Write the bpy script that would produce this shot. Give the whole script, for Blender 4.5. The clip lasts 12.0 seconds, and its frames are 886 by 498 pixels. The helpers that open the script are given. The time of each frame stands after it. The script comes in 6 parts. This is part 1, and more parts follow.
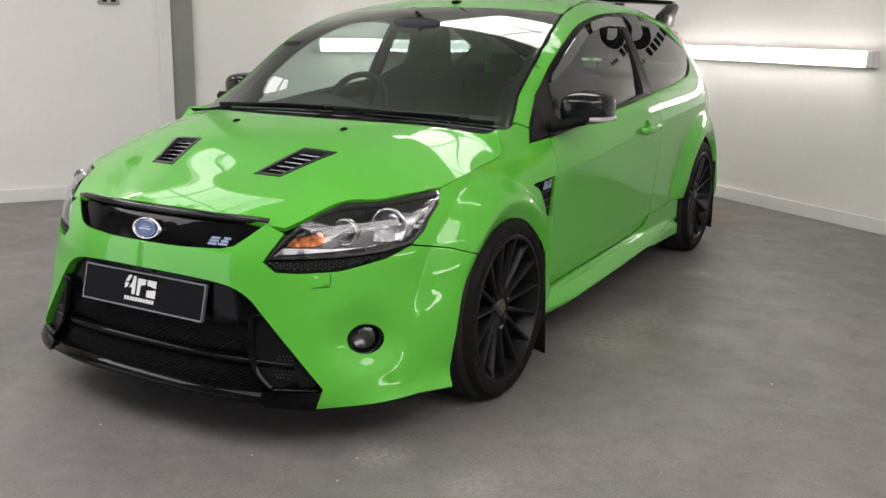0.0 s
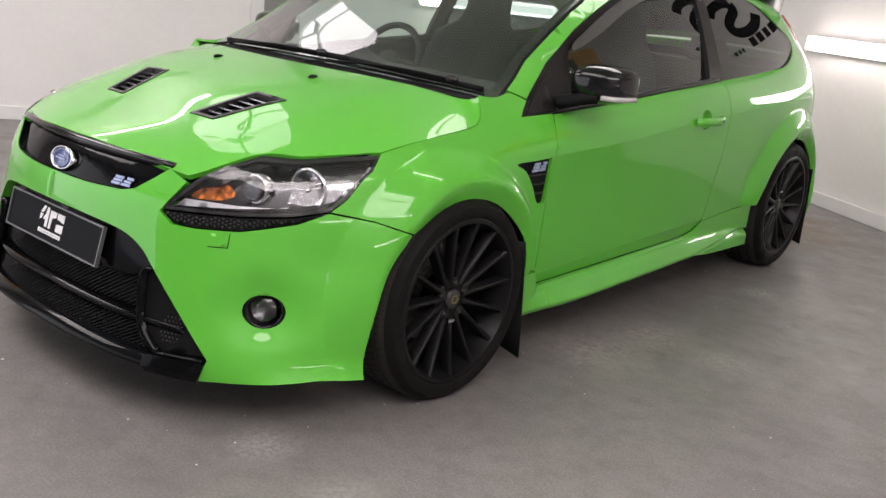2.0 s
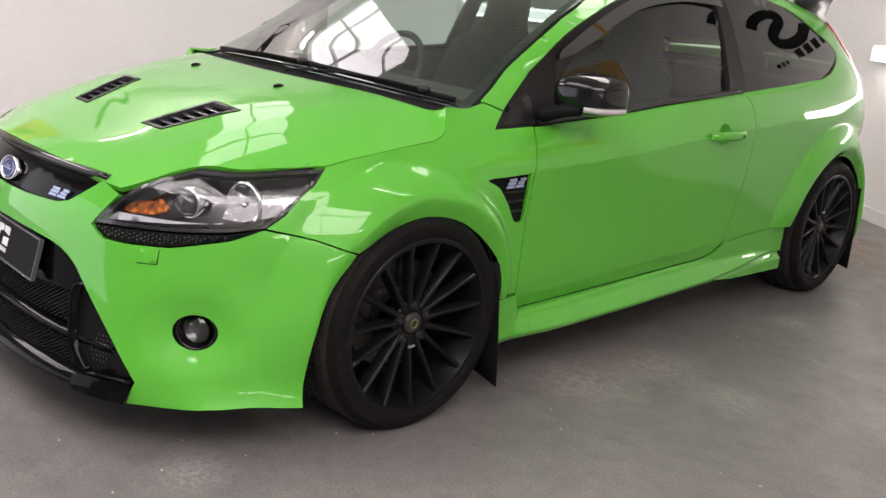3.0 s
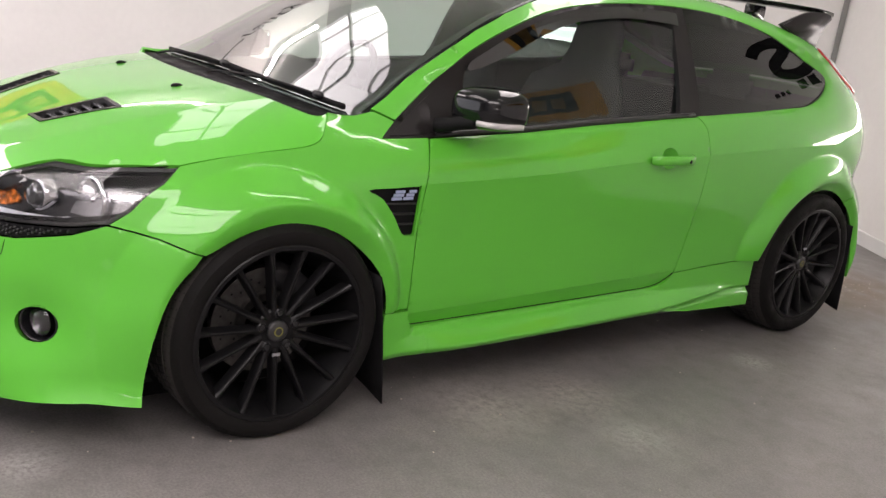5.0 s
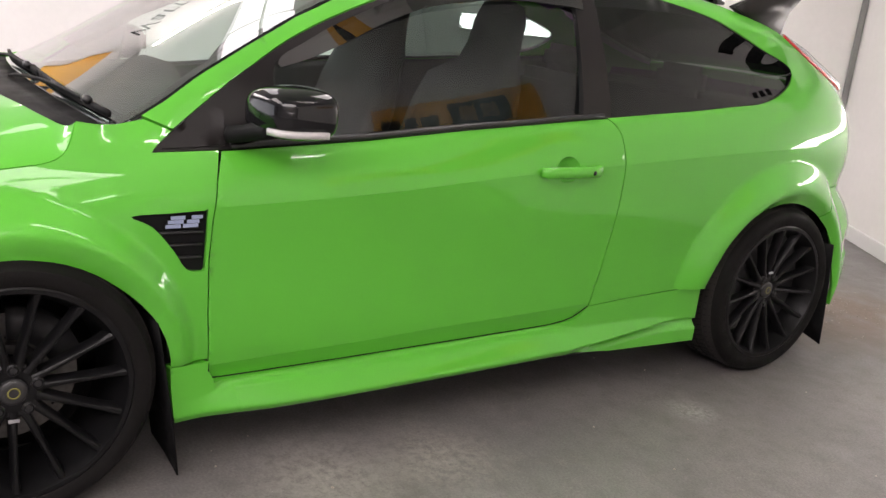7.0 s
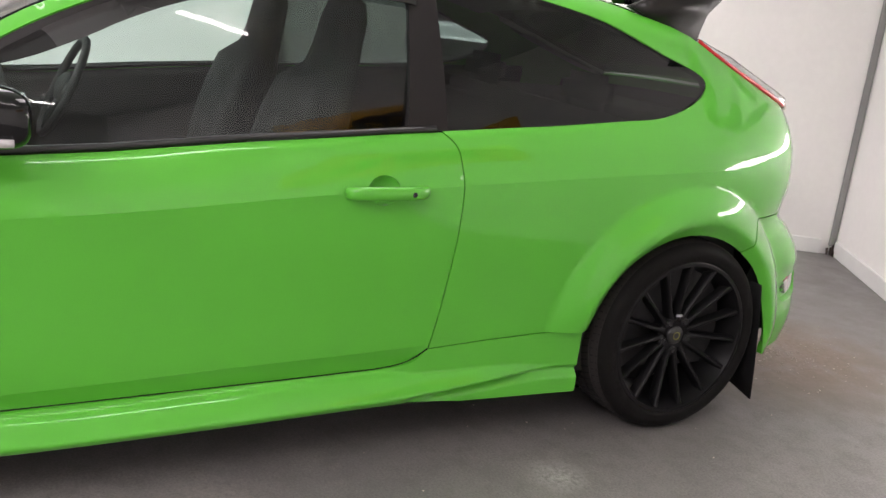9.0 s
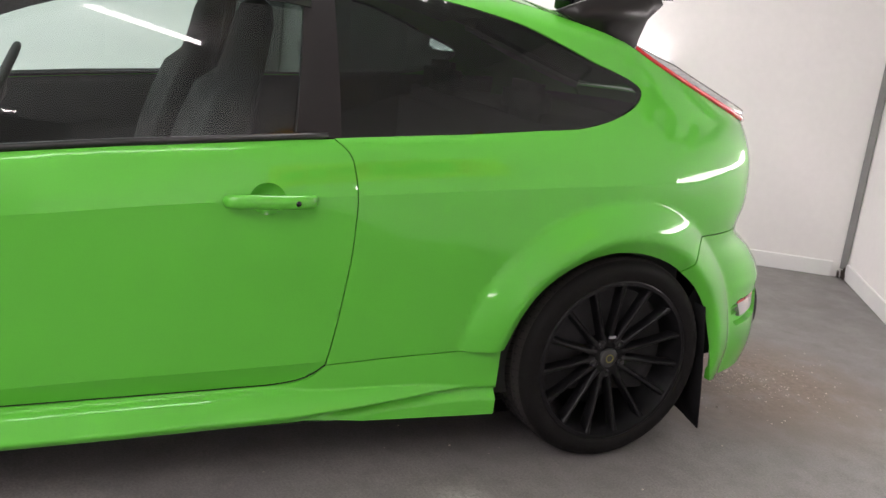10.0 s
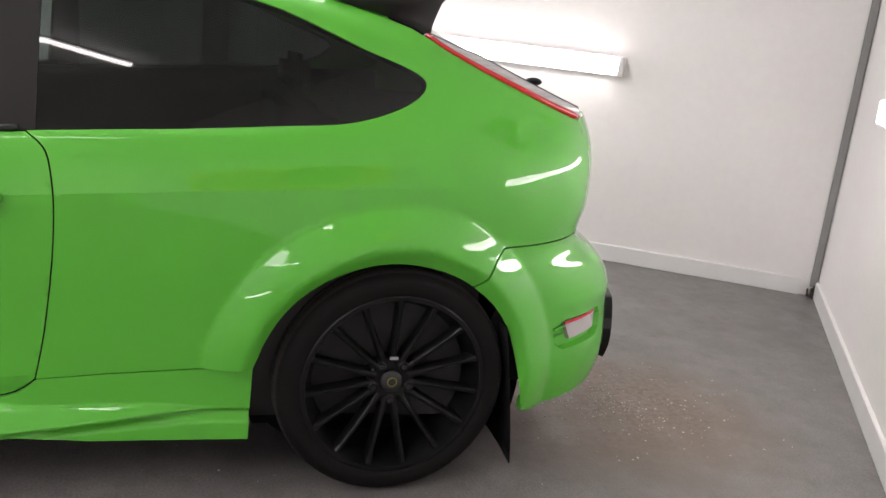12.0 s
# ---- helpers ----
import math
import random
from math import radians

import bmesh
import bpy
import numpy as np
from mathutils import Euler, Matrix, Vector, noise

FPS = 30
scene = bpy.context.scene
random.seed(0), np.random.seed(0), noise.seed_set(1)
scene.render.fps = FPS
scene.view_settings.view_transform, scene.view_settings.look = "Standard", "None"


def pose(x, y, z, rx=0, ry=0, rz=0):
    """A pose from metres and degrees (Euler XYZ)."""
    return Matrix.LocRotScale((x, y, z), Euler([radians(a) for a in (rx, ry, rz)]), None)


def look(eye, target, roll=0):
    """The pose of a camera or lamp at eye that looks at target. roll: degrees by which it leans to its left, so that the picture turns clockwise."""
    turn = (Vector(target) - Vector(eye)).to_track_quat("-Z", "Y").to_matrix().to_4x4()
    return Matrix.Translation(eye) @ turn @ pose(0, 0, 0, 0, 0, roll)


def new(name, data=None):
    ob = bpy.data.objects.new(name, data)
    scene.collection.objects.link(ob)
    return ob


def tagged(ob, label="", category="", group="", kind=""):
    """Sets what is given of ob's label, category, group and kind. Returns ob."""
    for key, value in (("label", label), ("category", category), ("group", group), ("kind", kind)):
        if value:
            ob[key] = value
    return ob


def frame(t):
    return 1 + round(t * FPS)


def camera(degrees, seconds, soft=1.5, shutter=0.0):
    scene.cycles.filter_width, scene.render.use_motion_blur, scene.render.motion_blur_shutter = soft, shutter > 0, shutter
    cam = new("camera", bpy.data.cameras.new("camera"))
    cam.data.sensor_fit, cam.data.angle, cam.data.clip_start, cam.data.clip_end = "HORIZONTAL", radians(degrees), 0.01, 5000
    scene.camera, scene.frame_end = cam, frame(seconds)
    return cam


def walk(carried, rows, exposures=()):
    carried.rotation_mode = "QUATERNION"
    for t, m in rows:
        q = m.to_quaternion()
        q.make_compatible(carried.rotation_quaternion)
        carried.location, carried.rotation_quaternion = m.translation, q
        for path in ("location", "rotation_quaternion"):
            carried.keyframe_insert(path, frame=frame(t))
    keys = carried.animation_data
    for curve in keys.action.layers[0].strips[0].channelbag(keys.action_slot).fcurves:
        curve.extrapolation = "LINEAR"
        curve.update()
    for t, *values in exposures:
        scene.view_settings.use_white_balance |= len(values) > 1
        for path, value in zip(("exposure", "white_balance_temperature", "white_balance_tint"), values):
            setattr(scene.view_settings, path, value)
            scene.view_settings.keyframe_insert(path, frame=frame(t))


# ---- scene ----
cam = camera(51.0, 12.0)
PATH = [
    (0, (2.182, -2.832, 1.261), (1.238, -1.13, 0.8), 1.1),
    (0.5, (2.212, -2.665, 1.249), (1.24, -0.995, 0.733), 3.0),
    (1, (2.268, -2.506, 1.249), (1.247, -0.867, 0.727), 4.6),
    (1.5, (2.402, -2.298, 1.236), (1.274, -0.733, 0.708), 5.4),
    (2, (2.507, -2.133, 1.233), (1.298, -0.635, 0.689), 6.5),
    (2.5, (2.574, -1.912, 1.233), (1.277, -0.495, 0.676), 6.4),
    (3, (2.658, -1.74, 1.246), (1.303, -0.371, 0.707), 6.1),
    (3.5, (2.828, -1.612, 1.257), (1.436, -0.271, 0.743), 6.5),
    (3.7, (2.889, -1.577, 1.239), (1.484, -0.241, 0.75), 6.7),
    (5.3, (3.01, -1.082, 1.289), (1.5, 0.12, 0.764), 7.8),
    (5.5, (3.011, -0.982, 1.271), (1.493, 0.214, 0.758), 7.5),
    (6, (3.055, -0.743, 1.28), (1.512, 0.422, 0.765), 7.3),
    (6.5, (3.026, -0.545, 1.29), (1.461, 0.583, 0.76), 7.1),
    (7, (2.956, -0.323, 1.293), (1.368, 0.77, 0.761), 6.4),
    (7.5, (2.943, -0.105, 1.304), (1.333, 0.952, 0.765), 6.1),
    (7.7, (2.951, 0.005, 1.305), (1.329, 1.045, 0.768), 6.0),
    (9.3, (3.015, 0.683, 1.31), (1.309, 1.588, 0.79), 6.7),
    (9.5, (3.017, 0.776, 1.311), (1.302, 1.663, 0.789), 6.7),
    (10, (3.099, 1.011, 1.319), (1.338, 1.818, 0.821), 6.6),
    (10.5, (3.114, 1.23, 1.307), (1.326, 1.972, 0.805), 6.2),
    (11, (3.11, 1.49, 1.326), (1.305, 2.187, 0.82), 6.1),
    (11.5, (3.148, 1.752, 1.347), (1.331, 2.414, 0.836), 6.4),
    (12, (3.153, 1.976, 1.363), (1.322, 2.597, 0.85), 6.5),
]
walk(cam, [(t, look(eye, target, roll)) for t, eye, target, roll in PATH],
     [(0, 0.10, 6650, 13), (2.5, 0.33, 6750, 19), (5.5, 0.50, 6800, 20), (7.0, 0.70, 6800, 20), (9.5, 0.76, 6600, 19), (12, 0.60, 6550, 19)])

SKY_W, BATTEN_W, TUBE_W, DOOR_W = 11.9, 14.0, 7.6, 3.5

# ---- world and light ----
world = bpy.data.worlds.new("sky")
scene.world = world
world.use_nodes = True
wn = world.node_tree
sky = wn.nodes.new("ShaderNodeTexSky")
sky.sky_type, sky.sun_disc = "NISHITA", False
sky.sun_elevation, sky.sun_rotation = radians(35), radians(200)
wn.links.new(sky.outputs["Color"], wn.nodes["Background"].inputs["Color"])
wn.nodes["Background"].inputs["Strength"].default_value = 0.1

# the room stands askew to the car: u runs along the tube wall, v along the long side wall, from their corner
CORNER, ASKEW = (-0.93, 5.58), radians(33)
ROOM_U, ROOM_V, ROOM_H = 8.8, 9.6, 3.05


def room(u, v, z):
    c, s = math.cos(ASKEW), math.sin(ASKEW)
    return Vector((CORNER[0] + c * u - s * v, CORNER[1] - s * u - c * v, z))


def skylight(name, u, v, su, sv, watts, colour=(1.0, 0.965, 0.93)):
    lamp = bpy.data.lights.new(name, "AREA")
    lamp.shape, lamp.size, lamp.size_y, lamp.energy, lamp.color = "RECTANGLE", su, sv, watts, colour
    ob = new(name, lamp)
    m = Matrix.Translation(room(u, v, ROOM_H + 0.05)) @ Matrix.Rotation(-ASKEW, 4, "Z")
    ob.matrix_world = m
    return ob


ROOFLIGHTS = [(1.6, 4.7, 2.5, 0.7), (5.1, 5.8, 2.4, 1.5), (2.3, 2.2, 2.6, 0.9), (2.4, 7.4, 2.6, 1.4), (7.6, 4.0, 2.0, 4.0)]
for u, v, su, sv in ROOFLIGHTS:
    skylight("rooflight_daylight", u, v, su, sv, SKY_W * su * sv * (1.5 if u > 7 else 1.3 if v < 3 else 0.65 if u < 2 else 2.1 if v > 7 else 1.0))

# daylight in the wide doorway of the front wall
DOOR_U0, DOOR_U1, DOOR_H = 1.6, 6.9, 2.55
day = bpy.data.lights.new("doorway_daylight", "AREA")
day.shape, day.size, day.size_y, day.energy, day.color = "RECTANGLE", DOOR_U1 - DOOR_U0, DOOR_H, DOOR_W * (DOOR_U1 - DOOR_U0) * DOOR_H, (0.80, 0.91, 1.0)
day_ob = new("doorway_daylight", day)
day_ob.matrix_world = look(room((DOOR_U0 + DOOR_U1) / 2, ROOM_V + 0.20, DOOR_H / 2), room((DOOR_U0 + DOOR_U1) / 2, 0, DOOR_H / 2))

# ---- materials ----
def material(name, colour, rough=0.5, metal=0.0, coat=0.0, coat_rough=0.03, vary=0.0, scale=4.0, fine=0.0, fine_scale=80.0, bump=0.0, bump_scale=200.0, ior=1.5, spec=0.5, space="Object"):
    m = bpy.data.materials.new(name)
    m.use_nodes = True
    n, l = m.node_tree.nodes, m.node_tree.links
    b = n["Principled BSDF"]
    b.inputs["Base Color"].default_value = (*colour, 1)
    b.inputs["Roughness"].default_value = rough
    b.inputs["Metallic"].default_value = metal
    b.inputs["Coat Weight"].default_value = coat
    b.inputs["Coat Roughness"].default_value = coat_rough
    b.inputs["IOR"].default_value = ior
    b.inputs["Specular IOR Level"].default_value = spec
    co = n.new("ShaderNodeTexCoord")

    def noise_at(s, detail=4.0):
        t = n.new("ShaderNodeTexNoise")
        t.inputs["Scale"].default_value, t.inputs["Detail"].default_value = s, detail
        l.new(co.outputs[space], t.inputs["Vector"])
        return t
    if vary or fine:
        base = None
        for amount, s in ((vary, scale), (fine, fine_scale)):
            if not amount:
                continue
            t = noise_at(s)
            r = n.new("ShaderNodeMapRange")
            r.inputs["From Min"].default_value, r.inputs["From Max"].default_value = 0.3, 0.7
            r.inputs["To Min"].default_value, r.inputs["To Max"].default_value = 1 - amount, 1 + amount
            l.new(t.outputs["Fac"], r.inputs["Value"])
            if base is None:
                base = r.outputs["Result"]
            else:
                k = n.new("ShaderNodeMath")
                k.operation = "MULTIPLY"
                l.new(base, k.inputs[0])
                l.new(r.outputs["Result"], k.inputs[1])
                base = k.outputs[0]
        mix = n.new("ShaderNodeVectorMath")
        mix.operation = "SCALE"
        mix.inputs[0].default_value = colour
        l.new(base, mix.inputs["Scale"])
        l.new(mix.outputs["Vector"], b.inputs["Base Color"])
        k = n.new("ShaderNodeMath")
        k.operation = "MULTIPLY"
        k.inputs[1].default_value = rough
        l.new(base, k.inputs[0])
        l.new(k.outputs[0], b.inputs["Roughness"])
    if bump:
        t = noise_at(bump_scale, 6.0)
        u = n.new("ShaderNodeBump")
        u.inputs["Strength"].default_value, u.inputs["Distance"].default_value = bump, 0.002
        l.new(t.outputs["Fac"], u.inputs["Height"])
        l.new(u.outputs["Normal"], b.inputs["Normal"])
    return m


def glow(name, colour, strength):
    m = bpy.data.materials.new(name)
    m.use_nodes = True
    b = m.node_tree.nodes["Principled BSDF"]
    b.inputs["Base Color"].default_value = (0.8, 0.8, 0.8, 1)
    b.inputs["Emission Color"].default_value, b.inputs["Emission Strength"].default_value = (*colour, 1), strength
    return m


def glass(name, tint, gloss=1.0, rough=0.0, base=0.07, edge=3.2):
    """A thin pane: tinted see-through with a mirror of Fresnel strength on it."""
    m = bpy.data.materials.new(name)
    m.use_nodes = True
    n, l = m.node_tree.nodes, m.node_tree.links
    n.remove(n["Principled BSDF"])
    clear, shine, mix, face, power, scale_ = (n.new("ShaderNode" + k) for k in ("BsdfTransparent", "BsdfGlossy", "MixShader", "LayerWeight", "Math", "MapRange"))
    clear.inputs["Color"].default_value = (*tint, 1)
    shine.inputs["Roughness"].default_value = rough
    shine.inputs["Color"].default_value = (gloss, gloss, gloss, 1)
    face.inputs["Blend"].default_value = 0.5
    power.operation = "POWER"
    power.inputs[1].default_value = edge
    scale_.inputs["To Min"].default_value, scale_.inputs["To Max"].default_value = base, 1.0
    l.new(face.outputs["Facing"], power.inputs[0])
    l.new(power.outputs[0], scale_.inputs["Value"])
    l.new(scale_.outputs["Result"], mix.inputs["Fac"])
    l.new(clear.outputs["BSDF"], mix.inputs[1])
    l.new(shine.outputs["BSDF"], mix.inputs[2])
    l.new(mix.outputs["Shader"], n["Material Output"].inputs["Surface"])
    return m


PAINT = material("green_paint", (0.080, 0.44, 0.031), 0.5, 0.0, 1.0, 0.012, vary=0.02, scale=3, fine=0.05, fine_scale=900, spec=0.25)
GLOSS_BLACK = material("gloss_black", (0.005, 0.005, 0.006), 0.10, 0, 0.0, 0.03, spec=0.45)
SPOILER_BLACK = material("spoiler_black", (0.014, 0.012, 0.012), 0.34, vary=0.1, scale=9, spec=0.35)
SATIN_BLACK = material("satin_black", (0.012, 0.012, 0.013), 0.38, vary=0.15, scale=12, fine=0.1, fine_scale=300)
MESH_BLACK = material("mesh_black", (0.006, 0.006, 0.0065), 0.35, spec=0.2)
MATT_BLACK = material("matt_black_plastic", (0.005, 0.005, 0.0055), 0.6, spec=0.14, vary=0.2, scale=10, bump=0.2, bump_scale=900)
TRIM_BLACK = material("door_frame_black", (0.010, 0.0082, 0.0086), 0.48, spec=0.28, vary=0.1, scale=9, bump=0.1, bump_scale=1200)
RUBBER = material("rubber", (0.0065, 0.0060, 0.0058), 0.7, spec=0.14, vary=0.3, scale=14, fine=0.2, fine_scale=160, bump=0.3, bump_scale=400)
WHEEL_BLACK = material("satin_black_alloy", (0.0055, 0.0055, 0.006), 0.34, 0.0, 0.0, 0.3, vary=0.15, scale=20, spec=0.22)
TREAD_RUBBER = material("dusty_tread_rubber", (0.030, 0.027, 0.026), 0.75, spec=0.2, vary=0.3, scale=14, fine=0.25, fine_scale=160, bump=0.3, bump_scale=400)
STEEL = material("brake_steel", (0.15, 0.145, 0.14), 0.45, 1.0, vary=0.25, scale=60)
CAST = material("cast_caliper", (0.022, 0.022, 0.024), 0.55, 0.3, vary=0.2, scale=25)
CHROME = material("chrome", (0.66, 0.66, 0.68), 0.10, 1.0)
LAMP_SHELL = material("lamp_shell", (0.10, 0.10, 0.105), 0.22, 0.9)
SOFT_CHROME = material("lamp_reflector", (0.50, 0.50, 0.52), 0.14, 1.0, bump=0.5, bump_scale=60)
SATIN_CHROME = material("satin_chrome", (0.86, 0.86, 0.89), 0.42, 0.85, vary=0.12, scale=30)
AMBER = material("amber_lens", (0.50, 0.13, 0.012), 0.25, 0.4, 0.8, vary=0.8, scale=70, bump=1.0, bump_scale=110)
RED_LENS = material("red_lens", (0.55, 0.01, 0.015), 0.12, 0, 1.0)
CLEAR_LENS = material("frosted_lens", (0.44, 0.40, 0.40), 0.15, 0, 1.0)
BLUE_BADGE = material("blue_enamel", (0.01, 0.03, 0.16), 0.2, 0, 1.0)
SILVER = material("silver_badge", (0.55, 0.56, 0.60), 0.28, 0.85)
WHITE_PRINT = material("white_print", (0.8, 0.8, 0.8), 0.4)
CABIN = material("cabin_trim", (0.022, 0.022, 0.023), 0.65, vary=0.15, scale=8)
CLOTH = material("seat_cloth", (0.009, 0.009, 0.011), 0.85, vary=0.2, scale=15)
HEADLINING = material("headlining", (0.10, 0.10, 0.10), 0.9, vary=0.1)
CLEAR_GLASS = glass("window_glass", (0.78, 0.89, 0.85), base=0.05, edge=4.0)
SCREEN_GLASS = glass("windscreen_glass", (0.74, 0.84, 0.80), base=0.055)
DARK_GLASS = glass("privacy_glass", (0.10, 0.12, 0.115), base=0.04, edge=4.0)
LAMP_GLASS = glass("lamp_glass", (0.97, 0.97, 0.98), base=0.06, edge=5.0)
WALL = material("white_wall_paint", (0.80, 0.775, 0.76), 0.55, vary=0.025, scale=1.3, fine=0.015, fine_scale=25, bump=0.025, bump_scale=90)
# the wall colour darkened: its grey stands for the room's dimmer side
DIM_WALL = material("dim_wall", (0.36, 0.35, 0.345), 0.6, vary=0.04, scale=1.3, fine=0.02, fine_scale=25, bump=0.025, bump_scale=90)
TRIM_WHITE = material("white_gloss_trim", (0.76, 0.75, 0.74), 0.35, vary=0.03, scale=6)
GREY_STEEL = material("grey_steel_paint", (0.245, 0.24, 0.235), 0.45, vary=0.08, scale=5, bump=0.1, bump_scale=90)
CEILING = material("white_ceiling", (0.74, 0.74, 0.74), 0.8, vary=0.03, scale=2)
TUBE = glow("fluorescent_diffuser", (1.0, 0.98, 0.94), TUBE_W)
BATTEN = glow("bare_fluorescent_tube", (1.0, 0.97, 0.93), BATTEN_W)
FIXTURE = material("fixture_white", (0.7, 0.7, 0.7), 0.4, vary=0.04)
YELLOW = material("yellow_sign", (0.80, 0.38, 0.01), 0.4, vary=0.03)
SIGN_BLACK = material("black_vinyl", (0.008, 0.008, 0.009), 0.5, spec=0.2)
INTAKE_BLACK = material("intake_black", (0.003, 0.003, 0.0035), 0.08, vary=0.1, scale=15, spec=0.12)
PLATE_BLACK = material("plate_black", (0.004, 0.004, 0.0055), 0.32, spec=0.06)
BADGE_BLUE = material("pale_blue_badge", (0.34, 0.40, 0.58), 0.35, 0.5)
SOCKET = material("socket_metal", (0.35, 0.35, 0.35), 0.35, 0.8)


def streaked_lens():
    """Clear lens over fine ribs along the lamp."""
    m = material("ribbed_lens", (0.50, 0.49, 0.49), 0.12, 0, 1.0)
    n, l = m.node_tree.nodes, m.node_tree.links
    co, wave, mix = n.new("ShaderNodeTexCoord"), n.new("ShaderNodeTexNoise"), n.new("ShaderNodeMix")
    stretch = n.new("ShaderNodeMapping")
    stretch.inputs["Scale"].default_value = (30, 22, 150)
    stretch.inputs["Rotation"].default_value = (radians(20), 0, 0)
    wave.inputs["Scale"].default_value = 1.0
    mix.data_type = "RGBA"
    mix.inputs[6].default_value, mix.inputs[7].default_value = (0.27, 0.26, 0.262, 1), (0.66, 0.64, 0.64, 1)
    l.new(co.outputs["Object"], stretch.inputs["Vector"])
    l.new(stretch.outputs["Vector"], wave.inputs["Vector"])
    l.new(wave.outputs["Fac"], mix.inputs[0])
    l.new(mix.outputs[2], n["Principled BSDF"].inputs["Base Color"])
    return m


LENS_GREY = streaked_lens()


def floor_material():
    m = bpy.data.materials.new("grey_floor_paint")
    m.use_nodes = True
    n, l = m.node_tree.nodes, m.node_tree.links
    b = n["Principled BSDF"]
    co = n.new("ShaderNodeTexCoord")

    def noise_at(s, d=5.0, rough=0.6):
        t = n.new("ShaderNodeTexNoise")
        t.inputs["Scale"].default_value, t.inputs["Detail"].default_value, t.inputs["Roughness"].default_value = s, d, rough
        l.new(co.outputs["Object"], t.inputs["Vector"])
        return t.outputs["Fac"]

    def ramp(f, lo, hi, a, z):
        r = n.new("ShaderNodeMapRange")
        for k, v in (("From Min", lo), ("From Max", hi), ("To Min", a), ("To Max", z)):
            r.inputs[k].default_value = v
        l.new(f, r.inputs["Value"])
        return r.outputs["Result"]

    def blend(f, a, z):
        x = n.new("ShaderNodeMix")
        x.data_type = "RGBA"
        l.new(f, x.inputs[0])
        for v, s in ((a, x.inputs[6]), (z, x.inputs[7])):
            if isinstance(v, tuple):
                s.default_value = (*v, 1)
            else:
                l.new(v, s)
        return x.outputs[2]
    cloud = blend(ramp(noise_at(1.1), 0.35, 0.68, 0, 1), (0.180, 0.171, 0.168), (0.245, 0.228, 0.218))
    smear = blend(ramp(noise_at(13, 10, 0.72), 0.46, 0.66, 0, 0.50), cloud, (0.122, 0.112, 0.106))
    dust = blend(ramp(noise_at(8.5, 12, 0.82), 0.53, 0.68, 0, 0.7), smear, (0.255, 0.234, 0.218))
    grain = blend(ramp(noise_at(130, 3), 0.35, 0.7, 0, 0.55), dust, (0.078, 0.075, 0.073))
    speck_v = n.new("ShaderNodeTexVoronoi")
    speck_v.inputs["Scale"].default_value = 42
    l.new(co.outputs["Object"], speck_v.inputs["Vector"])
    near = ramp(speck_v.outputs["Distance"], 0.05, 0.09, 1, 0)
    where = ramp(noise_at(2.3, 3), 0.58, 0.66, 0, 0.8)
    k = n.new("ShaderNodeMath")
    k.operation = "MULTIPLY"
    l.new(near, k.inputs[0])
    l.new(where, k.inputs[1])
    speck = blend(k.outputs[0], grain, (0.46, 0.45, 0.43))
    def spot(x, y, r0, r1, most, s, lo=0.40):
        """A stain of its own: full inside r0, gone at r1, torn by noise."""
        d = n.new("ShaderNodeVectorMath")
        d.operation = "DISTANCE"
        d.inputs[1].default_value = (x, y, 0)
        l.new(co.outputs["Object"], d.inputs[0])
        k1 = ramp(d.outputs["Value"], r0, r1, 1, 0)
        k2 = ramp(noise_at(s, 8, 0.7), lo, lo + 0.2, 0, most)
        q = n.new("ShaderNodeMath")
        q.operation = "MULTIPLY"
        l.new(k1, q.inputs[0])
        l.new(k2, q.inputs[1])
        return q.outputs[0]
    for x, y, r0, r1, most, s, c in ((0.42, 3.66, 0.25, 0.70, 1.0, 5, (0.150, 0.112, 0.088)), (0.30, 3.72, 0.05, 0.60, 0.9, 45, (0.25, 0.200, 0.165)), (0.62, 3.30, 0.05, 0.30, 0.6, 22, (0.20, 0.165, 0.140)),
                                     (0.765, -0.635, 0.01, 0.13, 0.8, 60, (0.36, 0.35, 0.335)), (1.10, -0.67, 0.01, 0.14, 0.7, 65, (0.35, 0.34, 0.325)),
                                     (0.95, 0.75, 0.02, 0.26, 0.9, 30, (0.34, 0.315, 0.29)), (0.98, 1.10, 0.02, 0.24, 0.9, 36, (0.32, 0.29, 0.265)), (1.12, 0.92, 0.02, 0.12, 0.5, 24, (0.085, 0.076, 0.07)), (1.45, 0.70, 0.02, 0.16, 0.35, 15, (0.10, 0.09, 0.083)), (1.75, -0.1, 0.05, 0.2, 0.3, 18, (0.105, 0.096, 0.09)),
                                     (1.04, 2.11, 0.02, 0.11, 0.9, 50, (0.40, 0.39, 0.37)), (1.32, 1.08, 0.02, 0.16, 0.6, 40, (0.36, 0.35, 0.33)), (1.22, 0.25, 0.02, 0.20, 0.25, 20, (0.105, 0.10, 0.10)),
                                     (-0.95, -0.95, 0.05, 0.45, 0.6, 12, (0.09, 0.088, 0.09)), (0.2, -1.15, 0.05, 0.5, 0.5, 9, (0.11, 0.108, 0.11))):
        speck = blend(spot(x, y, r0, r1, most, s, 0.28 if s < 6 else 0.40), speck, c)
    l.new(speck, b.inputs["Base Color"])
    l.new(ramp(noise_at(5, 6), 0.3, 0.7, 0.36, 0.60), b.inputs["Roughness"])
    u = n.new("ShaderNodeBump")
    u.inputs["Strength"].default_value, u.inputs["Distance"].default_value = 0.25, 0.004
    l.new(noise_at(45, 6, 0.65), u.inputs["Height"])
    l.new(u.outputs["Normal"], b.inputs["Normal"])
    return m


FLOOR = floor_material()

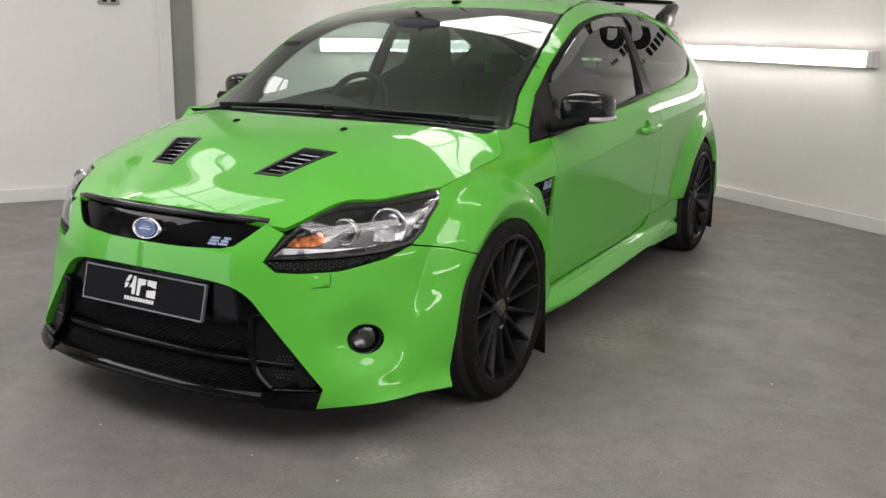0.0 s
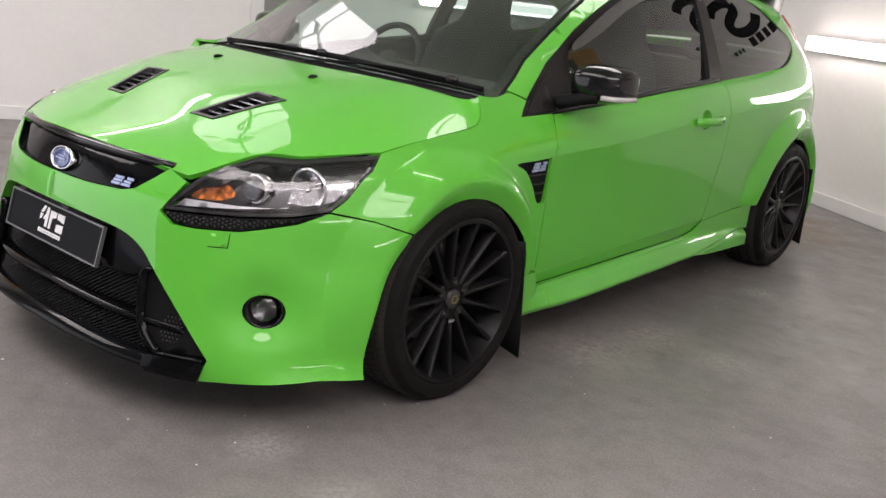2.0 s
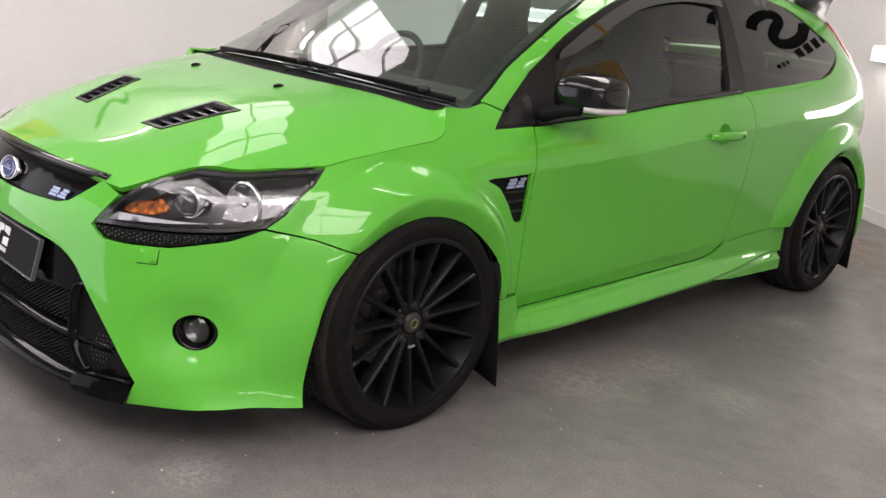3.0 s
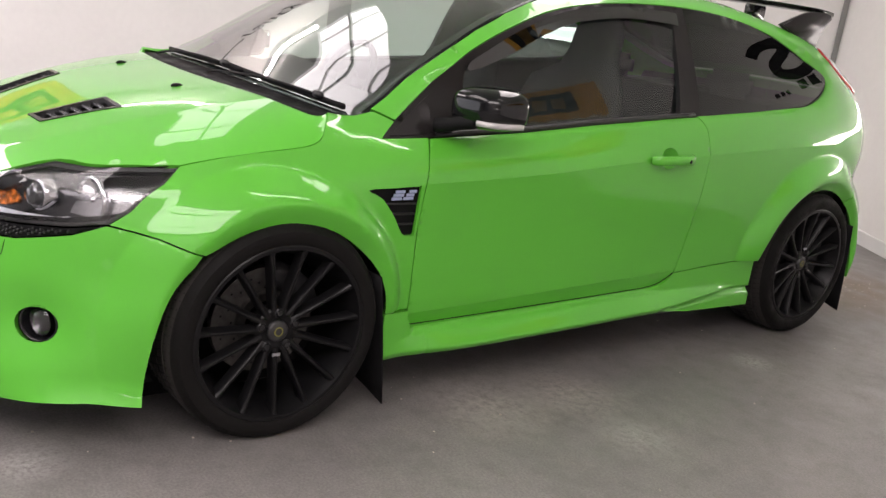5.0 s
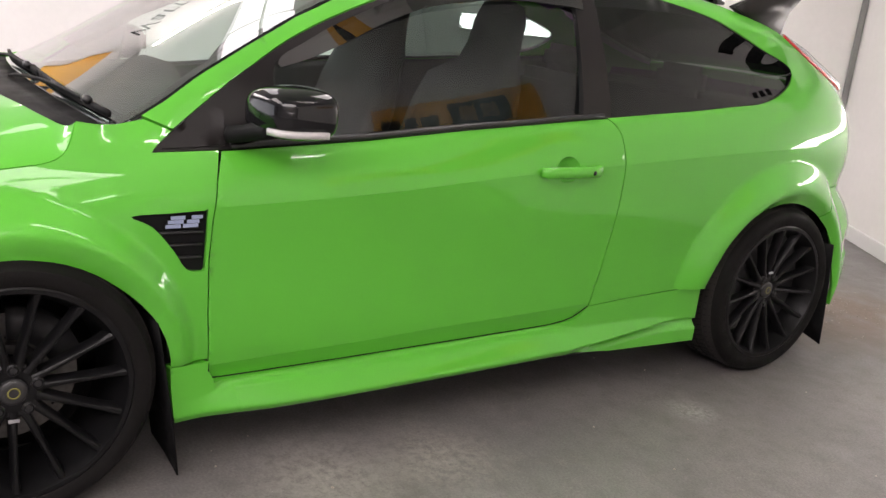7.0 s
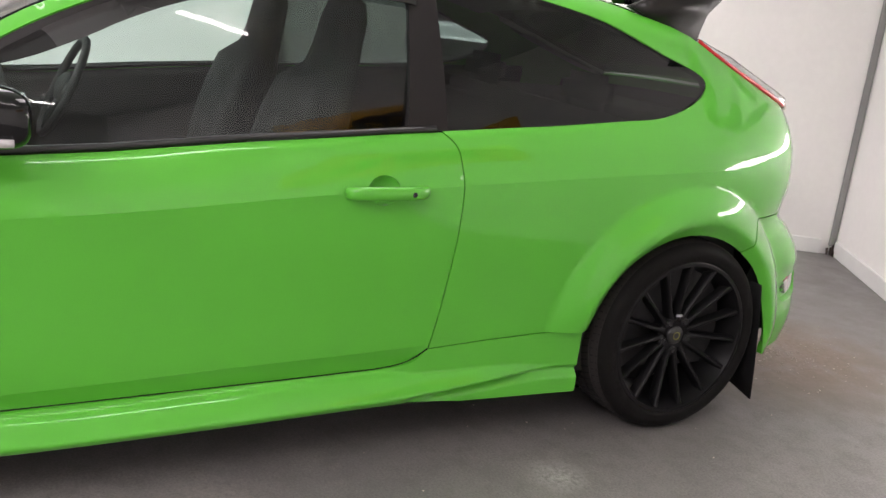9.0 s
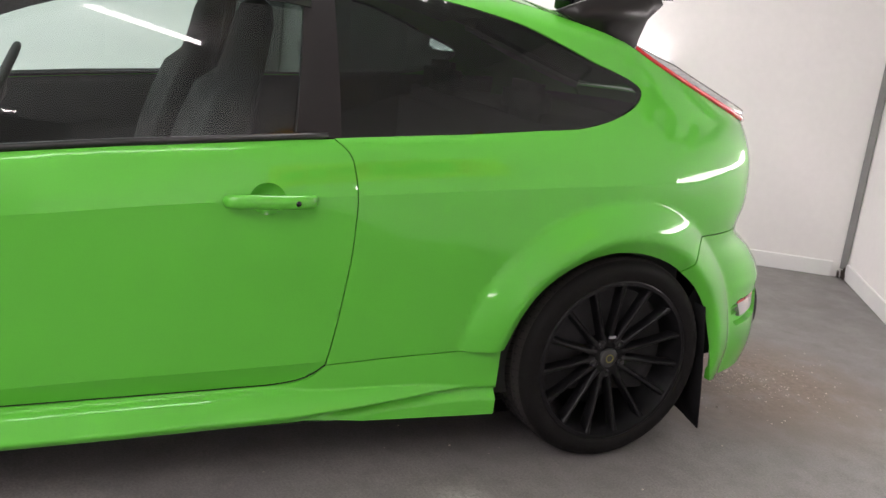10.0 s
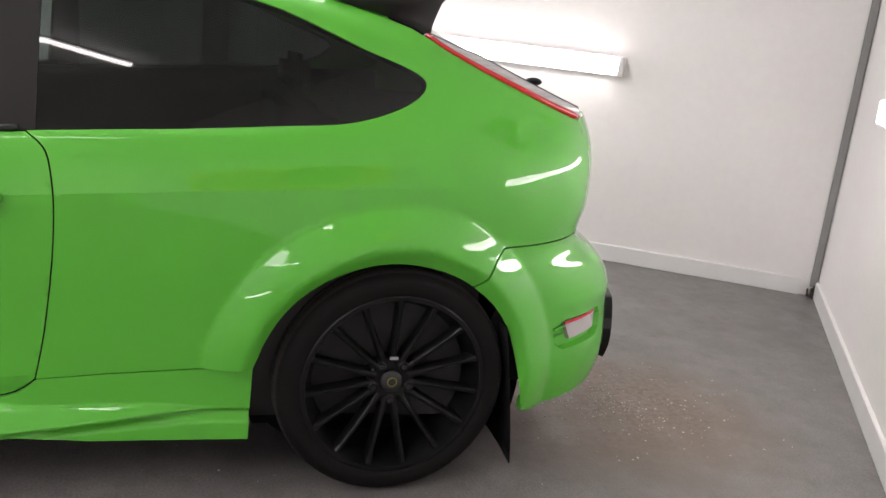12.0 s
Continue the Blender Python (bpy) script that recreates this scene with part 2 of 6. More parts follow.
# ---- mesh helpers ----
def part(name, bm, mat, parent=None, label="", smooth=True):
    me = bpy.data.meshes.new(name)
    for f in bm.faces:
        f.smooth = smooth
    bm.to_mesh(me)
    bm.free()
    me.materials.append(mat)
    ob = new(name, me)
    if parent is not None:
        ob.parent = parent
    if label:
        ob["label"] = label
    return ob


def empty(name, label, category, group="", kind=""):
    return tagged(new(name), label, category, group, kind)


def inside(p, poly):
    x, y = p
    hit = False
    j = len(poly) - 1
    for i in range(len(poly)):
        (xi, yi), (xj, yj) = poly[i], poly[j]
        if (yi > y) != (yj > y) and x < (xj - xi) * (y - yi) / (yj - yi) + xi:
            hit = not hit
        j = i
    return hit


def dense(poly, gap, closed=True):
    out = []
    n = len(poly)
    for i in range(n if closed else n - 1):
        a, b = poly[i], poly[(i + 1) % n]
        k = max(1, int(math.hypot(b[0] - a[0], b[1] - a[1]) / gap + 0.5))
        out += [(a[0] + (b[0] - a[0]) * j / k, a[1] + (b[1] - a[1]) * j / k) for j in range(k)]
    if not closed:
        out.append(poly[-1])
    return out


def curve2(pts, n=6, closed=False):
    """A smooth line through points (Catmull-Rom)."""
    out = []
    m = len(pts)
    for i in range(m if closed else m - 1):
        if closed:
            p = [pts[(i + k) % m] for k in (-1, 0, 1, 2)]
        else:
            p = [pts[max(0, i - 1)], pts[i], pts[i + 1], pts[min(m - 1, i + 2)]]
        for j in range(n):
            t = j / n
            out.append(tuple(0.5 * (2 * b + (c - a) * t + (2 * a - 5 * b + 4 * c - d) * t * t + (3 * b - a - 3 * c + d) * t ** 3)
                             for a, b, c, d in zip(*p)))
    if not closed:
        out.append(tuple(pts[-1]))
    return out


def shrink(poly, d):
    """Moves a polygon's edge inward by d."""
    n = len(poly)
    area = sum(poly[i][0] * poly[(i + 1) % n][1] - poly[(i + 1) % n][0] * poly[i][1] for i in range(n))
    s = 1 if area > 0 else -1
    out = []
    for i in range(n):
        a, b, c = Vector(poly[i - 1]), Vector(poly[i]), Vector(poly[(i + 1) % n])
        e1, e2 = (b - a), (c - b)
        if e1.length < 1e-9 or e2.length < 1e-9:
            out.append(tuple(b))
            continue
        e1, e2 = e1.normalized(), e2.normalized()
        nn = Vector((-e1.y - e2.y, e1.x + e2.x)) * s
        if nn.length < 1e-6:
            out.append(tuple(b))
            continue
        nn.normalize()
        k = max(0.4, nn.dot(Vector((-e1.y, e1.x)) * s))
        out.append(tuple(b + nn * d / k))
    return out


MIDDLE = Vector((0, 1.3, 0.55))


def patch(outline, fn, gap=0.025, holes=(), flange=0.014, mirror=False, centre=None, folds=(), bends=()):
    """A curved panel: the flat outline, less the holes, laid on the surface fn(a, b), with its edges turned in.
    Its mesh follows the lines in folds, which stay sharp, and in bends, which stay smooth."""
    from mathutils.geometry import delaunay_2d_cdt
    loops = [dense(outline, gap)] + [dense(h, gap) for h in holes]
    pts, edges = [], []
    for lp in loops:
        k = len(pts)
        pts += [Vector(p) for p in lp]
        edges += [(k + i, k + (i + 1) % len(lp)) for i in range(len(lp))]
    xs, ys = [p[0] for p in loops[0]], [p[1] for p in loops[0]]
    sharp = []
    for line in (*folds, *bends):
        run = [p for p in dense(line, gap, False) if inside(p, loops[0]) and not any(inside(p, h) for h in loops[1:])]
        k = len(pts)
        pts += [Vector(p) for p in run]
        edges += [(k + i, k + i + 1) for i in range(len(run) - 1) if math.dist(run[i], run[i + 1]) < 1.6 * gap]
        if line in folds:
            sharp += run
    sharp = {(round(a, 5), round(b, 5)) for a, b in sharp}
    rim = np.array([tuple(p) for p in pts])
    a = min(xs) + gap / 2
    row = 0
    while a < max(xs):
        b = min(ys) + gap / 2 + (gap / 2 if row % 2 else 0)
        while b < max(ys):
            if inside((a, b), loops[0]) and not any(inside((a, b), h) for h in loops[1:]):
                if np.min((rim[:, 0] - a) ** 2 + (rim[:, 1] - b) ** 2) > (0.55 * gap) ** 2:
                    pts.append(Vector((a, b)))
            b += gap
        a += gap * 0.87
        row += 1
    vs, _, fs, *_ = delaunay_2d_cdt(pts, edges, [], 0, 1e-7)
    bm = bmesh.new()
    made, on_fold = [], set()
    for v in vs:
        p = fn(v[0], v[1])
        if (round(v[0], 5), round(v[1], 5)) in sharp:
            on_fold.add(len(made))
        made.append(bm.verts.new((-p.x, p.y, p.z) if mirror else p))
    for f in fs:
        c = (sum(vs[i][0] for i in f) / len(f), sum(vs[i][1] for i in f) / len(f))
        if inside(c, loops[0]) and not any(inside(c, h) for h in loops[1:]):
            try:
                bm.faces.new([made[i] for i in f])
            except ValueError:
                pass
    ridge_verts = {made[i] for i in on_fold}
    for e in bm.edges:
        if e.verts[0] in ridge_verts and e.verts[1] in ridge_verts:
            e.smooth = False
    for v in [v for v in bm.verts if not v.link_faces]:
        bm.verts.remove(v)
    bm.normal_update()
    o = centre or MIDDLE
    if sum(f.normal.dot(f.calc_center_median() - o) * f.calc_area() for f in bm.faces) < 0:
        bmesh.ops.reverse_faces(bm, faces=bm.faces[:])
        bm.normal_update()
    if flange:
        rims = [e for e in bm.edges if e.is_boundary]
        norm = {v: v.normal.copy() for e in rims for v in e.verts}
        made = bmesh.ops.extrude_edge_only(bm, edges=rims)["geom"]
        low = [g for g in made if isinstance(g, bmesh.types.BMVert)]
        src = {}
        for v in low:
            for e in v.link_edges:
                w = e.other_vert(v)
                if w in norm:
                    src[v] = norm[w]
        for v in low:
            v.co -= src.get(v, Vector((0, 0, 0))) * flange
        for e in rims:
            if e.is_valid:
                e.smooth = False
    return bm


def box(bm, x0, x1, y0, y1, z0, z1, bevel=0.0, m=None):
    g = bmesh.ops.create_cube(bm, size=1)["verts"]
    for v in g:
        v.co = Vector(((x0 + x1) / 2 + v.co.x * (x1 - x0), (y0 + y1) / 2 + v.co.y * (y1 - y0), (z0 + z1) / 2 + v.co.z * (z1 - z0)))
    if bevel:
        es = list({e for v in g for e in v.link_edges})
        r = bmesh.ops.bevel(bm, geom=es, offset=bevel, segments=2, affect="EDGES")
        g = list({v for f in r["faces"] for v in f.verts} | {v for v in g if v.is_valid})
    if m is not None:
        for v in g:
            v.co = m @ v.co
    return g


def lathe(profile, n=48, axis="x", closed=False, smooth_sharp=True):
    """Turns a profile of (radius, along) round an axis."""
    bm = bmesh.new()
    rings = []
    for i in range(n):
        a = 2 * math.pi * i / n
        c, s = math.cos(a), math.sin(a)
        ring = []
        for r, h in profile:
            co = {"x": (h, r * c, r * s), "y": (r * c, h, r * s), "z": (r * c, r * s, h)}[axis]
            ring.append(bm.verts.new(co))
        rings.append(ring)
    k = len(profile)
    for i in range(n):
        a, b = rings[i], rings[(i + 1) % n]
        for j in range(k if closed else k - 1):
            bm.faces.new((a[j], a[(j + 1) % k], b[(j + 1) % k], b[j]))
    bmesh.ops.remove_doubles(bm, verts=bm.verts[:], dist=1e-6)
    bmesh.ops.recalc_face_normals(bm, faces=bm.faces[:])
    return bm


def sweep(path, section, closed_ends=True, up=None):
    """Runs a closed flat section (out, up) along a path of points; out is sideways from the path."""
    bm = bmesh.new()
    rings = []
    n = len(path)
    for i, p in enumerate(path):
        p = Vector(p)
        t = (Vector(path[min(i + 1, n - 1)]) - Vector(path[max(i - 1, 0)])).normalized()
        w = Vector(up or (0, 0, 1))
        side = t.cross(w).normalized()
        w = side.cross(t).normalized()
        sec = section(i / (n - 1)) if callable(section) else section
        rings.append([bm.verts.new(p + side * a + w * b) for a, b in sec])
    k = len(rings[0])
    for a, b in zip(rings, rings[1:]):
        for j in range(k):
            bm.faces.new((a[j], a[(j + 1) % k], b[(j + 1) % k], b[j]))
    if closed_ends:
        bm.faces.new(rings[0])
        bm.faces.new(rings[-1][::-1])
    bmesh.ops.recalc_face_normals(bm, faces=bm.faces[:])
    return bm


def ring_section(r, n=8):
    return [(r * math.cos(2 * math.pi * i / n), r * math.sin(2 * math.pi * i / n)) for i in range(n)]


def ball(bm, c, rx, ry, rz, n=16):
    g = bmesh.ops.create_uvsphere(bm, u_segments=n, v_segments=n // 2 + 2, radius=1)["verts"]
    for v in g:
        v.co = Vector((c[0] + v.co.x * rx, c[1] + v.co.y * ry, c[2] + v.co.z * rz))
    return g


def sharpen(bm, degrees=35):
    bm.normal_update()
    for e in bm.edges:
        if len(e.link_faces) == 2 and e.calc_face_angle(0) > radians(degrees):
            e.smooth = False
    return bm


# ---- the room ----
def slab(name, u0, u1, v0, v1, z0, z1, mat, bevel=0.0, parent=None, kind="structure", label="", category=""):
    bm = bmesh.new()
    box(bm, u0, u1, v0, v1, z0, z1, bevel)
    for v in bm.verts:
        v.co = room(v.co.x, v.co.y, v.co.z)
    bmesh.ops.recalc_face_normals(bm, faces=bm.faces[:])
    ob = part(name, bm, mat, parent, smooth=False)
    if parent is None:
        tagged(ob, label, category, "", kind)
    elif label:
        ob["label"] = label
    return ob


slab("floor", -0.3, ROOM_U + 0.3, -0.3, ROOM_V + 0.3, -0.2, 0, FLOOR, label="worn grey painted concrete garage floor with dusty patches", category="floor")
slab("wall_side", -0.25, 0, -0.25, ROOM_V + 0.25, 0, ROOM_H, WALL, label="plain white painted garage side wall", category="wall")
slab("wall_back", 0, ROOM_U, -0.25, 0, 0, ROOM_H, WALL, label="plain white painted garage back wall", category="wall")
# unseen walls; their dimness is in the colour, to cut fill on the flank
slab("wall_far_side", ROOM_U, ROOM_U + 0.25, -0.25, ROOM_V + 0.25, 0, ROOM_H, DIM_WALL, label="plain garage wall out of view, toned grey for the room's dim side", category="wall")
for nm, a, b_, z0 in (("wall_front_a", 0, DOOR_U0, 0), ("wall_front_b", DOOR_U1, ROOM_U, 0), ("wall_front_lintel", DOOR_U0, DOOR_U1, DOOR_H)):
    slab(nm, a, b_, ROOM_V, ROOM_V + 0.25, z0, ROOM_H, DIM_WALL, label="plain garage wall out of view beside a wide doorway, toned grey for the room's dim side", category="wall")
slab("backdrop_outside", DOOR_U0 - 0.3, DOOR_U1 + 0.3, ROOM_V + 0.26, ROOM_V + 0.30, 0, ROOM_H, WALL, label="pale closed doorway screen", category="backdrop")


def ceiling():
    bm = bmesh.new()
    us = sorted({-0.25, ROOM_U + 0.25} | {e for u, v, su, sv in ROOFLIGHTS for e in (u - su / 2, u + su / 2)})
    vs = sorted({-0.25, ROOM_V + 0.25} | {e for u, v, su, sv in ROOFLIGHTS for e in (v - sv / 2, v + sv / 2)})
    for a, b in zip(us, us[1:]):
        for c, d in zip(vs, vs[1:]):
            mu, mv = (a + b) / 2, (c + d) / 2
            if any(abs(mu - u) < su / 2 and abs(mv - v) < sv / 2 for u, v, su, sv in ROOFLIGHTS):
                continue
            box(bm, a, b, c, d, ROOM_H, ROOM_H + 0.12)
    for u, v, su, sv in ROOFLIGHTS:
        for k in (-0.33, 0.0, 0.33):
            box(bm, u + k * su - 0.012, u + k * su + 0.012, v - sv / 2, v + sv / 2, ROOM_H, ROOM_H + 0.03)
        box(bm, u - su / 2, u + su / 2, v - 0.012, v + 0.012, ROOM_H + 0.001, ROOM_H + 0.031)
    for v in bm.verts:
        v.co = room(v.co.x, v.co.y, v.co.z)
    bmesh.ops.recalc_face_normals(bm, faces=bm.faces[:])
    tagged(part("ceiling", bm, CEILING, smooth=False), "white boarded ceiling with barred rooflight openings", "ceiling", "", "structure")


ceiling()
COL0, COL1 = 3.70, 3.86
for nm, v0, v1 in (("baseboard_side", 0.09, COL0 - 0.012), ("baseboard_side_front", COL1 + 0.10, ROOM_V)):
    slab(nm, 0, 0.018, v0, v1, 0, 0.095, TRIM_WHITE, 0.003, label="white gloss painted timber skirting board", category="baseboard")
slab("baseboard_back", 0.05, ROOM_U, 0, 0.018, 0, 0.095, TRIM_WHITE, 0.003, label="white gloss painted timber skirting board", category="baseboard")
slab("baseboard_far", ROOM_U - 0.018, ROOM_U, 0.02, ROOM_V, 0, 0.095, TRIM_WHITE, 0.003, label="white gloss painted timber skirting board", category="baseboard")
slab("trim_column", 0, 0.035, COL0, COL1, 0, ROOM_H, GREY_STEEL, 0.004, label="grey painted steel column set in the white wall", category="column")
slab("trim_column_casing", 0, 0.05, COL1 + 0.002, COL1 + 0.095, 0, ROOM_H, TRIM_WHITE, 0.004, label="white painted timber casing beside the steel column", category="trim")
slab("trim_corner_post", 0.002, 0.024, 0.004, 0.043, 0.055, ROOM_H, GREY_STEEL, 0.004, label="grey steel corner post between two white walls", category="post")


def post_foot():
    """The post's rusted foot: torn plates, bent away from the corner."""
    rust = material("rusty_steel", (0.060, 0.045, 0.036), 0.75, 0.2, vary=0.6, scale=60, fine=0.4, fine_scale=300, bump=0.5, bump_scale=300)
    rnd = random.Random(3)
    root = empty("trim_corner_foot", "rusty torn bracket at the foot of the corner post", "bracket", "", "structure")
    for u0, v0, w, h, lean in ((0.010, 0.012, 0.030, 0.070, 12), (0.036, 0.022, 0.026, 0.050, -16), (0.060, 0.020, 0.024, 0.034, 24), (0.020, 0.045, 0.028, 0.040, -8)):
        bm = bmesh.new()
        box(bm, -w / 2, w / 2, -0.004, 0.004, 0, h, 0.001)
        bmesh.ops.subdivide_edges(bm, edges=bm.edges[:], cuts=2, use_grid_fill=True)
        for v in bm.verts:
            v.co += Vector((rnd.uniform(-1, 1), rnd.uniform(-1, 1), rnd.uniform(-1, 1) if v.co.z > 0.004 else 0)) * 0.0035
        m = Matrix.Rotation(radians(lean), 4, "Z") @ Matrix.Rotation(radians(lean * 0.7), 4, "Y")
        for v in bm.verts:
            p = m @ v.co
            v.co = room(u0 + p.x, v0 + abs(p.y), max(0.001, p.z))
        part("torn_plate", bm, rust, root, smooth=False)


post_foot()


def tube_light(u0, u1, v0, v1, z, label, group="wall tube lights"):
    """A batten along one wall with a glowing diffuser, closed by end caps."""
    along_u = abs(u1 - u0) > abs(v1 - v0)
    root = empty("wall_light", label, "light fitting", group)
    if along_u:
        s = 1 if v1 > v0 else -1
        va, vb, vc = v0, v0 + s * 0.055, v1
        slab("backplate", u0, u1, min(va, vb), max(va, vb), z - 0.055, z + 0.055, FIXTURE, 0.004, root)
        slab("diffuser", u0 + 0.03, u1 - 0.03, min(vb, vc), max(vb, vc), z - 0.048, z + 0.048, TUBE, 0.02, root)
        for a in (u0, u1 - 0.03):
            slab("end_cap", a, a + 0.03, min(vb, vc) + 0.001, max(vb, vc) + 0.003, z - 0.052, z + 0.052, FIXTURE, 0.006, root)
    else:
        s = 1 if u1 > u0 else -1
        ua, ub, uc = u0, u0 + s * 0.055, u1
        slab("backplate", min(ua, ub), max(ua, ub), v0, v1, z - 0.055, z + 0.055, FIXTURE, 0.004, root)
        slab("diffuser", min(ub, uc), max(ub, uc), v0 + 0.03, v1 - 0.03, z - 0.048, z + 0.048, TUBE, 0.02, root)
        for a in (v0, v1 - 0.03):
            slab("end_cap", min(ub, uc) + 0.001, max(ub, uc) + 0.003, a, a + 0.03, z - 0.052, z + 0.052, FIXTURE, 0.006, root)
    return root


WALL_LIGHT = "white fluorescent batten light, switched on, fixed to the white wall"
tube_light(1.18, 3.08, 0, 0.095, 1.12, WALL_LIGHT)
tube_light(0, 0.095, 1.24, 2.75, 1.12, WALL_LIGHT)
tube_light(ROOM_U, ROOM_U - 0.095, 1.6, 3.5, 1.10, WALL_LIGHT)


def ceiling_batten(u0, u1, v0, v1):
    root = empty("ceiling_light", "slim white fluorescent ceiling batten, switched on", "light fitting", "ceiling battens")
    slab("backplate", u0 - 0.01, u1 + 0.01, v0 - 0.01, v1 + 0.01, ROOM_H - 0.03, ROOM_H - 0.001, FIXTURE, 0.004, root)
    slab("diffuser", u0, u1, v0, v1, ROOM_H - 0.075, ROOM_H - 0.03, BATTEN, 0.012, root)


ceiling_batten(5.08, 5.13, 1.15, 2.75)
ceiling_batten(0.24, 0.29, 5.00, 6.10)
ceiling_batten(8.33, 8.38, 0.9, 2.6)


def wall_sign(name, wall, a0, a1, z0, z1, mat, label, marks):
    """A flat panel on the back (u) or side (v) wall with darker marks on it."""
    root = empty(name, label, "sign")

    def piece(nm, p0, p1, q0, q1, d0, d1, m):
        if wall == "back":
            return slab(nm, p0, p1, d0, d1, q0, q1, m, 0, root)
        return slab(nm, d0, d1, p0, p1, q0, q1, m, 0, root)
    if mat is not None:
        piece("panel", a0, a1, z0, z1, 0.001, 0.012, mat)
    for nm, p0, p1, q0, q1, m in marks:
        piece(nm, p0, p1, q0, q1, 0.0135 if mat is not None else 0.001, 0.017 if mat is not None else 0.005, m)
    return root


def bars(a0, z0, widths, h, step_, mat):
    out, a = [], a0
    for w in widths:
        out.append(("letter_bar", a, a + w, z0, z0 + h, mat))
        a += w + step_
    return out


lettering = wall_sign("wall_lettering", "back", 0, 0, 0, 0, None, "large black vinyl shapes on the white wall",
                      bars(1.30, 1.84, (0.16, 0.26), 0.46, 0.10, SIGN_BLACK) + bars(1.34, 1.66, (0.09, 0.08, 0.09, 0.08, 0.09, 0.08, 0.10, 0.09, 0.08, 0.09, 0.09), 0.105, 0.036, SIGN_BLACK)
                      + bars(2.79, 1.66, (0.035, 0.04, 0.045), 0.05, 0.018, SIGN_BLACK))
wave = sweep([room(u, 0.003, z) for u, z in curve2([(2.88, 2.20), (2.78, 2.27), (2.62, 2.27), (2.52, 2.20), (2.54, 2.11), (2.66, 2.06), (2.74, 2.00), (2.73, 1.90), (2.60, 1.84), (2.44, 1.85), (2.32, 1.93)], 4)],
             [(-0.062, -0.002), (0.062, -0.002), (0.062, 0.002), (-0.062, 0.002)], up=(math.sin(ASKEW), math.cos(ASKEW), 0))
part("wave_shape", wave, SIGN_BLACK, lettering, smooth=False)
wall_sign("yellow_sign", "back", 4.25, 6.1, 1.66, 2.20, YELLOW, "yellow wall sign with a black square panel",
          [("black_panel", 4.56, 5.20, 1.75, 2.10, SIGN_BLACK)] + bars(4.68, 1.82, (0.17, 0.17), 0.20, 0.06, YELLOW) + bars(5.32, 1.80, (0.2, 0.16, 0.22), 0.16, 0.05, SIGN_BLACK))
wall_sign("yellow_sign", "side", 6.30, 7.35, 1.88, 2.52, YELLOW, "yellow wall sign with a black square panel",
          [("black_panel", 6.52, 6.98, 2.04, 2.36, SIGN_BLACK)] + bars(6.59, 2.11, (0.13, 0.13), 0.17, 0.05, YELLOW))
def wall_word(text, v0, z0, size, wide, mat, label):
    """Vinyl letters on the side wall, read from the room."""
    cu = bpy.data.curves.new("letters", "FONT")
    cu.body, cu.size, cu.extrude, cu.space_character = text, size, 0.0015, 1.1
    tmp = bpy.data.objects.new("letters", cu)
    me = bpy.data.meshes.new_from_object(tmp)
    bpy.data.objects.remove(tmp)
    bm = bmesh.new()
    bm.from_mesh(me)
    bpy.data.meshes.remove(me)
    k = wide / max(v.co.x for v in bm.verts)
    for v in bm.verts:
        v.co = room(0.0025 + v.co.z, v0 - v.co.x * k, z0 + v.co.y)
    root = empty("wall_lettering", label, "sign")
    part("word", bm, mat, root, smooth=False)


wall_word("Warranty", 6.02, 2.36, 0.30, 1.20, SIGN_BLACK, "black vinyl word stuck on the white wall")


def wall_socket():
    root = empty("wall_socket", "brushed metal double switch plate on the white wall", "socket")
    slab("plate", 0.001, 0.012, 4.21, 4.36, 1.385, 1.47, SOCKET, 0.003, root)
    for k in (4.235, 4.295):
        slab("rocker", 0.012, 0.018, k, k + 0.035, 1.405, 1.45, GLOSS_BLACK, 0.003, root)


wall_socket()


def debris():
    """Crumbs of dry mud swept up behind the rear wheel."""
    rnd = random.Random(5)
    bm = bmesh.new()
    for i in range(420):
        if i < 330:
            a, r = rnd.uniform(0, 6.283), abs(rnd.gauss(0, 0.2))
            x, y = 0.36 - 0.28 * r * math.sin(a) / 0.2 * 0.9 + rnd.gauss(0, 0.05), 3.62 + 0.30 * r * math.cos(a) / 0.2 + rnd.gauss(0, 0.05)
        else:
            x, y = rnd.uniform(-0.4, 2.0), rnd.uniform(-1.4, 3.2)
        s = rnd.uniform(0.0012, 0.0042)
        g = bmesh.ops.create_icosphere(bm, subdivisions=1, radius=s)["verts"]
        for v in g:
            v.co = Vector((x + v.co.x * rnd.uniform(0.7, 1.5), y + v.co.y * rnd.uniform(0.7, 1.5), max(0.0003, s * 0.6 + v.co.z * 0.7)))
    tagged(part("floor_debris", bm, material("dry_mud", (0.52, 0.46, 0.39), 0.9, vary=0.5, scale=60), smooth=False), "scattered crumbs of dry mud and grit on the floor", "debris", "", "stuff")


debris()


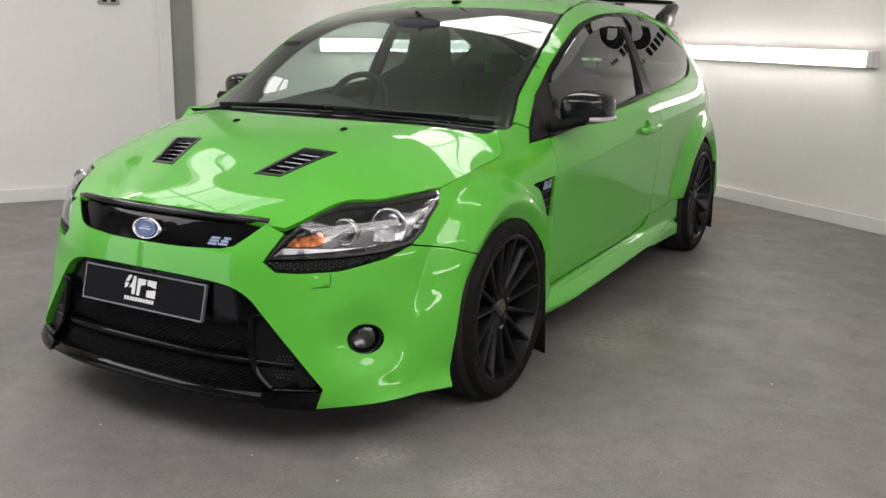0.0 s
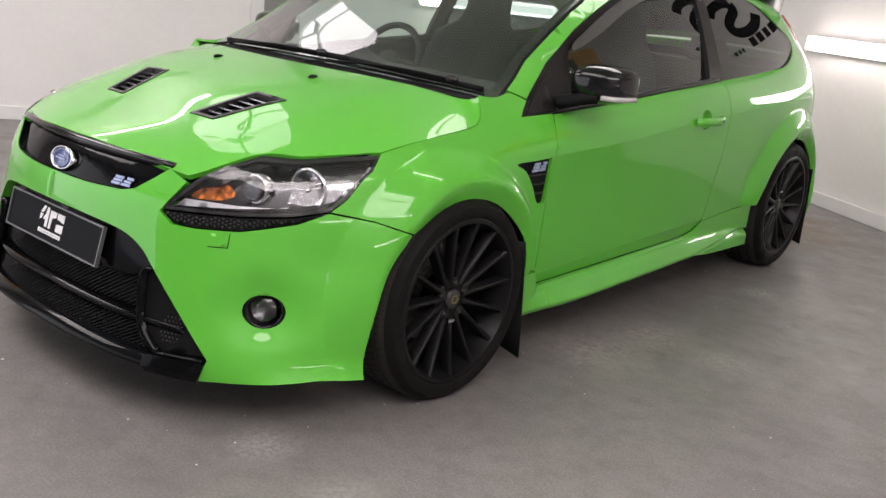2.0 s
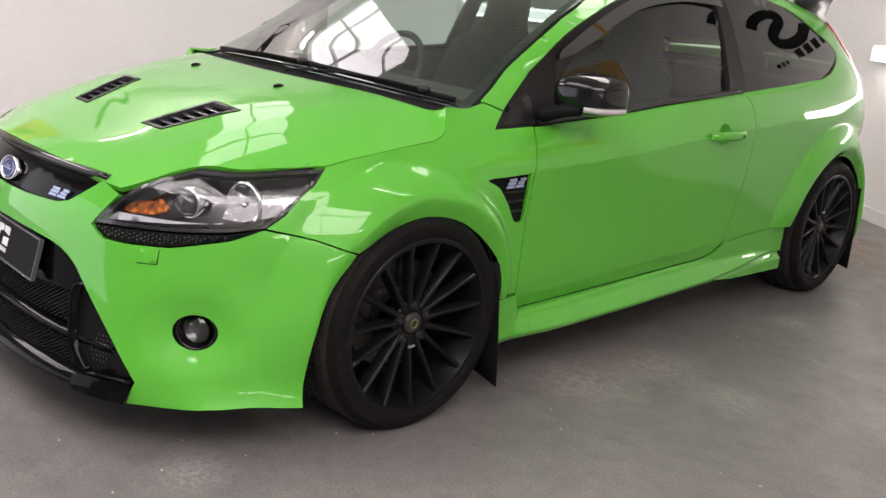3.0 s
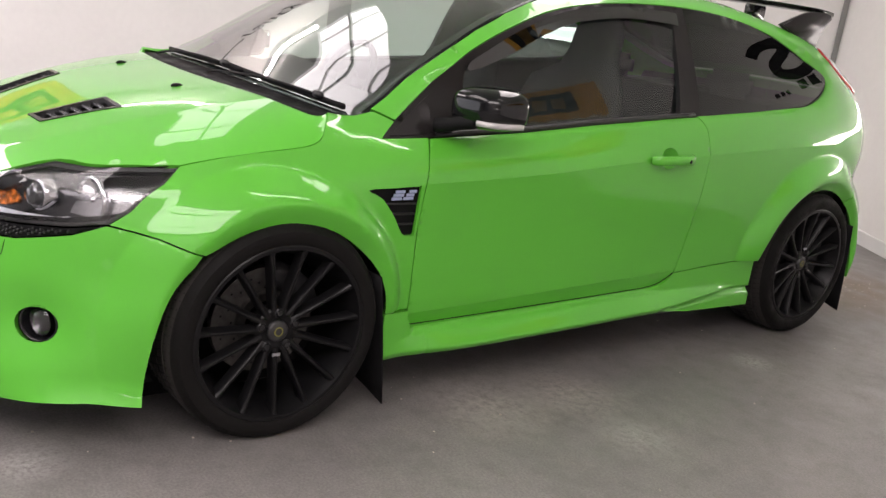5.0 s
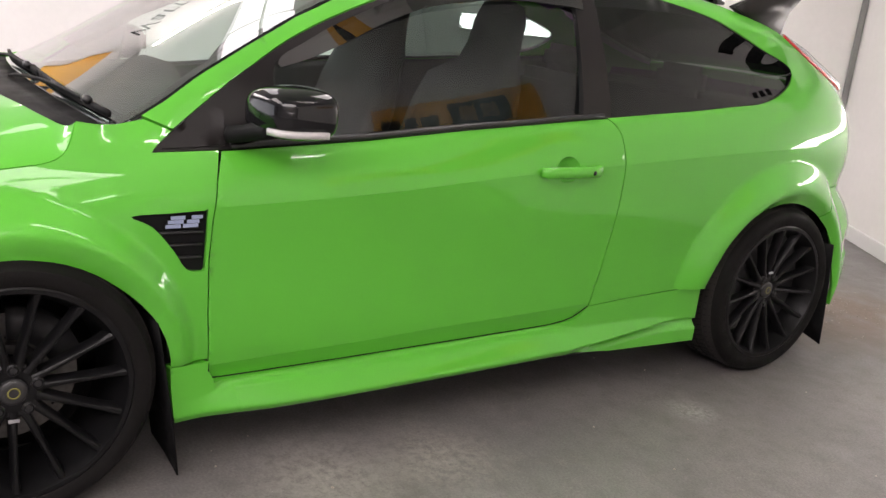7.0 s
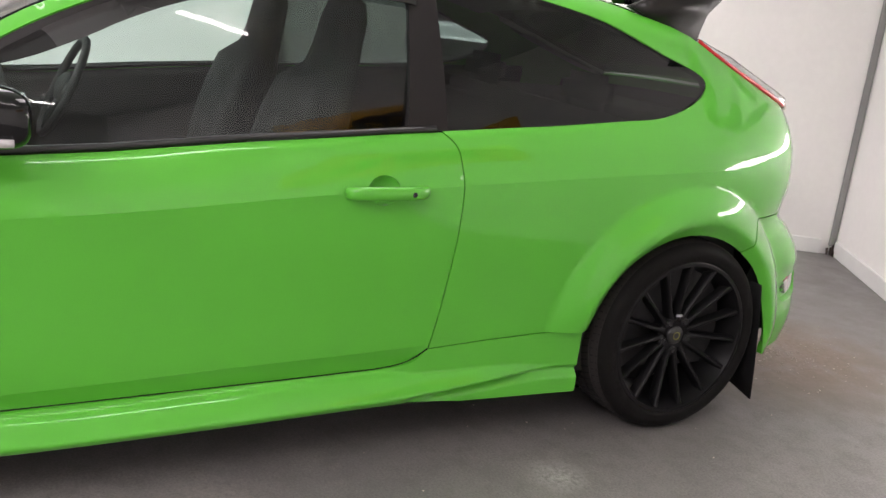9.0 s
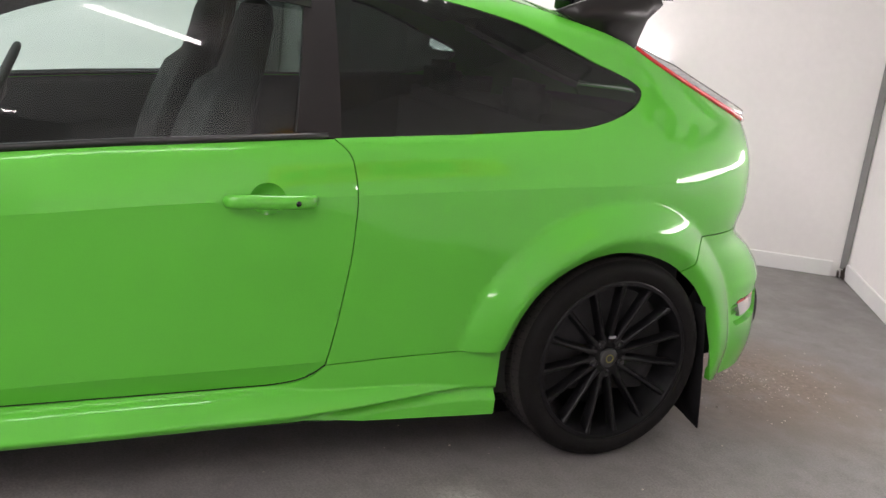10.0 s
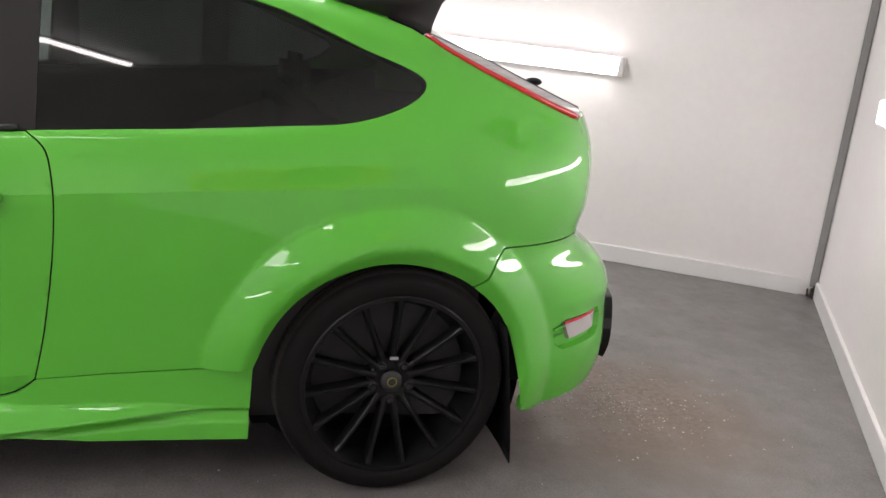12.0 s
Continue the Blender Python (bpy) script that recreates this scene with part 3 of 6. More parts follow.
# ---- the car's body as smooth functions: x to its left, y rearward from the front axle, z up ----
def spline(pts, t):
    """Smooth monotone-ish cubic through (t, value) pairs."""
    if t <= pts[0][0]:
        return pts[0][1]
    if t >= pts[-1][0]:
        return pts[-1][1]
    i = 0
    while pts[i + 1][0] < t:
        i += 1
    (t0, v0), (t1, v1) = pts[i], pts[i + 1]
    h = t1 - t0
    d = (v1 - v0) / h

    def slope(j):
        if j <= 0 or j >= len(pts) - 1:
            return None
        a = (pts[j][1] - pts[j - 1][1]) / (pts[j][0] - pts[j - 1][0])
        b = (pts[j + 1][1] - pts[j][1]) / (pts[j + 1][0] - pts[j][0])
        if a * b <= 0:
            return 0.5 * (a + b) * 0.3
        return 2 * a * b / (a + b) * 0.5 + 0.25 * (a + b)
    m0, m1 = slope(i), slope(i + 1)
    m0 = d if m0 is None else m0
    m1 = d if m1 is None else m1
    u = (t - t0) / h
    return ((2 * u ** 3 - 3 * u * u + 1) * v0 + (u ** 3 - 2 * u * u + u) * h * m0
            + (3 * u * u - 2 * u ** 3) * v1 + (u ** 3 - u * u) * h * m1)


def step(a, b, t):
    t = min(1.0, max(0.0, (t - a) / (b - a)))
    return t * t * (3 - 2 * t)


Y_FRONT, Y_REAR = -0.10, 2.40          # where the nose and the tail begin to wrap round
HUB_Z, AXLES = 0.32, (0.0, 2.64)
# half width of the flanks by height, at stations along the car
FLANK = [
    (-0.9, [(0.10, 0.880), (0.20, 0.885), (0.34, 0.872), (0.60, 0.830), (0.77, 0.798), (0.86, 0.780), (0.95, 0.74)]),
    (-0.1, [(0.10, 0.865), (0.34, 0.865), (0.57, 0.857), (0.70, 0.829), (0.77, 0.796), (0.86, 0.752), (0.93, 0.715)]),
    (0.45, [(0.10, 0.830), (0.27, 0.818), (0.325, 0.828), (0.36, 0.834), (0.57, 0.845), (0.75, 0.853), (0.80, 0.840), (0.865, 0.803), (0.90, 0.777), (0.94, 0.752), (1.02, 0.715)]),
    (1.50, [(0.10, 0.800), (0.27, 0.832), (0.360, 0.838), (0.52, 0.847), (0.70, 0.860), (0.79, 0.860), (0.90, 0.840), (0.95, 0.822), (1.15, 0.740), (1.30, 0.663), (1.46, 0.565)]),
    (2.30, [(0.10, 0.828), (0.27, 0.820), (0.325, 0.832), (0.36, 0.838), (0.52, 0.848), (0.70, 0.860), (0.83, 0.857), (0.92, 0.838), (0.97, 0.818), (1.15, 0.730), (1.30, 0.660), (1.46, 0.55)]),
    (3.50, [(0.10, 0.860), (0.30, 0.888), (0.50, 0.868), (0.70, 0.830), (0.80, 0.838), (0.92, 0.822), (0.97, 0.800), (1.15, 0.690), (1.30, 0.640), (1.46, 0.53)]),
]
NOSE_B = [(0.10, 0.755), (0.16, 0.782), (0.30, 0.765), (0.45, 0.752), (0.58, 0.735), (0.66, 0.70), (0.70, 0.672), (0.77, 0.47), (0.86, 0.25), (0.95, 0.12)]
NOSE_N = [(0.10, 2.55), (0.20, 2.5), (0.36, 2.35), (0.58, 2.2), (0.77, 2.2)]
TAIL_B = [(0.10, 1.06), (0.22, 1.085), (0.30, 1.11), (0.40, 1.12), (0.56, 1.115), (0.62, 1.07), (0.70, 0.98), (0.80, 1.00), (1.06, 0.98), (1.20, 0.80), (1.40, 0.62)]
TAIL_N = [(0.10, 3.5), (0.30, 3.5), (0.50, 3.3), (0.70, 3.3), (1.06, 3.2), (1.30, 2.8)]


# the rail from the foot of the windscreen pillar over the roof to the tail lamp, by y
RAIL = [(0.17, 0.868), (0.345, 0.958), (0.475, 1.043), (0.59, 1.115), (0.71, 1.187), (0.84, 1.250), (1.0, 1.307), (1.15, 1.345), (1.35, 1.380), (1.60, 1.402), (1.90, 1.403), (2.20, 1.380), (2.50, 1.325), (2.67, 1.281), (2.78, 1.228), (2.96, 1.157), (3.166, 1.084), (3.25, 1.06)]
TUCK = [(0.20, 0.0), (0.345, 0.02), (0.475, 0.035), (0.71, 0.06), (1.0, 0.085), (1.15, 0.09), (1.5, 0.08), (2.2, 0.05), (2.67, 0.012), (2.8, 0.0)]   # how far the flank turns in under the rail
BOW = [(0.17, 0.075), (0.60, 0.055), (1.0, 0.042), (1.2, 0.03), (2.4, -0.02), (2.75, -0.08), (3.25, -0.12)]
CROWN = [(0.17, 0.020), (0.6, 0.024), (1.0, 0.022), (1.15, 0.022), (1.5, 0.035), (2.4, 0.05), (2.75, 0.04), (3.25, 0.02)]


def flank(y, z):
    x = spline([(s, spline(c, z)) for s, c in FLANK], y)
    if 0.2 < y < 2.8 and z > 0.85:
        d = spline(RAIL, y) - z
        if d < 0.055:
            x -= spline(TUCK, y) * (1 - max(d, -0.01) / 0.055) ** 2
    return x


def flare(y, z):
    """How far the wheel arches stand out: a swelling with a crisp outer line, and a lip that turns in to the tyre."""
    out = 0.0
    for a in AXLES:
        dy = y - a
        r = math.hypot(dy, z - HUB_Z)
        if a == 0:
            edge, rim_r, crest = spline([(-0.40, 0.487), (-0.15, 0.474), (0.0, 0.452), (0.15, 0.432), (0.40, 0.420)], dy), 0.325, 0.372
        else:
            edge, rim_r, crest = 0.512, 0.368, 0.408
        if r >= edge:
            continue
        if r > crest:
            t = (edge - r) / (edge - crest)
            k = 1 - (1 - t) ** 1.45
            k *= min(1.0, 0.5 + t / 0.12)
        else:
            k = 1 - 0.55 * min(1.15, (crest - r) / (crest - rim_r)) ** 1.2
        low = step(0.10, 0.50, z) if (dy > 0) == (a == 0) else (step(0.08, 0.46, z) if a == 0 else 1)
        out = max(out, (0.054 if a else 0.046) * k * low)
    return out


CREASE = [(0.30, 0.722), (0.436, 0.732), (0.94, 0.763), (1.32, 0.797), (2.0, 0.843), (2.44, 0.869), (2.95, 0.892)]


def ridge(y, z):
    """The crease along the door under the handle, and the hollow of the sill."""
    k = step(0.30, 0.70, y) * (1 - step(2.5, 3.1, y))
    d = z - spline(CREASE, y)
    return 0.0055 * k * (math.exp(-d / 0.09) if d > 0 else math.exp(d / 0.045))


BELT_Z = [(0.312, 0.858), (0.496, 0.867), (0.867, 0.893), (1.188, 0.926), (1.605, 0.962), (2.08, 0.995), (2.35, 1.018), (2.47, 1.030)]


def belt_roll(y, z):
    """How the panel rolls in towards the foot of the windows."""
    k = step(0.45, 0.60, y) * (1 - step(2.30, 2.47, y))
    if not k:
        return 0.0
    d = spline(BELT_Z, y) - z
    return 0.008 * k * (max(0.0, 1 - d / 0.022) ** 2 if d > 0 else max(0.0, 1 + d / 0.05))


def side_x(y, z):
    """Half width at (y, z) on the whole outline, nose and tail included."""
    a = flank(y, z) + flare(y, z) + ridge(y, z) - belt_roll(y, z)
    if y < Y_FRONT:
        b, n = spline(NOSE_B, z), spline(NOSE_N, z)
        t = min(1.0, (Y_FRONT - y) / b)
        return a * max(0.0, 1 - t ** n) ** (1 / n)
    if y > Y_REAR:
        b, n = spline(TAIL_B, z), spline(TAIL_N, z)
        t = min(1.0, (y - Y_REAR) / b)
        return a * max(0.0, 1 - t ** n) ** (1 / n)
    return a


def round_end(w, z, y0, bs, ns, way):
    """A point of the nose or tail: w from -1 (its right flank) over 0 (the middle) to 1 (its left flank)."""
    b, n = spline(bs, z), spline(ns, z)
    s, c = math.sin(w * math.pi / 2), math.cos(w * math.pi / 2)
    d = (abs(s) ** n + abs(c) ** n) ** (1 / n)
    y = y0 + way * b * c / d
    return Vector(((flank(y, z) + flare(y, z) + ridge(y, z) - belt_roll(y, z)) * s / d, y, z))


def nose(w, z):
    return round_end(w, z, Y_FRONT, NOSE_B, NOSE_N, -1)


def tail(w, z):
    return round_end(w, z, Y_REAR, TAIL_B, TAIL_N, 1)


def flat_side(y, z):
    return Vector((side_x(y, z), y, z))


# bonnet: height over (x, y)
BON_Z = [(-0.86, 0.66), (-0.80, 0.695), (-0.73, 0.722), (-0.517, 0.787), (-0.30, 0.862), (-0.10, 0.906), (0.15, 0.945), (0.40, 0.975)]
BON_K = [(-0.86, 0.80), (-0.71, 0.62), (-0.622, 0.31), (-0.52, 0.24), (-0.275, 0.237), (-0.10, 0.150), (0.15, 0.073), (0.40, 0.05)]


def bonnet_z(x, y):
    return spline(BON_Z, y) - spline(BON_K, y) * abs(x) ** 3


def rail(v):
    z = spline(RAIL, v)
    return Vector((side_x(v, z), v, z))


def top(u, v):
    """Windscreen, roof and tailgate: u across from -1 to 1, v along the rail."""
    p = rail(v)
    k = 1 - abs(u) ** 2.6
    return Vector((p.x * u, v - spline(BOW, v) * k, p.z + spline(CROWN, v) * k))


def skin(q, z, off=0.0):
    """The left flank from the middle of the nose (q = -1.3) to the middle of the tail (q = 3.6), pushed out by off."""
    def at(q, z):
        if q < Y_FRONT:
            return nose(1 - (Y_FRONT - q) / 1.2, z)
        if q > Y_REAR:
            return tail(1 - (q - Y_REAR) / 1.2, z)
        return flat_side(q, z)
    p = at(q, z)
    if off:
        e = 0.004
        n = (at(q + e, z) - at(q - e, z)).cross(at(q, z + e) - at(q, z - e))
        p = p + n.normalized() * off
    return p


def seek(f, goal, lo, hi):
    """Where a rising function meets its goal."""
    for _ in range(40):
        mid = (lo + hi) / 2
        lo, hi = (mid, hi) if f(mid) < goal else (lo, mid)
    return (lo + hi) / 2


def by_y(y, z):
    """The point of the flank's outline at (y, z), in skin's terms."""
    if Y_FRONT <= y <= Y_REAR:
        return (y, z)
    if y < Y_FRONT:
        return (seek(lambda q: skin(q, z).y, y, -1.3, Y_FRONT), z)
    return (seek(lambda q: skin(q, z).y, y, Y_REAR, 3.6), z)


def by_x(x, z):
    """The point of the nose at (x, z)."""
    return (seek(lambda q: skin(q, z).x, x, -1.3, Y_FRONT), z)

# ---- the car ----
car = empty("car", "bright green three-door hatchback with black alloy wheels on the floor", "car")


def both(name, mat, outline, fn, label="", **kw):
    """The same panel on both flanks."""
    a = part(name, patch(outline, fn, **kw), mat, car, label)
    b = part(name, patch(outline, fn, mirror=True, **kw), mat, car, label)
    return a, b


GAP = 0.0013
# lines of the flank, in (y, z)
ARCH_F = curve2([(-0.384, 0.160), (-0.383, 0.215), (-0.376, 0.294), (-0.360, 0.371), (-0.334, 0.442), (-0.295, 0.504), (-0.243, 0.554), (-0.182, 0.590), (-0.119, 0.614), (-0.054, 0.628), (0.011, 0.631), (0.075, 0.624), (0.138, 0.603), (0.196, 0.570), (0.249, 0.528), (0.297, 0.477), (0.331, 0.414), (0.350, 0.344), (0.354, 0.271), (0.362, 0.187), (0.366, 0.160)], 2)
ARCH_R = curve2([(2.270, 0.160), (2.269, 0.294), (2.270, 0.372), (2.288, 0.447), (2.323, 0.517), (2.371, 0.578), (2.434, 0.624), (2.504, 0.655), (2.577, 0.674), (2.652, 0.677), (2.726, 0.666), (2.797, 0.643), (2.863, 0.607), (2.923, 0.557), (2.970, 0.495), (3.000, 0.422), (3.022, 0.345), (3.034, 0.290), (3.045, 0.237)], 2)
WINDOWS = [(0.312, 0.858), (0.496, 0.867), (0.867, 0.893), (1.188, 0.926), (1.605, 0.962), (1.72, 0.969), (2.08, 0.995), (2.35, 1.018)] + \
    curve2([(2.35, 1.018), (2.47, 1.030), (2.58, 1.058), (2.670, 1.100), (2.702, 1.142), (2.660, 1.174), (2.535, 1.214)], 4)[1:] + \
    curve2([(2.535, 1.214), (2.37, 1.276), (2.25, 1.310), (2.03, 1.343), (1.75, 1.355), (1.40, 1.339), (1.15, 1.308), (0.975, 1.268), (0.814, 1.206), (0.673, 1.132), (0.545, 1.038), (0.366, 0.905), (0.325, 0.872)], 4)[1:]
DOOR_FRONT = [(0.470, 0.8655), (0.455, 0.80), (0.444, 0.70), (0.440, 0.60), (0.446, 0.45), (0.456, 0.32)]
DOOR_LOW = curve2([(0.460, 0.296), (0.472, 0.274), (0.505, 0.2645), (0.82, 0.2700), (1.157, 0.280), (1.50, 0.2905), (1.61, 0.2945), (1.690, 0.312), (1.738, 0.350)], 3)
DOOR_REAR = curve2([(1.738, 0.350), (1.760, 0.48), (1.778, 0.66), (1.782, 0.80), (1.772, 0.89), (1.756, 0.935), (1.715, 0.9688)], 3)[1:]
SHUT = curve2([(-0.278, 0.768), (-0.20, 0.789), (-0.125, 0.803), (0.022, 0.821), (0.085, 0.832), (0.118, 0.850), (0.137, 0.880), (0.152, 0.919)], 4)   # bonnet's side joint
SEAM_F = [(-0.250, 0.560), (-0.352, 0.597), (-0.457, 0.618)]   # wing over bumper
LAMP_BACK = [(-0.457, 0.618), (-0.408, 0.654), (-0.325, 0.725), (-0.278, 0.768)]
SEAM_R = [(2.855, 0.612), (2.905, 0.667), (2.950, 0.714)]
SKIRT_TOP_R = [(1.738, 0.350), (1.90, 0.362), (2.10, 0.372), (2.266, 0.382)]


def qy(line):
    return [by_y(*p) for p in line]


def panel(line, gap=GAP):
    return shrink(line, gap)


# front wing: arch, door joint, up the windscreen foot, bonnet joint, lamp
arch_front = [p for p in ARCH_F if p[0] <= 0 and p[1] > 0.560]
RAIL_FOOT = [(0.312, 0.858), (0.325, 0.872), (0.366, 0.904), (0.306, 0.927), (0.24, 0.914), (0.20, 0.914)]
wing_line = qy(SEAM_F[::-1][:2]) + qy([(-0.2465, 0.560)]) + qy(arch_front) + qy([p for p in ARCH_F if p[0] > 0 and p[1] > 0.334]) + \
    qy([(0.350, 0.331), (0.440, 0.328), (0.455, 0.328)]) + DOOR_FRONT[::-1][1:] + qy(RAIL_FOOT) + qy(SHUT[::-1]) + qy(LAMP_BACK[::-1][1:-1])
VENT_LINE = curve2([(0.252, 0.716), (0.34, 0.722), (0.422, 0.727), (0.431, 0.722), (0.431, 0.60), (0.430, 0.576), (0.420, 0.571), (0.385, 0.580), (0.350, 0.632), (0.30, 0.690)], 3, True)
both("front_wing", PAINT, panel(wing_line), skin, "green front wing with a flared arch", gap=0.013, holes=[VENT_LINE],
     bends=[qy([(0.372 * math.cos(a), 0.32 + 0.372 * math.sin(a)) for a in np.linspace(0.1, 2.4, 50)])])
both("wing_vent", MATT_BLACK, VENT_LINE, lambda q, z: skin(q, z, -0.012), "black triangular wing vent", gap=0.03, flange=0.004)

# door
door_line = [(1.715, 0.9675)] + [(1.605, 0.9605), (1.188, 0.9245), (0.867, 0.8915), (0.496, 0.8655), (0.473, 0.8645)] + DOOR_FRONT[1:] + [(y, z - 0.012 * step(0.462, 0.49, y) * (1 - step(1.60, 1.71, y))) for y, z in DOOR_LOW] + DOOR_REAR[:-1]
FOLD = [(0.44, 0.308), (0.81, 0.321), (1.15, 0.339), (1.54, 0.353), (1.74, 0.362)]


def door_skin(q, z):
    """The door, folding under along a line above the sill."""
    p = skin(q, z)
    p.x -= 0.30 * max(0.0, spline(FOLD, q) - z)
    return p


CUP = [(1.545 + 0.046 * math.cos(k * math.pi / 12), 0.815 + 0.040 * math.sin(k * math.pi / 12)) for k in range(24)]
doors = both("door", PAINT, panel(door_line, 0.0022), door_skin, "green door with a body-coloured handle", gap=0.013, holes=[CUP], flange=0.010, folds=[FOLD, [(y, spline(CREASE, y)) for y in np.linspace(0.42, 1.80, 40)]],
             bends=[[(y, spline(BELT_Z, y) - d) for y in np.linspace(0.46, 1.80, 60)] for d in (0.008, 0.014, 0.022, 0.032)])

# rear quarter with the roof rail and the windscreen pillar
rail_line = [(v, spline(RAIL, v)) for v in (0.30, 0.36, 0.475, 0.59, 0.71, 0.84, 0.95, 1.05, 1.15, 1.3, 1.45, 1.6, 1.8, 2.0, 2.2, 2.35, 2.5, 2.6, 2.67, 2.72, 2.78, 2.87, 2.96, 3.06, 3.166, 3.235)]
quarter_line = qy([(0.368, 0.907)]) + qy(rail_line) + [(3.08, 1.0), (3.12, 0.86), (3.10, 0.78), (3.08, 0.715)] + qy(SEAM_R[::-1]) + \
    qy([p for p in ARCH_R if p[0] < 2.852 and p[1] > 0.385][::-1]) + qy(SKIRT_TOP_R[::-1][0:]) + DOOR_REAR + \
    qy([p for p in WINDOWS if p[0] > 1.72 and p[1] < 1.15] + [p for p in WINDOWS if p[1] >= 1.15 or (p[0] < 1.0 and p[1] > 0.906 and WINDOWS.index(p) > 20)])
both("rear_quarter", PAINT, panel(quarter_line), skin, "green rear quarter with a flared arch", gap=0.014,
     folds=[qy([(y, spline(CREASE, y)) for y in np.linspace(1.74, 2.80, 32)])],
     bends=[qy([(2.64 + r * math.cos(a), 0.32 + r * math.sin(a)) for a in np.linspace(0.55, 3.1, 60)]) for r in (0.5115, 0.500, 0.408)] + [[(y, spline(BELT_Z, y) - d) for y in np.linspace(1.72, 2.39, 34)] for d in (0.008, 0.014, 0.022, 0.032)])

# black window surround and panes
DOOR_PANE = [(0.632, 0.883), (0.867, 0.905), (1.188, 0.938), (1.59, 0.972), (1.62, 0.980), (1.652, 1.29), (1.62, 1.312)] + \
    curve2([(1.62, 1.312), (1.40, 1.308), (1.18, 1.286), (1.03, 1.255), (0.90, 1.212), (0.78, 1.158), (0.70, 1.112), (0.652, 1.082)], 4)[1:] + [(0.641, 1.050), (0.634, 0.95)]
quarter_edge = [p for i, p in enumerate(WINDOWS) if p[0] > 1.735 and (p[1] < 1.16 or p[1] > 1.16)]
QUARTER_PANE = shrink([(1.735, 0.970)] + quarter_edge + [(1.735, 1.355)], 0.002)


def pane_fix(line):
    return qy(line)


both("window_surround", TRIM_BLACK, panel(pane_fix(WINDOWS), 0.001), lambda q, z: skin(q, z, -0.002), "black door frame and centre pillar",
                gap=0.03, holes=[pane_fix(DOOR_PANE), pane_fix(QUARTER_PANE)], flange=0.02)


def rim_distance(p, poly):
    """How far a point lies from a polygon's edge."""
    best = 9.0
    for a, b in zip(poly, poly[1:] + poly[:1]):
        ex, ey = b[0] - a[0], b[1] - a[1]
        t = min(1, max(0, ((p[0] - a[0]) * ex + (p[1] - a[1]) * ey) / (ex * ex + ey * ey)))
        best = min(best, math.hypot(p[0] - a[0] - t * ex, p[1] - a[1] - t * ey))
    return best


def calm(line, along, upright, inset):
    """An evenly bent pane through its rim: along and upright are its bends."""
    pts = [skin(q, z) for q, z in dense(pane_fix(line), 0.05)]
    m = np.array([[1, p.y, p.z] for p in pts])
    k = np.linalg.lstsq(m, np.array([p.x - along * p.y ** 2 - upright * p.z ** 2 for p in pts]), rcond=None)[0]

    def at(q, z):
        p = skin(q, z)
        return Vector((k[0] + k[1] * p.y + k[2] * z + along * p.y ** 2 + upright * z * z - inset, p.y, p.z))
    return at


for nm, line, m, lab in (("door_window", DOOR_PANE, CLEAR_GLASS, "clear door window"), ("rear_side_window", QUARTER_PANE, DARK_GLASS, "dark tinted rear side window")):
    both(nm, m, shrink(pane_fix(line), -0.010 if nm == "door_window" else -0.003), calm(line, *((-0.08, -0.40, 0.012) if nm == "door_window" else (-0.072, -0.392, 0.004))), lab, gap=0.04, flange=0)
# wind deflector above the door window
DEFLECT = curve2([(0.640, 1.072), (0.652, 1.094), (0.70, 1.124), (0.78, 1.170), (0.90, 1.224), (1.03, 1.268), (1.18, 1.299), (1.40, 1.322), (1.63, 1.326), (1.672, 1.320)], 3) + \
    curve2([(1.668, 1.278), (1.60, 1.284), (1.40, 1.284), (1.20, 1.264), (1.05, 1.234), (0.92, 1.183), (0.83, 1.137), (0.72, 1.087), (0.650, 1.064)], 3)
both("wind_deflector", glass("smoked_acrylic", (0.030, 0.028, 0.031), 0.9, base=0.09), DEFLECT, lambda q, z: skin(q, z, 0.012), "smoked acrylic wind deflector", gap=0.03, flange=0.004)
# mirror sail and joints on the black frame, belt strip
SAIL = [(0.325, 0.862), (0.490, 0.871), (0.505, 0.992), (0.371, 0.895)]
both("mirror_sail", TRIM_BLACK, panel(SAIL, 0.004), lambda q, z: skin(q, z, 0.002), "black triangular mirror mount", gap=0.03, flange=0.006)
BELT = [(0.50, 0.8685), (0.867, 0.8945), (1.188, 0.9275), (1.70, 0.9685)]
for s in (1, -1):
    bm = sweep([Vector((s * p.x, p.y, p.z)) for p in (skin(y, z + 0.004, 0.002) for y, z in dense(BELT, 0.05, False))], [(0, -0.007), (0.006 * s, -0.006), (0.008 * s, 0.002), (0.003 * s, 0.008), (-0.01 * s, 0.008), (-0.01 * s, -0.007)])
    part("belt_moulding", bm, SATIN_BLACK, car, "black rubber belt moulding")

# side skirt
SKIRT = qy([(0.370, 0.166), (0.53, 0.172), (0.81, 0.176), (1.15, 0.184), (1.55, 0.197), (1.68, 0.199), (1.76, 0.188), (1.86, 0.178), (2.03, 0.175), (2.267, 0.171), (2.268, 0.25), (2.270, 0.378)]) + \
    qy(SKIRT_TOP_R[::-1][1:]) + DOOR_LOW[::-1][1:] + [(0.454, 0.300), (0.4555, 0.3265), (0.44, 0.3265), (0.350, 0.330), (0.353, 0.27), (0.362, 0.19)]
SILL_WALL = [(0.345, 0.856), (0.40, 0.848), (0.47, 0.838), (1.70, 0.836), (2.27, 0.843)]
SHELF_TOP = [(0.36, 0.215), (0.44, 0.232), (0.53, 0.246), (0.82, 0.250), (1.155, 0.263), (1.55, 0.277), (1.76, 0.276), (2.02, 0.276), (2.17, 0.264), (2.30, 0.26)]
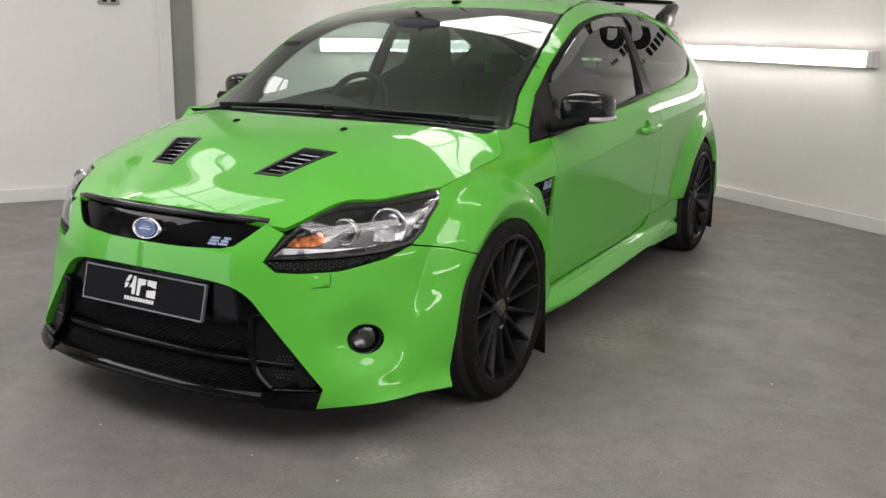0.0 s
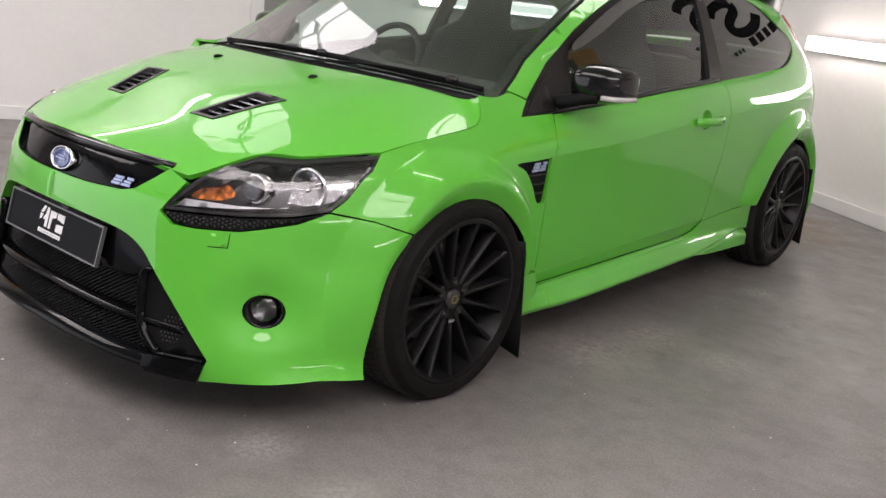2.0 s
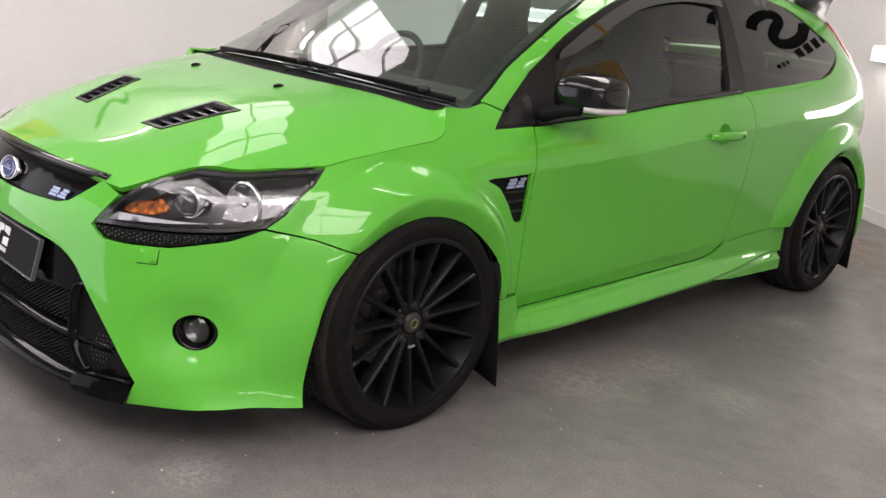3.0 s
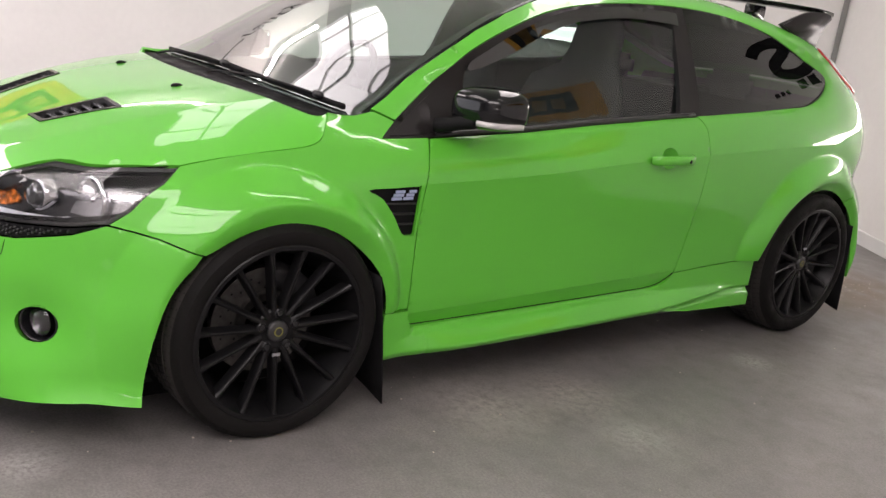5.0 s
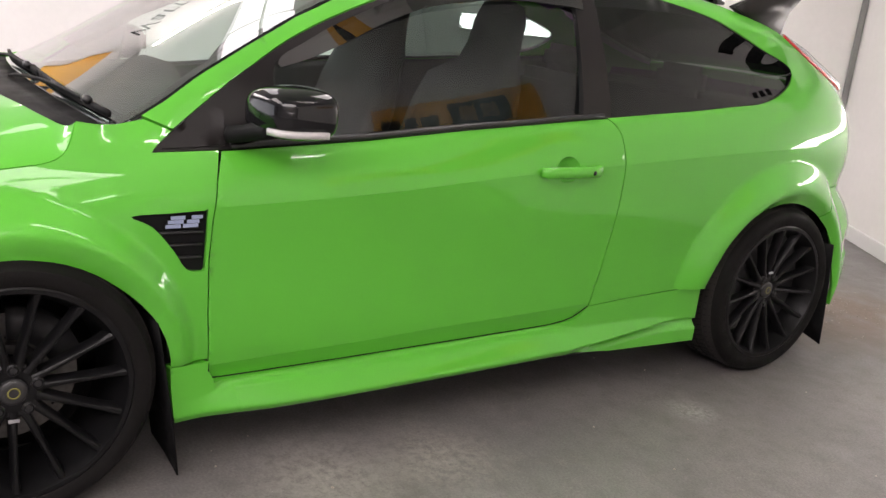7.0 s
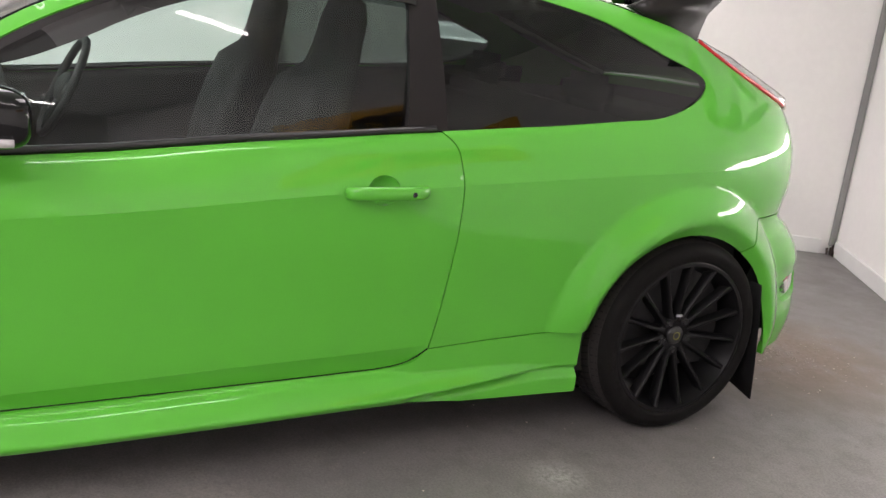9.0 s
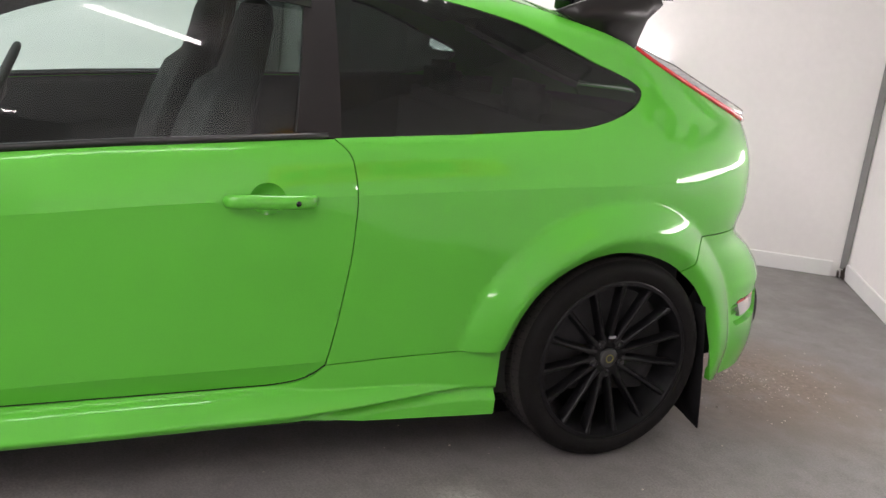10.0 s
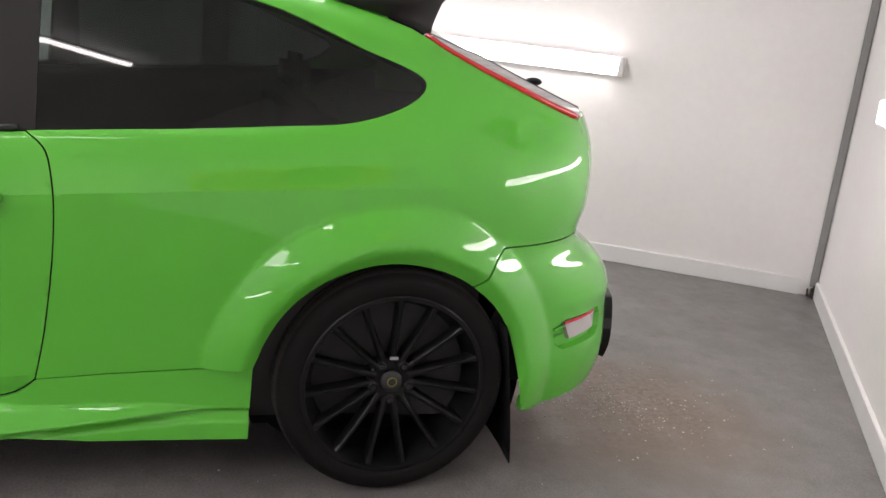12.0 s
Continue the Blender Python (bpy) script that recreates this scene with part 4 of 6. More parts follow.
SHELF_LOW = [(0.36, 0.190), (0.53, 0.194), (0.81, 0.197), (1.15, 0.205), (1.55, 0.219), (1.77, 0.226), (1.93, 0.242), (2.17, 0.260), (2.30, 0.255)]
SHELF_OUT = [(0.36, 0.0), (0.42, 0.004), (0.52, 0.022), (0.66, 0.038), (0.90, 0.042), (1.55, 0.042), (1.80, 0.035), (2.00, 0.022), (2.17, 0.003), (2.30, 0.0)]


def skirt(q, z):
    """The sill: a ledge under the door, a shelf that slopes outward, rolled under, and a pod before the rear wheel."""
    zt, zb, wall, out = (spline(k, q) for k in (SHELF_TOP, SHELF_LOW, SILL_WALL, SHELF_OUT))
    if z >= zt:
        x = wall - 0.014 * step(0.47, 0.50, q) * (1 - step(1.60, 1.71, q)) * step(zt, zt + 0.005, z)
    elif z >= zb:
        x = wall + out * ((zt - z) / (zt - zb)) ** 0.8
    else:
        d = zb - z
        roll = wall + out - 0.014 * min(1.0, d / 0.02) ** 1.5
        k = min(1.0, d / 0.010)
        pod = wall + out * (1 - k) + k * (-0.016 + 0.024 * step(0.004, 0.040, d))
        x = roll + (pod - roll) * step(1.64, 1.82, q)
    if z < zt:
        x -= 0.003 * math.exp(-((q - 0.53) / 0.005) ** 2)
    return Vector((x, q, z))


both("sill_panel", PAINT, qy([(0.43, 0.225), (1.72, 0.235), (1.72, 0.33), (1.60, 0.315), (0.43, 0.295)]), lambda q, z: door_skin(q, z) - Vector((0.007, 0, 0)), "green inner sill behind the door's lower edge", gap=0.02, flange=0.01)
# a thin black strip draws the shaded gap along the door's lower edge
for side, door in zip((1, -1), doors):
    gap_strip = [door_skin(q, z - 0.0008) + Vector((0.0008, 0, 0)) for q, z in qy(DOOR_LOW)]
    part("door_gap_line", sweep([Vector((side * p.x, p.y, p.z)) for p in gap_strip], ring_section(0.0023, 6)), MATT_BLACK, door, "black strip drawn as the dark gap under the door")
both("side_skirt", PAINT, panel(SKIRT, 0.0016), skirt, "green moulded side skirt", gap=0.0065, flange=0.03)

# bonnet
def shut_x(y):
    y = min(max(y, -0.278), 0.152)
    z = None
    for (y0, z0), (y1, z1) in zip(SHUT, SHUT[1:]):
        if y0 <= y <= y1:
            k = (y - y0) / max(1e-9, y1 - y0)
            z = z0 + (z1 - z0) * k
    if z is None:
        z = SHUT[-1][1]
    return side_x(y, z), z


BONNET_CREASE = [(-0.74, 0.345), (-0.60, 0.395), (-0.45, 0.445), (-0.30, 0.474), (-0.10, 0.503), (0.12, 0.53)]   # the two long creases, as (y, x)


def bonnet_at(x, y, lift=0.0):
    z = sum(w * bonnet_z(x, y + d) for w, d in ((0.1, -0.07), (0.2, -0.035), (0.4, 0.0), (0.2, 0.035), (0.1, 0.07)))
    if y > -0.33:
        xe, ze = shut_x(y)
        k = step(-0.33, -0.27, y)
        r = min(1.02, abs(x) / xe)
        z += k * (ze - bonnet_z(xe, y)) * r ** 7
    d = abs(x) - spline(BONNET_CREASE, y)
    z += 0.0020 * (math.exp(-d / 0.030) if d > 0 else math.exp(d / 0.035)) * step(-0.72, -0.52, y) * (1 - 0.6 * step(-0.15, 0.12, y))
    return Vector((x, y, z + lift))


edge = [(side_x(y, z), y) for y, z in SHUT]
lamp_top = [(0.755, -0.278), (0.695, -0.374), (0.635, -0.462), (0.560, -0.520), (0.510, -0.622), (0.462, -0.700)]
front_edge = curve2([(0.462, -0.700), (0.40, -0.722), (0.30, -0.742), (0.15, -0.757), (0.0, -0.762)], 4)
rear_edge = curve2([(0.0, 0.015), (0.20, 0.022), (0.377, 0.045), (0.55, 0.085), (0.66, 0.125), (edge[-1][0], edge[-1][1])], 4)
half = front_edge[::-1] + curve2(lamp_top[::-1], 3)[1:-1] + edge + rear_edge[::-1][1:]
whole = half + [(-x, y) for x, y in half[::-1][1:-1]]
VENT_B = [(0.181, -0.507), (0.234, -0.304), (0.363, -0.297), (0.283, -0.500)]
vent_holes = [VENT_B, [(-x, y) for x, y in VENT_B]]
part("bonnet", patch(panel(whole), bonnet_at, 0.020, holes=vent_holes, flange=0.016, centre=Vector((0, 0, -3)), bends=[[(k * spline(BONNET_CREASE, y), y) for y in np.linspace(-0.66, 0.05, 30)] for k in (1, -1)]), PAINT, car, "green bonnet with two black vents")
for s in (1, -1):
    line = [(s * x, y) for x, y in VENT_B]
    inner = shrink(line, 0.012)
    frame_ = part("bonnet_vent", patch(line, lambda a, b: bonnet_at(a, b, 0.003), 0.03, holes=[inner], flange=0.02, centre=Vector((0, 0, -3))), SATIN_BLACK, car, "black slatted bonnet vent")
    part("vent_tray", patch(shrink(line, 0.006), lambda a, b: bonnet_at(a, b, -0.028), 0.04, flange=0, centre=Vector((0, 0, -3))), MATT_BLACK, frame_)
    (ax, ay), (bx, by), (cx, cy), (dx, dy) = inner
    for i in range(6):
        k = (i + 0.5) / 6
        a, b = (ax + (bx - ax) * k, ay + (by - ay) * k), (dx + (cx - dx) * k, dy + (cy - dy) * k)
        bm = bmesh.new()
        quad = []
        for (px, py), dz, dyy in ((a, -0.002, -0.013), (b, -0.002, -0.013), (b, -0.014, 0.010), (a, -0.014, 0.010)):
            p = bonnet_at(px, py + dyy, dz)
            quad.append(p)
        vs = [bm.verts.new(p) for p in quad] + [bm.verts.new(p - Vector((0, 0, 0.004))) for p in quad]
        for f in ((0, 1, 2, 3), (7, 6, 5, 4), (0, 4, 5, 1), (1, 5, 6, 2), (2, 6, 7, 3), (3, 7, 4, 0)):
            bm.faces.new([vs[j] for j in f])
        bmesh.ops.recalc_face_normals(bm, faces=bm.faces[:])
        part("slat", bm, material("vent_slat", (0.42, 0.42, 0.44), 0.25, 0.8) if i == 0 and s == 1 else bpy.data.materials["vent_slat"], frame_, smooth=False)
    p = bonnet_at(s * 0.25, -0.095)
    bm = bmesh.new()
    ball(bm, p, 0.011, 0.020, 0.009, 10)
    part("washer_nozzle", bm, MATT_BLACK, car, "black washer nozzle")

# front bumper: the outline in (x, z) and (y, z) of the left half
LAMP = [(-0.758, 0.583), (-0.703, 0.656), (-0.622, 0.713), (-0.528, 0.742), (-0.466, 0.744), (-0.374, 0.757), (-0.280, 0.766), (-0.325, 0.725), (-0.408, 0.654), (-0.457, 0.619), (-0.540, 0.602), (-0.636, 0.592)]
STRIP = [(-0.757, 0.580), (-0.636, 0.589), (-0.540, 0.599), (-0.459, 0.616), (-0.463, 0.611), (-0.531, 0.586), (-0.643, 0.555), (-0.715, 0.549), (-0.747, 0.551)]
OPEN_EDGE = curve2([(0.0, 0.524), (0.13, 0.522), (0.25, 0.514), (0.33, 0.500), (0.385, 0.472), (0.43, 0.426), (0.525, 0.316), (0.600, 0.228)], 4) + [(0.616, 0.207), (0.612, 0.195), (0.600, 0.146)]
GRILLE_LOW = [(0.0, 0.605), (0.15, 0.605), (0.29, 0.610), (0.328, 0.620), (0.365, 0.650), (0.402, 0.684)]


def around(a, z, off=0.0):
    """The whole nose: a is the signed arc from its middle."""
    s = -1 if a < 0 else 1
    q = abs(a) - 1.3
    if off == 0.0 or abs(a) > 0.01:
        p = skin(max(q, -1.2999), z, off)
    else:
        p = skin(-1.29, z, off)
        p.x = 0
    if abs(a) < 1e-6:
        p.x = 0
    return Vector((s * p.x, p.y, p.z))


def arc(pts):
    return [(q + 1.3, z) for q, z in pts]


FOG_C = by_y(-0.617, 0.347)


def dimple(a, z, lift=0.0):
    """The bumper, swelling round the fog lamp and hollow inside it, and folding out at its lower edge."""
    d = math.hypot((abs(a) - (FOG_C[0] + 1.3)) * 0.9, z - FOG_C[1])
    off = 0.004 * math.exp(-((d - 0.125) / 0.05) ** 2) - 0.026 * math.exp(-(d / 0.080) ** 2)
    off += 0.024 * max(0.0, min(1.0, (0.232 - z) / 0.07)) ** 2 * step(0.55, 0.75, abs(a))
    off -= 0.005 * math.exp(-((z - 0.47) / 0.07) ** 2) * step(0.55, 0.75, abs(a)) * (1 - step(0.95, 1.1, abs(a)))
    return around(a, z, off + lift)


top_line = arc([by_x(x, z) for x, z in GRILLE_LOW[1:]]) + arc(qy([(-0.716, 0.684), (-0.703, 0.660)])) + arc(qy([(-0.757, 0.578), (-0.747, 0.5495), (-0.715, 0.547), (-0.643, 0.553), (-0.531, 0.584), (-0.460, 0.6155)])) + arc(qy([(-0.352, 0.5955), (-0.254, 0.5600)]))
arch_b = arc(qy([p for p in ARCH_F if p[0] < -0.245 and p[1] < 0.552][::-1]))
open_b = arc([by_x(x, z) for x, z in OPEN_EDGE[::-1][:-1]])
lows = [(arch_b[-1][0] - 0.12, 0.168), ((arch_b[-1][0] + open_b[0][0]) / 2, 0.164)]
lineL = [(0.0, 0.605)] + top_line + arch_b + lows + open_b
lineW = lineL + [(0.0, 0.524)] + [(-a, z) for a, z in lineL[1:][::-1]]
FOG = [(FOG_C[0] + 1.3 + 0.054 * math.cos(t * math.pi / 10), FOG_C[1] + 0.045 * math.sin(t * math.pi / 10)) for t in range(20)]
part("front_bumper", patch(panel(lineW, 0.0009), dimple, 0.0095, holes=[FOG, [(-a, z) for a, z in FOG]], flange=0.045), PAINT, car, "green front bumper with a wide black air intake")


def loop_tube(centre, normal, prof, n=28):
    """A round fitting turned about a line: prof is (radius, depth along the line)."""
    bm = lathe(prof, n, "x")
    m = Vector(normal).to_track_quat("X", "Z").to_matrix().to_4x4()
    m.translation = centre
    bmesh.ops.transform(bm, matrix=m, verts=bm.verts)
    return bm


for s in (1, -1):
    c = dimple(s * (FOG_C[0] + 1.3), FOG_C[1])
    n = Vector((s * 0.42, -0.90, 0.0)).normalized()
    across = dimple(s * (FOG_C[0] + 1.35), FOG_C[1]) - dimple(s * (FOG_C[0] + 1.25), FOG_C[1])
    out = Vector((s * abs(across.y), -abs(across.x), 0.0)).normalized()
    fog = part("fog_lamp", loop_tube(c, out, [(0.058, -0.060), (0.058, -0.012), (0.053, -0.003), (0.0495, -0.001), (0.046, -0.004), (0.040, -0.024), (0.037, -0.055)]), GLOSS_BLACK, car, "round fog lamp in a black bezel")
    c = c - across.normalized() * 0.013 + out * 0.004
    part("lens", loop_tube(c, n, [(0.0, -0.008), (0.014, -0.009), (0.030, -0.014), (0.039, -0.024)]), LAMP_GLASS, fog)
    part("reflector", loop_tube(c, n, [(0.0, -0.050), (0.015, -0.047), (0.030, -0.036), (0.0385, -0.026)]), LAMP_SHELL, fog)
    # headlamp washer cover
    wl = qy([(-0.695, 0.541), (-0.660, 0.545), (-0.668, 0.508), (-0.700, 0.506)])
    cover = part("washer_cover", patch(arc(shrink(wl, 0.0008)), lambda a, z: dimple(s * a, z, 0.0012), 0.01, flange=0.004), PAINT, car, "square headlamp washer cover")
    seam_ = [(wl[1][0] + 0.001, wl[1][1] + 0.001), (wl[1][0] - 0.001, wl[1][1] - 0.001), (wl[2][0] - 0.0012, wl[2][1] + 0.0003), wl[3], (wl[3][0], wl[3][1] - 0.0016), (wl[2][0] + 0.0012, wl[2][1] - 0.0014)]
    part("joint", patch(arc(seam_), lambda a, z: dimple(s * a, z, 0.0008), 0.008, flange=0.001), MATT_BLACK, cover)

# headlamps
for s in (1, -1):
    m = s < 0
    lamp = part("headlight", patch(panel(qy(LAMP), 0.001), lambda q, z: skin(q, z, -0.055), 0.03, flange=-0.052, mirror=m), LAMP_SHELL, car, "angular headlight with chrome reflectors and an amber indicator")
    part("lens", patch(panel(qy(LAMP), 0.0015), lambda q, z: skin(q, z, -0.002), 0.025, flange=0.0, mirror=m), LAMP_GLASS, lamp)
    part("lens_edge", patch(panel(qy(LAMP), 0.001), lambda q, z: skin(q, z, -0.006), 0.02, holes=[panel(qy(LAMP), 0.010)], flange=0.006, mirror=m), SATIN_BLACK, lamp)

    def at(y, z, off):
        p = skin(*by_y(y, z), off)
        return Vector((s * p.x, p.y, p.z))
    fwd = Vector((s * 0.25, -0.97, 0.03)).normalized()
    part("projector", loop_tube(at(-0.602, 0.668, -0.03), fwd, [(0.0, 0.030), (0.018, 0.027), (0.030, 0.014), (0.034, 0.0)]), glass("projector_glass", (0.9, 0.92, 0.95)) if s == 1 else bpy.data.materials["projector_glass"], lamp)
    part("projector_ring", loop_tube(at(-0.602, 0.668, -0.03), fwd, [(0.033, -0.03), (0.034, 0.002), (0.037, 0.005), (0.041, 0.0), (0.042, -0.03)]), CHROME, lamp)
    part("projector_bowl", loop_tube(at(-0.602, 0.668, -0.045), fwd, [(0.0, -0.012), (0.02, -0.008), (0.035, 0.004)]), SOFT_CHROME, lamp)
    part("reflector_bowl", loop_tube(at(-0.490, 0.678, -0.036), fwd, [(0.006, -0.030), (0.018, -0.028), (0.034, -0.016), (0.050, 0.004), (0.054, 0.012), (0.058, 0.012), (0.060, 0.004)]), CHROME, lamp)
    bm = bmesh.new()
    ball(bm, at(-0.490, 0.678, -0.048), 0.010, 0.016, 0.010, 10)
    part("bulb_shield", bm, CHROME, lamp)
    part("amber_indicator", patch(qy(curve2([(-0.712, 0.630), (-0.694, 0.652), (-0.668, 0.668), (-0.645, 0.668), (-0.640, 0.650), (-0.655, 0.636), (-0.684, 0.628)], 3, True)), lambda q, z: skin(q, z, -0.030), 0.02, flange=0.02, mirror=m), AMBER, lamp, "amber indicator")
    part("indicator_bowl", patch(qy([(-0.722, 0.620), (-0.700, 0.652), (-0.655, 0.674), (-0.615, 0.672), (-0.612, 0.640), (-0.640, 0.622), (-0.690, 0.614)]), lambda q, z: skin(q, z, -0.038), 0.015, flange=0.01, mirror=m), LAMP_SHELL, lamp)
    part("bright_bezel", patch(qy([(-0.742, 0.597), (-0.722, 0.622), (-0.690, 0.622), (-0.640, 0.620), (-0.570, 0.622), (-0.545, 0.628), (-0.548, 0.612), (-0.640, 0.602)]), lambda q, z: skin(q, z, -0.026), 0.02, flange=0.02, mirror=m), SATIN_CHROME, lamp)
    for i in range(5):
        z0 = 0.664 + 0.017 * i
        y0 = -0.408 + 0.021 * i
        part("reflector_fin", patch(qy([(y0, z0), (y0 + 0.060 - 0.004 * i, z0 + 0.006), (y0 + 0.066 - 0.004 * i, z0 + 0.016), (y0 + 0.004, z0 + 0.012)]), lambda q, z: skin(q, z, -0.024), 0.02, flange=0.02, mirror=m), SATIN_CHROME, lamp)
    part("reflector_wall", patch(qy([(-0.47, 0.726), (-0.36, 0.742), (-0.306, 0.750), (-0.335, 0.720), (-0.40, 0.666), (-0.440, 0.640), (-0.50, 0.634), (-0.545, 0.640), (-0.53, 0.668), (-0.45, 0.690)]), lambda q, z: skin(q, z, -0.040), 0.02, flange=0.01, mirror=m), SOFT_CHROME, lamp)
    strip = part("lamp_strip", patch(panel(qy(STRIP), 0.001), lambda q, z: skin(q, z, -0.009), 0.02, flange=0.02, mirror=m), MATT_BLACK, car, "black honeycomb strip under the headlight")
    part("upper_mask", patch(qy([(-0.700, 0.652), (-0.622, 0.708), (-0.528, 0.738), (-0.466, 0.740), (-0.374, 0.752), (-0.300, 0.760), (-0.312, 0.749), (-0.38, 0.741), (-0.47, 0.731), (-0.54, 0.729), (-0.60, 0.704), (-0.66, 0.662)]), lambda q, z: skin(q, z, -0.014), 0.02, flange=0.03, mirror=m), GLOSS_BLACK, lamp)
    part("lower_mask", patch(qy([(-0.745, 0.588), (-0.640, 0.596), (-0.540, 0.606), (-0.462, 0.624), (-0.430, 0.650), (-0.470, 0.640), (-0.55, 0.624), (-0.64, 0.612), (-0.735, 0.600)]), lambda q, z: skin(q, z, -0.014), 0.02, flange=0.03, mirror=m), GLOSS_BLACK, lamp)
    bm = bmesh.new()
    cells = qy(STRIP)
    low = shrink(cells, 0.006)
    q0, q1 = min(p[0] for p in cells), max(p[0] for p in cells)
    q, row = q0, 0
    while q < q1:
        z = 0.545 + (0.005 if row % 2 else 0)
        while z < 0.62:
            if inside((q, z), low):
                p = skin(q, z, -0.0075)
                ball(bm, (s * p.x, p.y, p.z), 0.0042, 0.0042, 0.0040, 6)
            z += 0.010
        q += 0.0095
        row += 1
    tagged(part("honeycomb", bm, SATIN_BLACK, strip), kind="stuff")

# grilles and intake
part("intake_back", patch([(a, z) for a, z in [(0, 0.715), (0.42, 0.70), (0.42, 0.62), (0.30, 0.60), (0.66, 0.53), (0.74, 0.15), (-0.74, 0.15), (-0.66, 0.53), (-0.30, 0.60), (-0.42, 0.62), (-0.42, 0.70)]], lambda a, z: around(a, z, -0.085), 0.04, flange=0), MATT_BLACK, car, "matt black intake lining")
gl = arc([by_x(x, z) for x, z in GRILLE_LOW[1:]])
gtop = arc([by_x(x, z) for x, z in [(0.402, 0.690), (0.30, 0.704), (0.15, 0.712)]])
gline = [(0.0, 0.606)] + gl + gtop
grille = part("upper_grille", patch(panel(gline + [(0.0, 0.715)] + [(-a, z) for a, z in gline[1:][::-1]], 0.001), lambda a, z: around(a, z, -0.016), 0.03, flange=-0.014), INTAKE_BLACK, car, "gloss black upper grille panel")
bm = sweep([around(a, 0.700 - 0.010 * (abs(a) / 0.42) ** 3, -0.002) for a in np.linspace(-0.388, 0.388, 25)], lambda t: [(x, z * (1.0 - 0.25 * abs(2 * t - 1) ** 6)) for x, z in ((-0.016, -0.016), (0.000, -0.014), (0.007, -0.004), (0.003, 0.009), (-0.014, 0.010))])
part("grille_lip", bm, GLOSS_BLACK, grille)
badge = part("oval_badge", loop_tube(around(0.0, 0.640, -0.005) + Vector((0, 0.004, 0)), (0, -1, 0.30), [(0.0, 0.008), (0.02, 0.008), (0.0285, 0.0065), (0.030, 0.004), (0.030, -0.006)]), BLUE_BADGE, car, "blue oval badge with a silver rim")
rim_ = part("rim", loop_tube(around(0.0, 0.640, -0.005) + Vector((0, 0.004, 0)), (0, -1, 0.30), [(0.029, -0.006), (0.029, 0.007), (0.031, 0.0095), (0.034, 0.008), (0.0355, 0.0), (0.0355, -0.006)]), CHROME, badge)
bm = bmesh.new()
for k in range(40):
    t0, t1 = k * math.tau / 40, (k + 1) * math.tau / 40
    f = [bm.verts.new((r * 1.72 * math.cos(t), -0.0004, r * math.sin(t))) for r, t in ((0.0240, t0), (0.0250, t0), (0.0250, t1), (0.0240, t1))]
    bm.faces.new(f)
box(bm, -0.026, 0.024, -0.0005, 0.0005, -0.0035, 0.0010)
box(bm, -0.014, 0.018, -0.0005, 0.0005, 0.0050, 0.0075)
mark = part("mark", bm, BADGE_BLUE, badge, smooth=False)
mark.matrix_local = Matrix.Translation(around(0.0, 0.640, -0.005) + Vector((0, -0.0055, 0.0026))) @ Matrix.Rotation(radians(-16), 4, "X")
for o, sx in ((badge, 1.72), (rim_, 1.72)):
    for v in o.data.vertices:
        v.co.x *= sx


def emblem(name, place, n, w, h, parent, up=(0, 0, 1)):
    """Two leaning stacks of bars, standing for a silver model badge."""
    bm = bmesh.new()
    t = 0.25 * h

    def stroke(pts):
        path = [Vector((x * w, 0, z * h)) for x, z in pts]
        b2 = sweep(path, [(-t / 2, -0.0015), (t / 2, -0.0015), (t / 2, 0.0015), (-t / 2, 0.0015)], up=(0, -1, 0))
        me = bpy.data.meshes.new("tmp")
        b2.to_mesh(me)
        b2.free()
        bm.from_mesh(me)
        bpy.data.meshes.remove(me)
    for x0, x1, shift in ((-0.50, -0.05, 0.0), (0.05, 0.46, 0.05)):
        stroke([(x0 + 0.12 + shift, 0.30), (x1 + 0.08, 0.30)])
        stroke([(x0 + 0.04, 0.0), (x1 + 0.03 - shift, 0.0)])
        stroke([(x0 - 0.03 - shift, -0.30), (x1 - 0.05, -0.30)])
    ob = part(name, bm, BADGE_BLUE, parent, "silver slanted badge", smooth=False)
    n = Vector(n).normalized()
    x = Vector(up).cross(n).normalized()
    z = n.cross(x)
    m = Matrix.Identity(4)
    for i, c in enumerate((x, -n, z)):
        for j in range(3):
            m[j][i] = c[j]
    m.translation = place
    ob.matrix_local = m
    return ob


pg = around(by_x(0.275, 0.632)[0] + 1.3, 0.632, -0.010)
emblem("model_badge", pg + Vector((0.0, -0.002, 0)), (0.25, -1, 0.35), 0.070, 0.030, car)
for s in (1, -1):
    p = skin(0.375, 0.700, -0.006)
    emblem("model_badge", Vector((s * (p.x + 0.002), p.y, p.z)), (s, 0.05, 0.05), 0.085, 0.034, car)
    for i in range(3):
        z = 0.672 - 0.032 * i
        y0 = 0.318 + 0.024 * i
        bm = sweep([Vector((s * q.x, q.y, q.z)) for q in (skin(y, z - 0.06 * (y - 0.37) * 0.2, -0.009) for y in np.linspace(y0, 0.424, 6))], [(-0.004, -0.003), (0.005, -0.002), (0.004, 0.003), (-0.004, 0.003)])
        part("vent_fin", bm, SATIN_BLACK, car, "black wing vent fin")


def nose_bar(z, a0, a1, off, sec, n=41, dz=0.0):
    return sweep([around(a, z + dz * (a / max(abs(a0), abs(a1))) ** 2, off) for a in np.linspace(a0, a1, n)], sec)


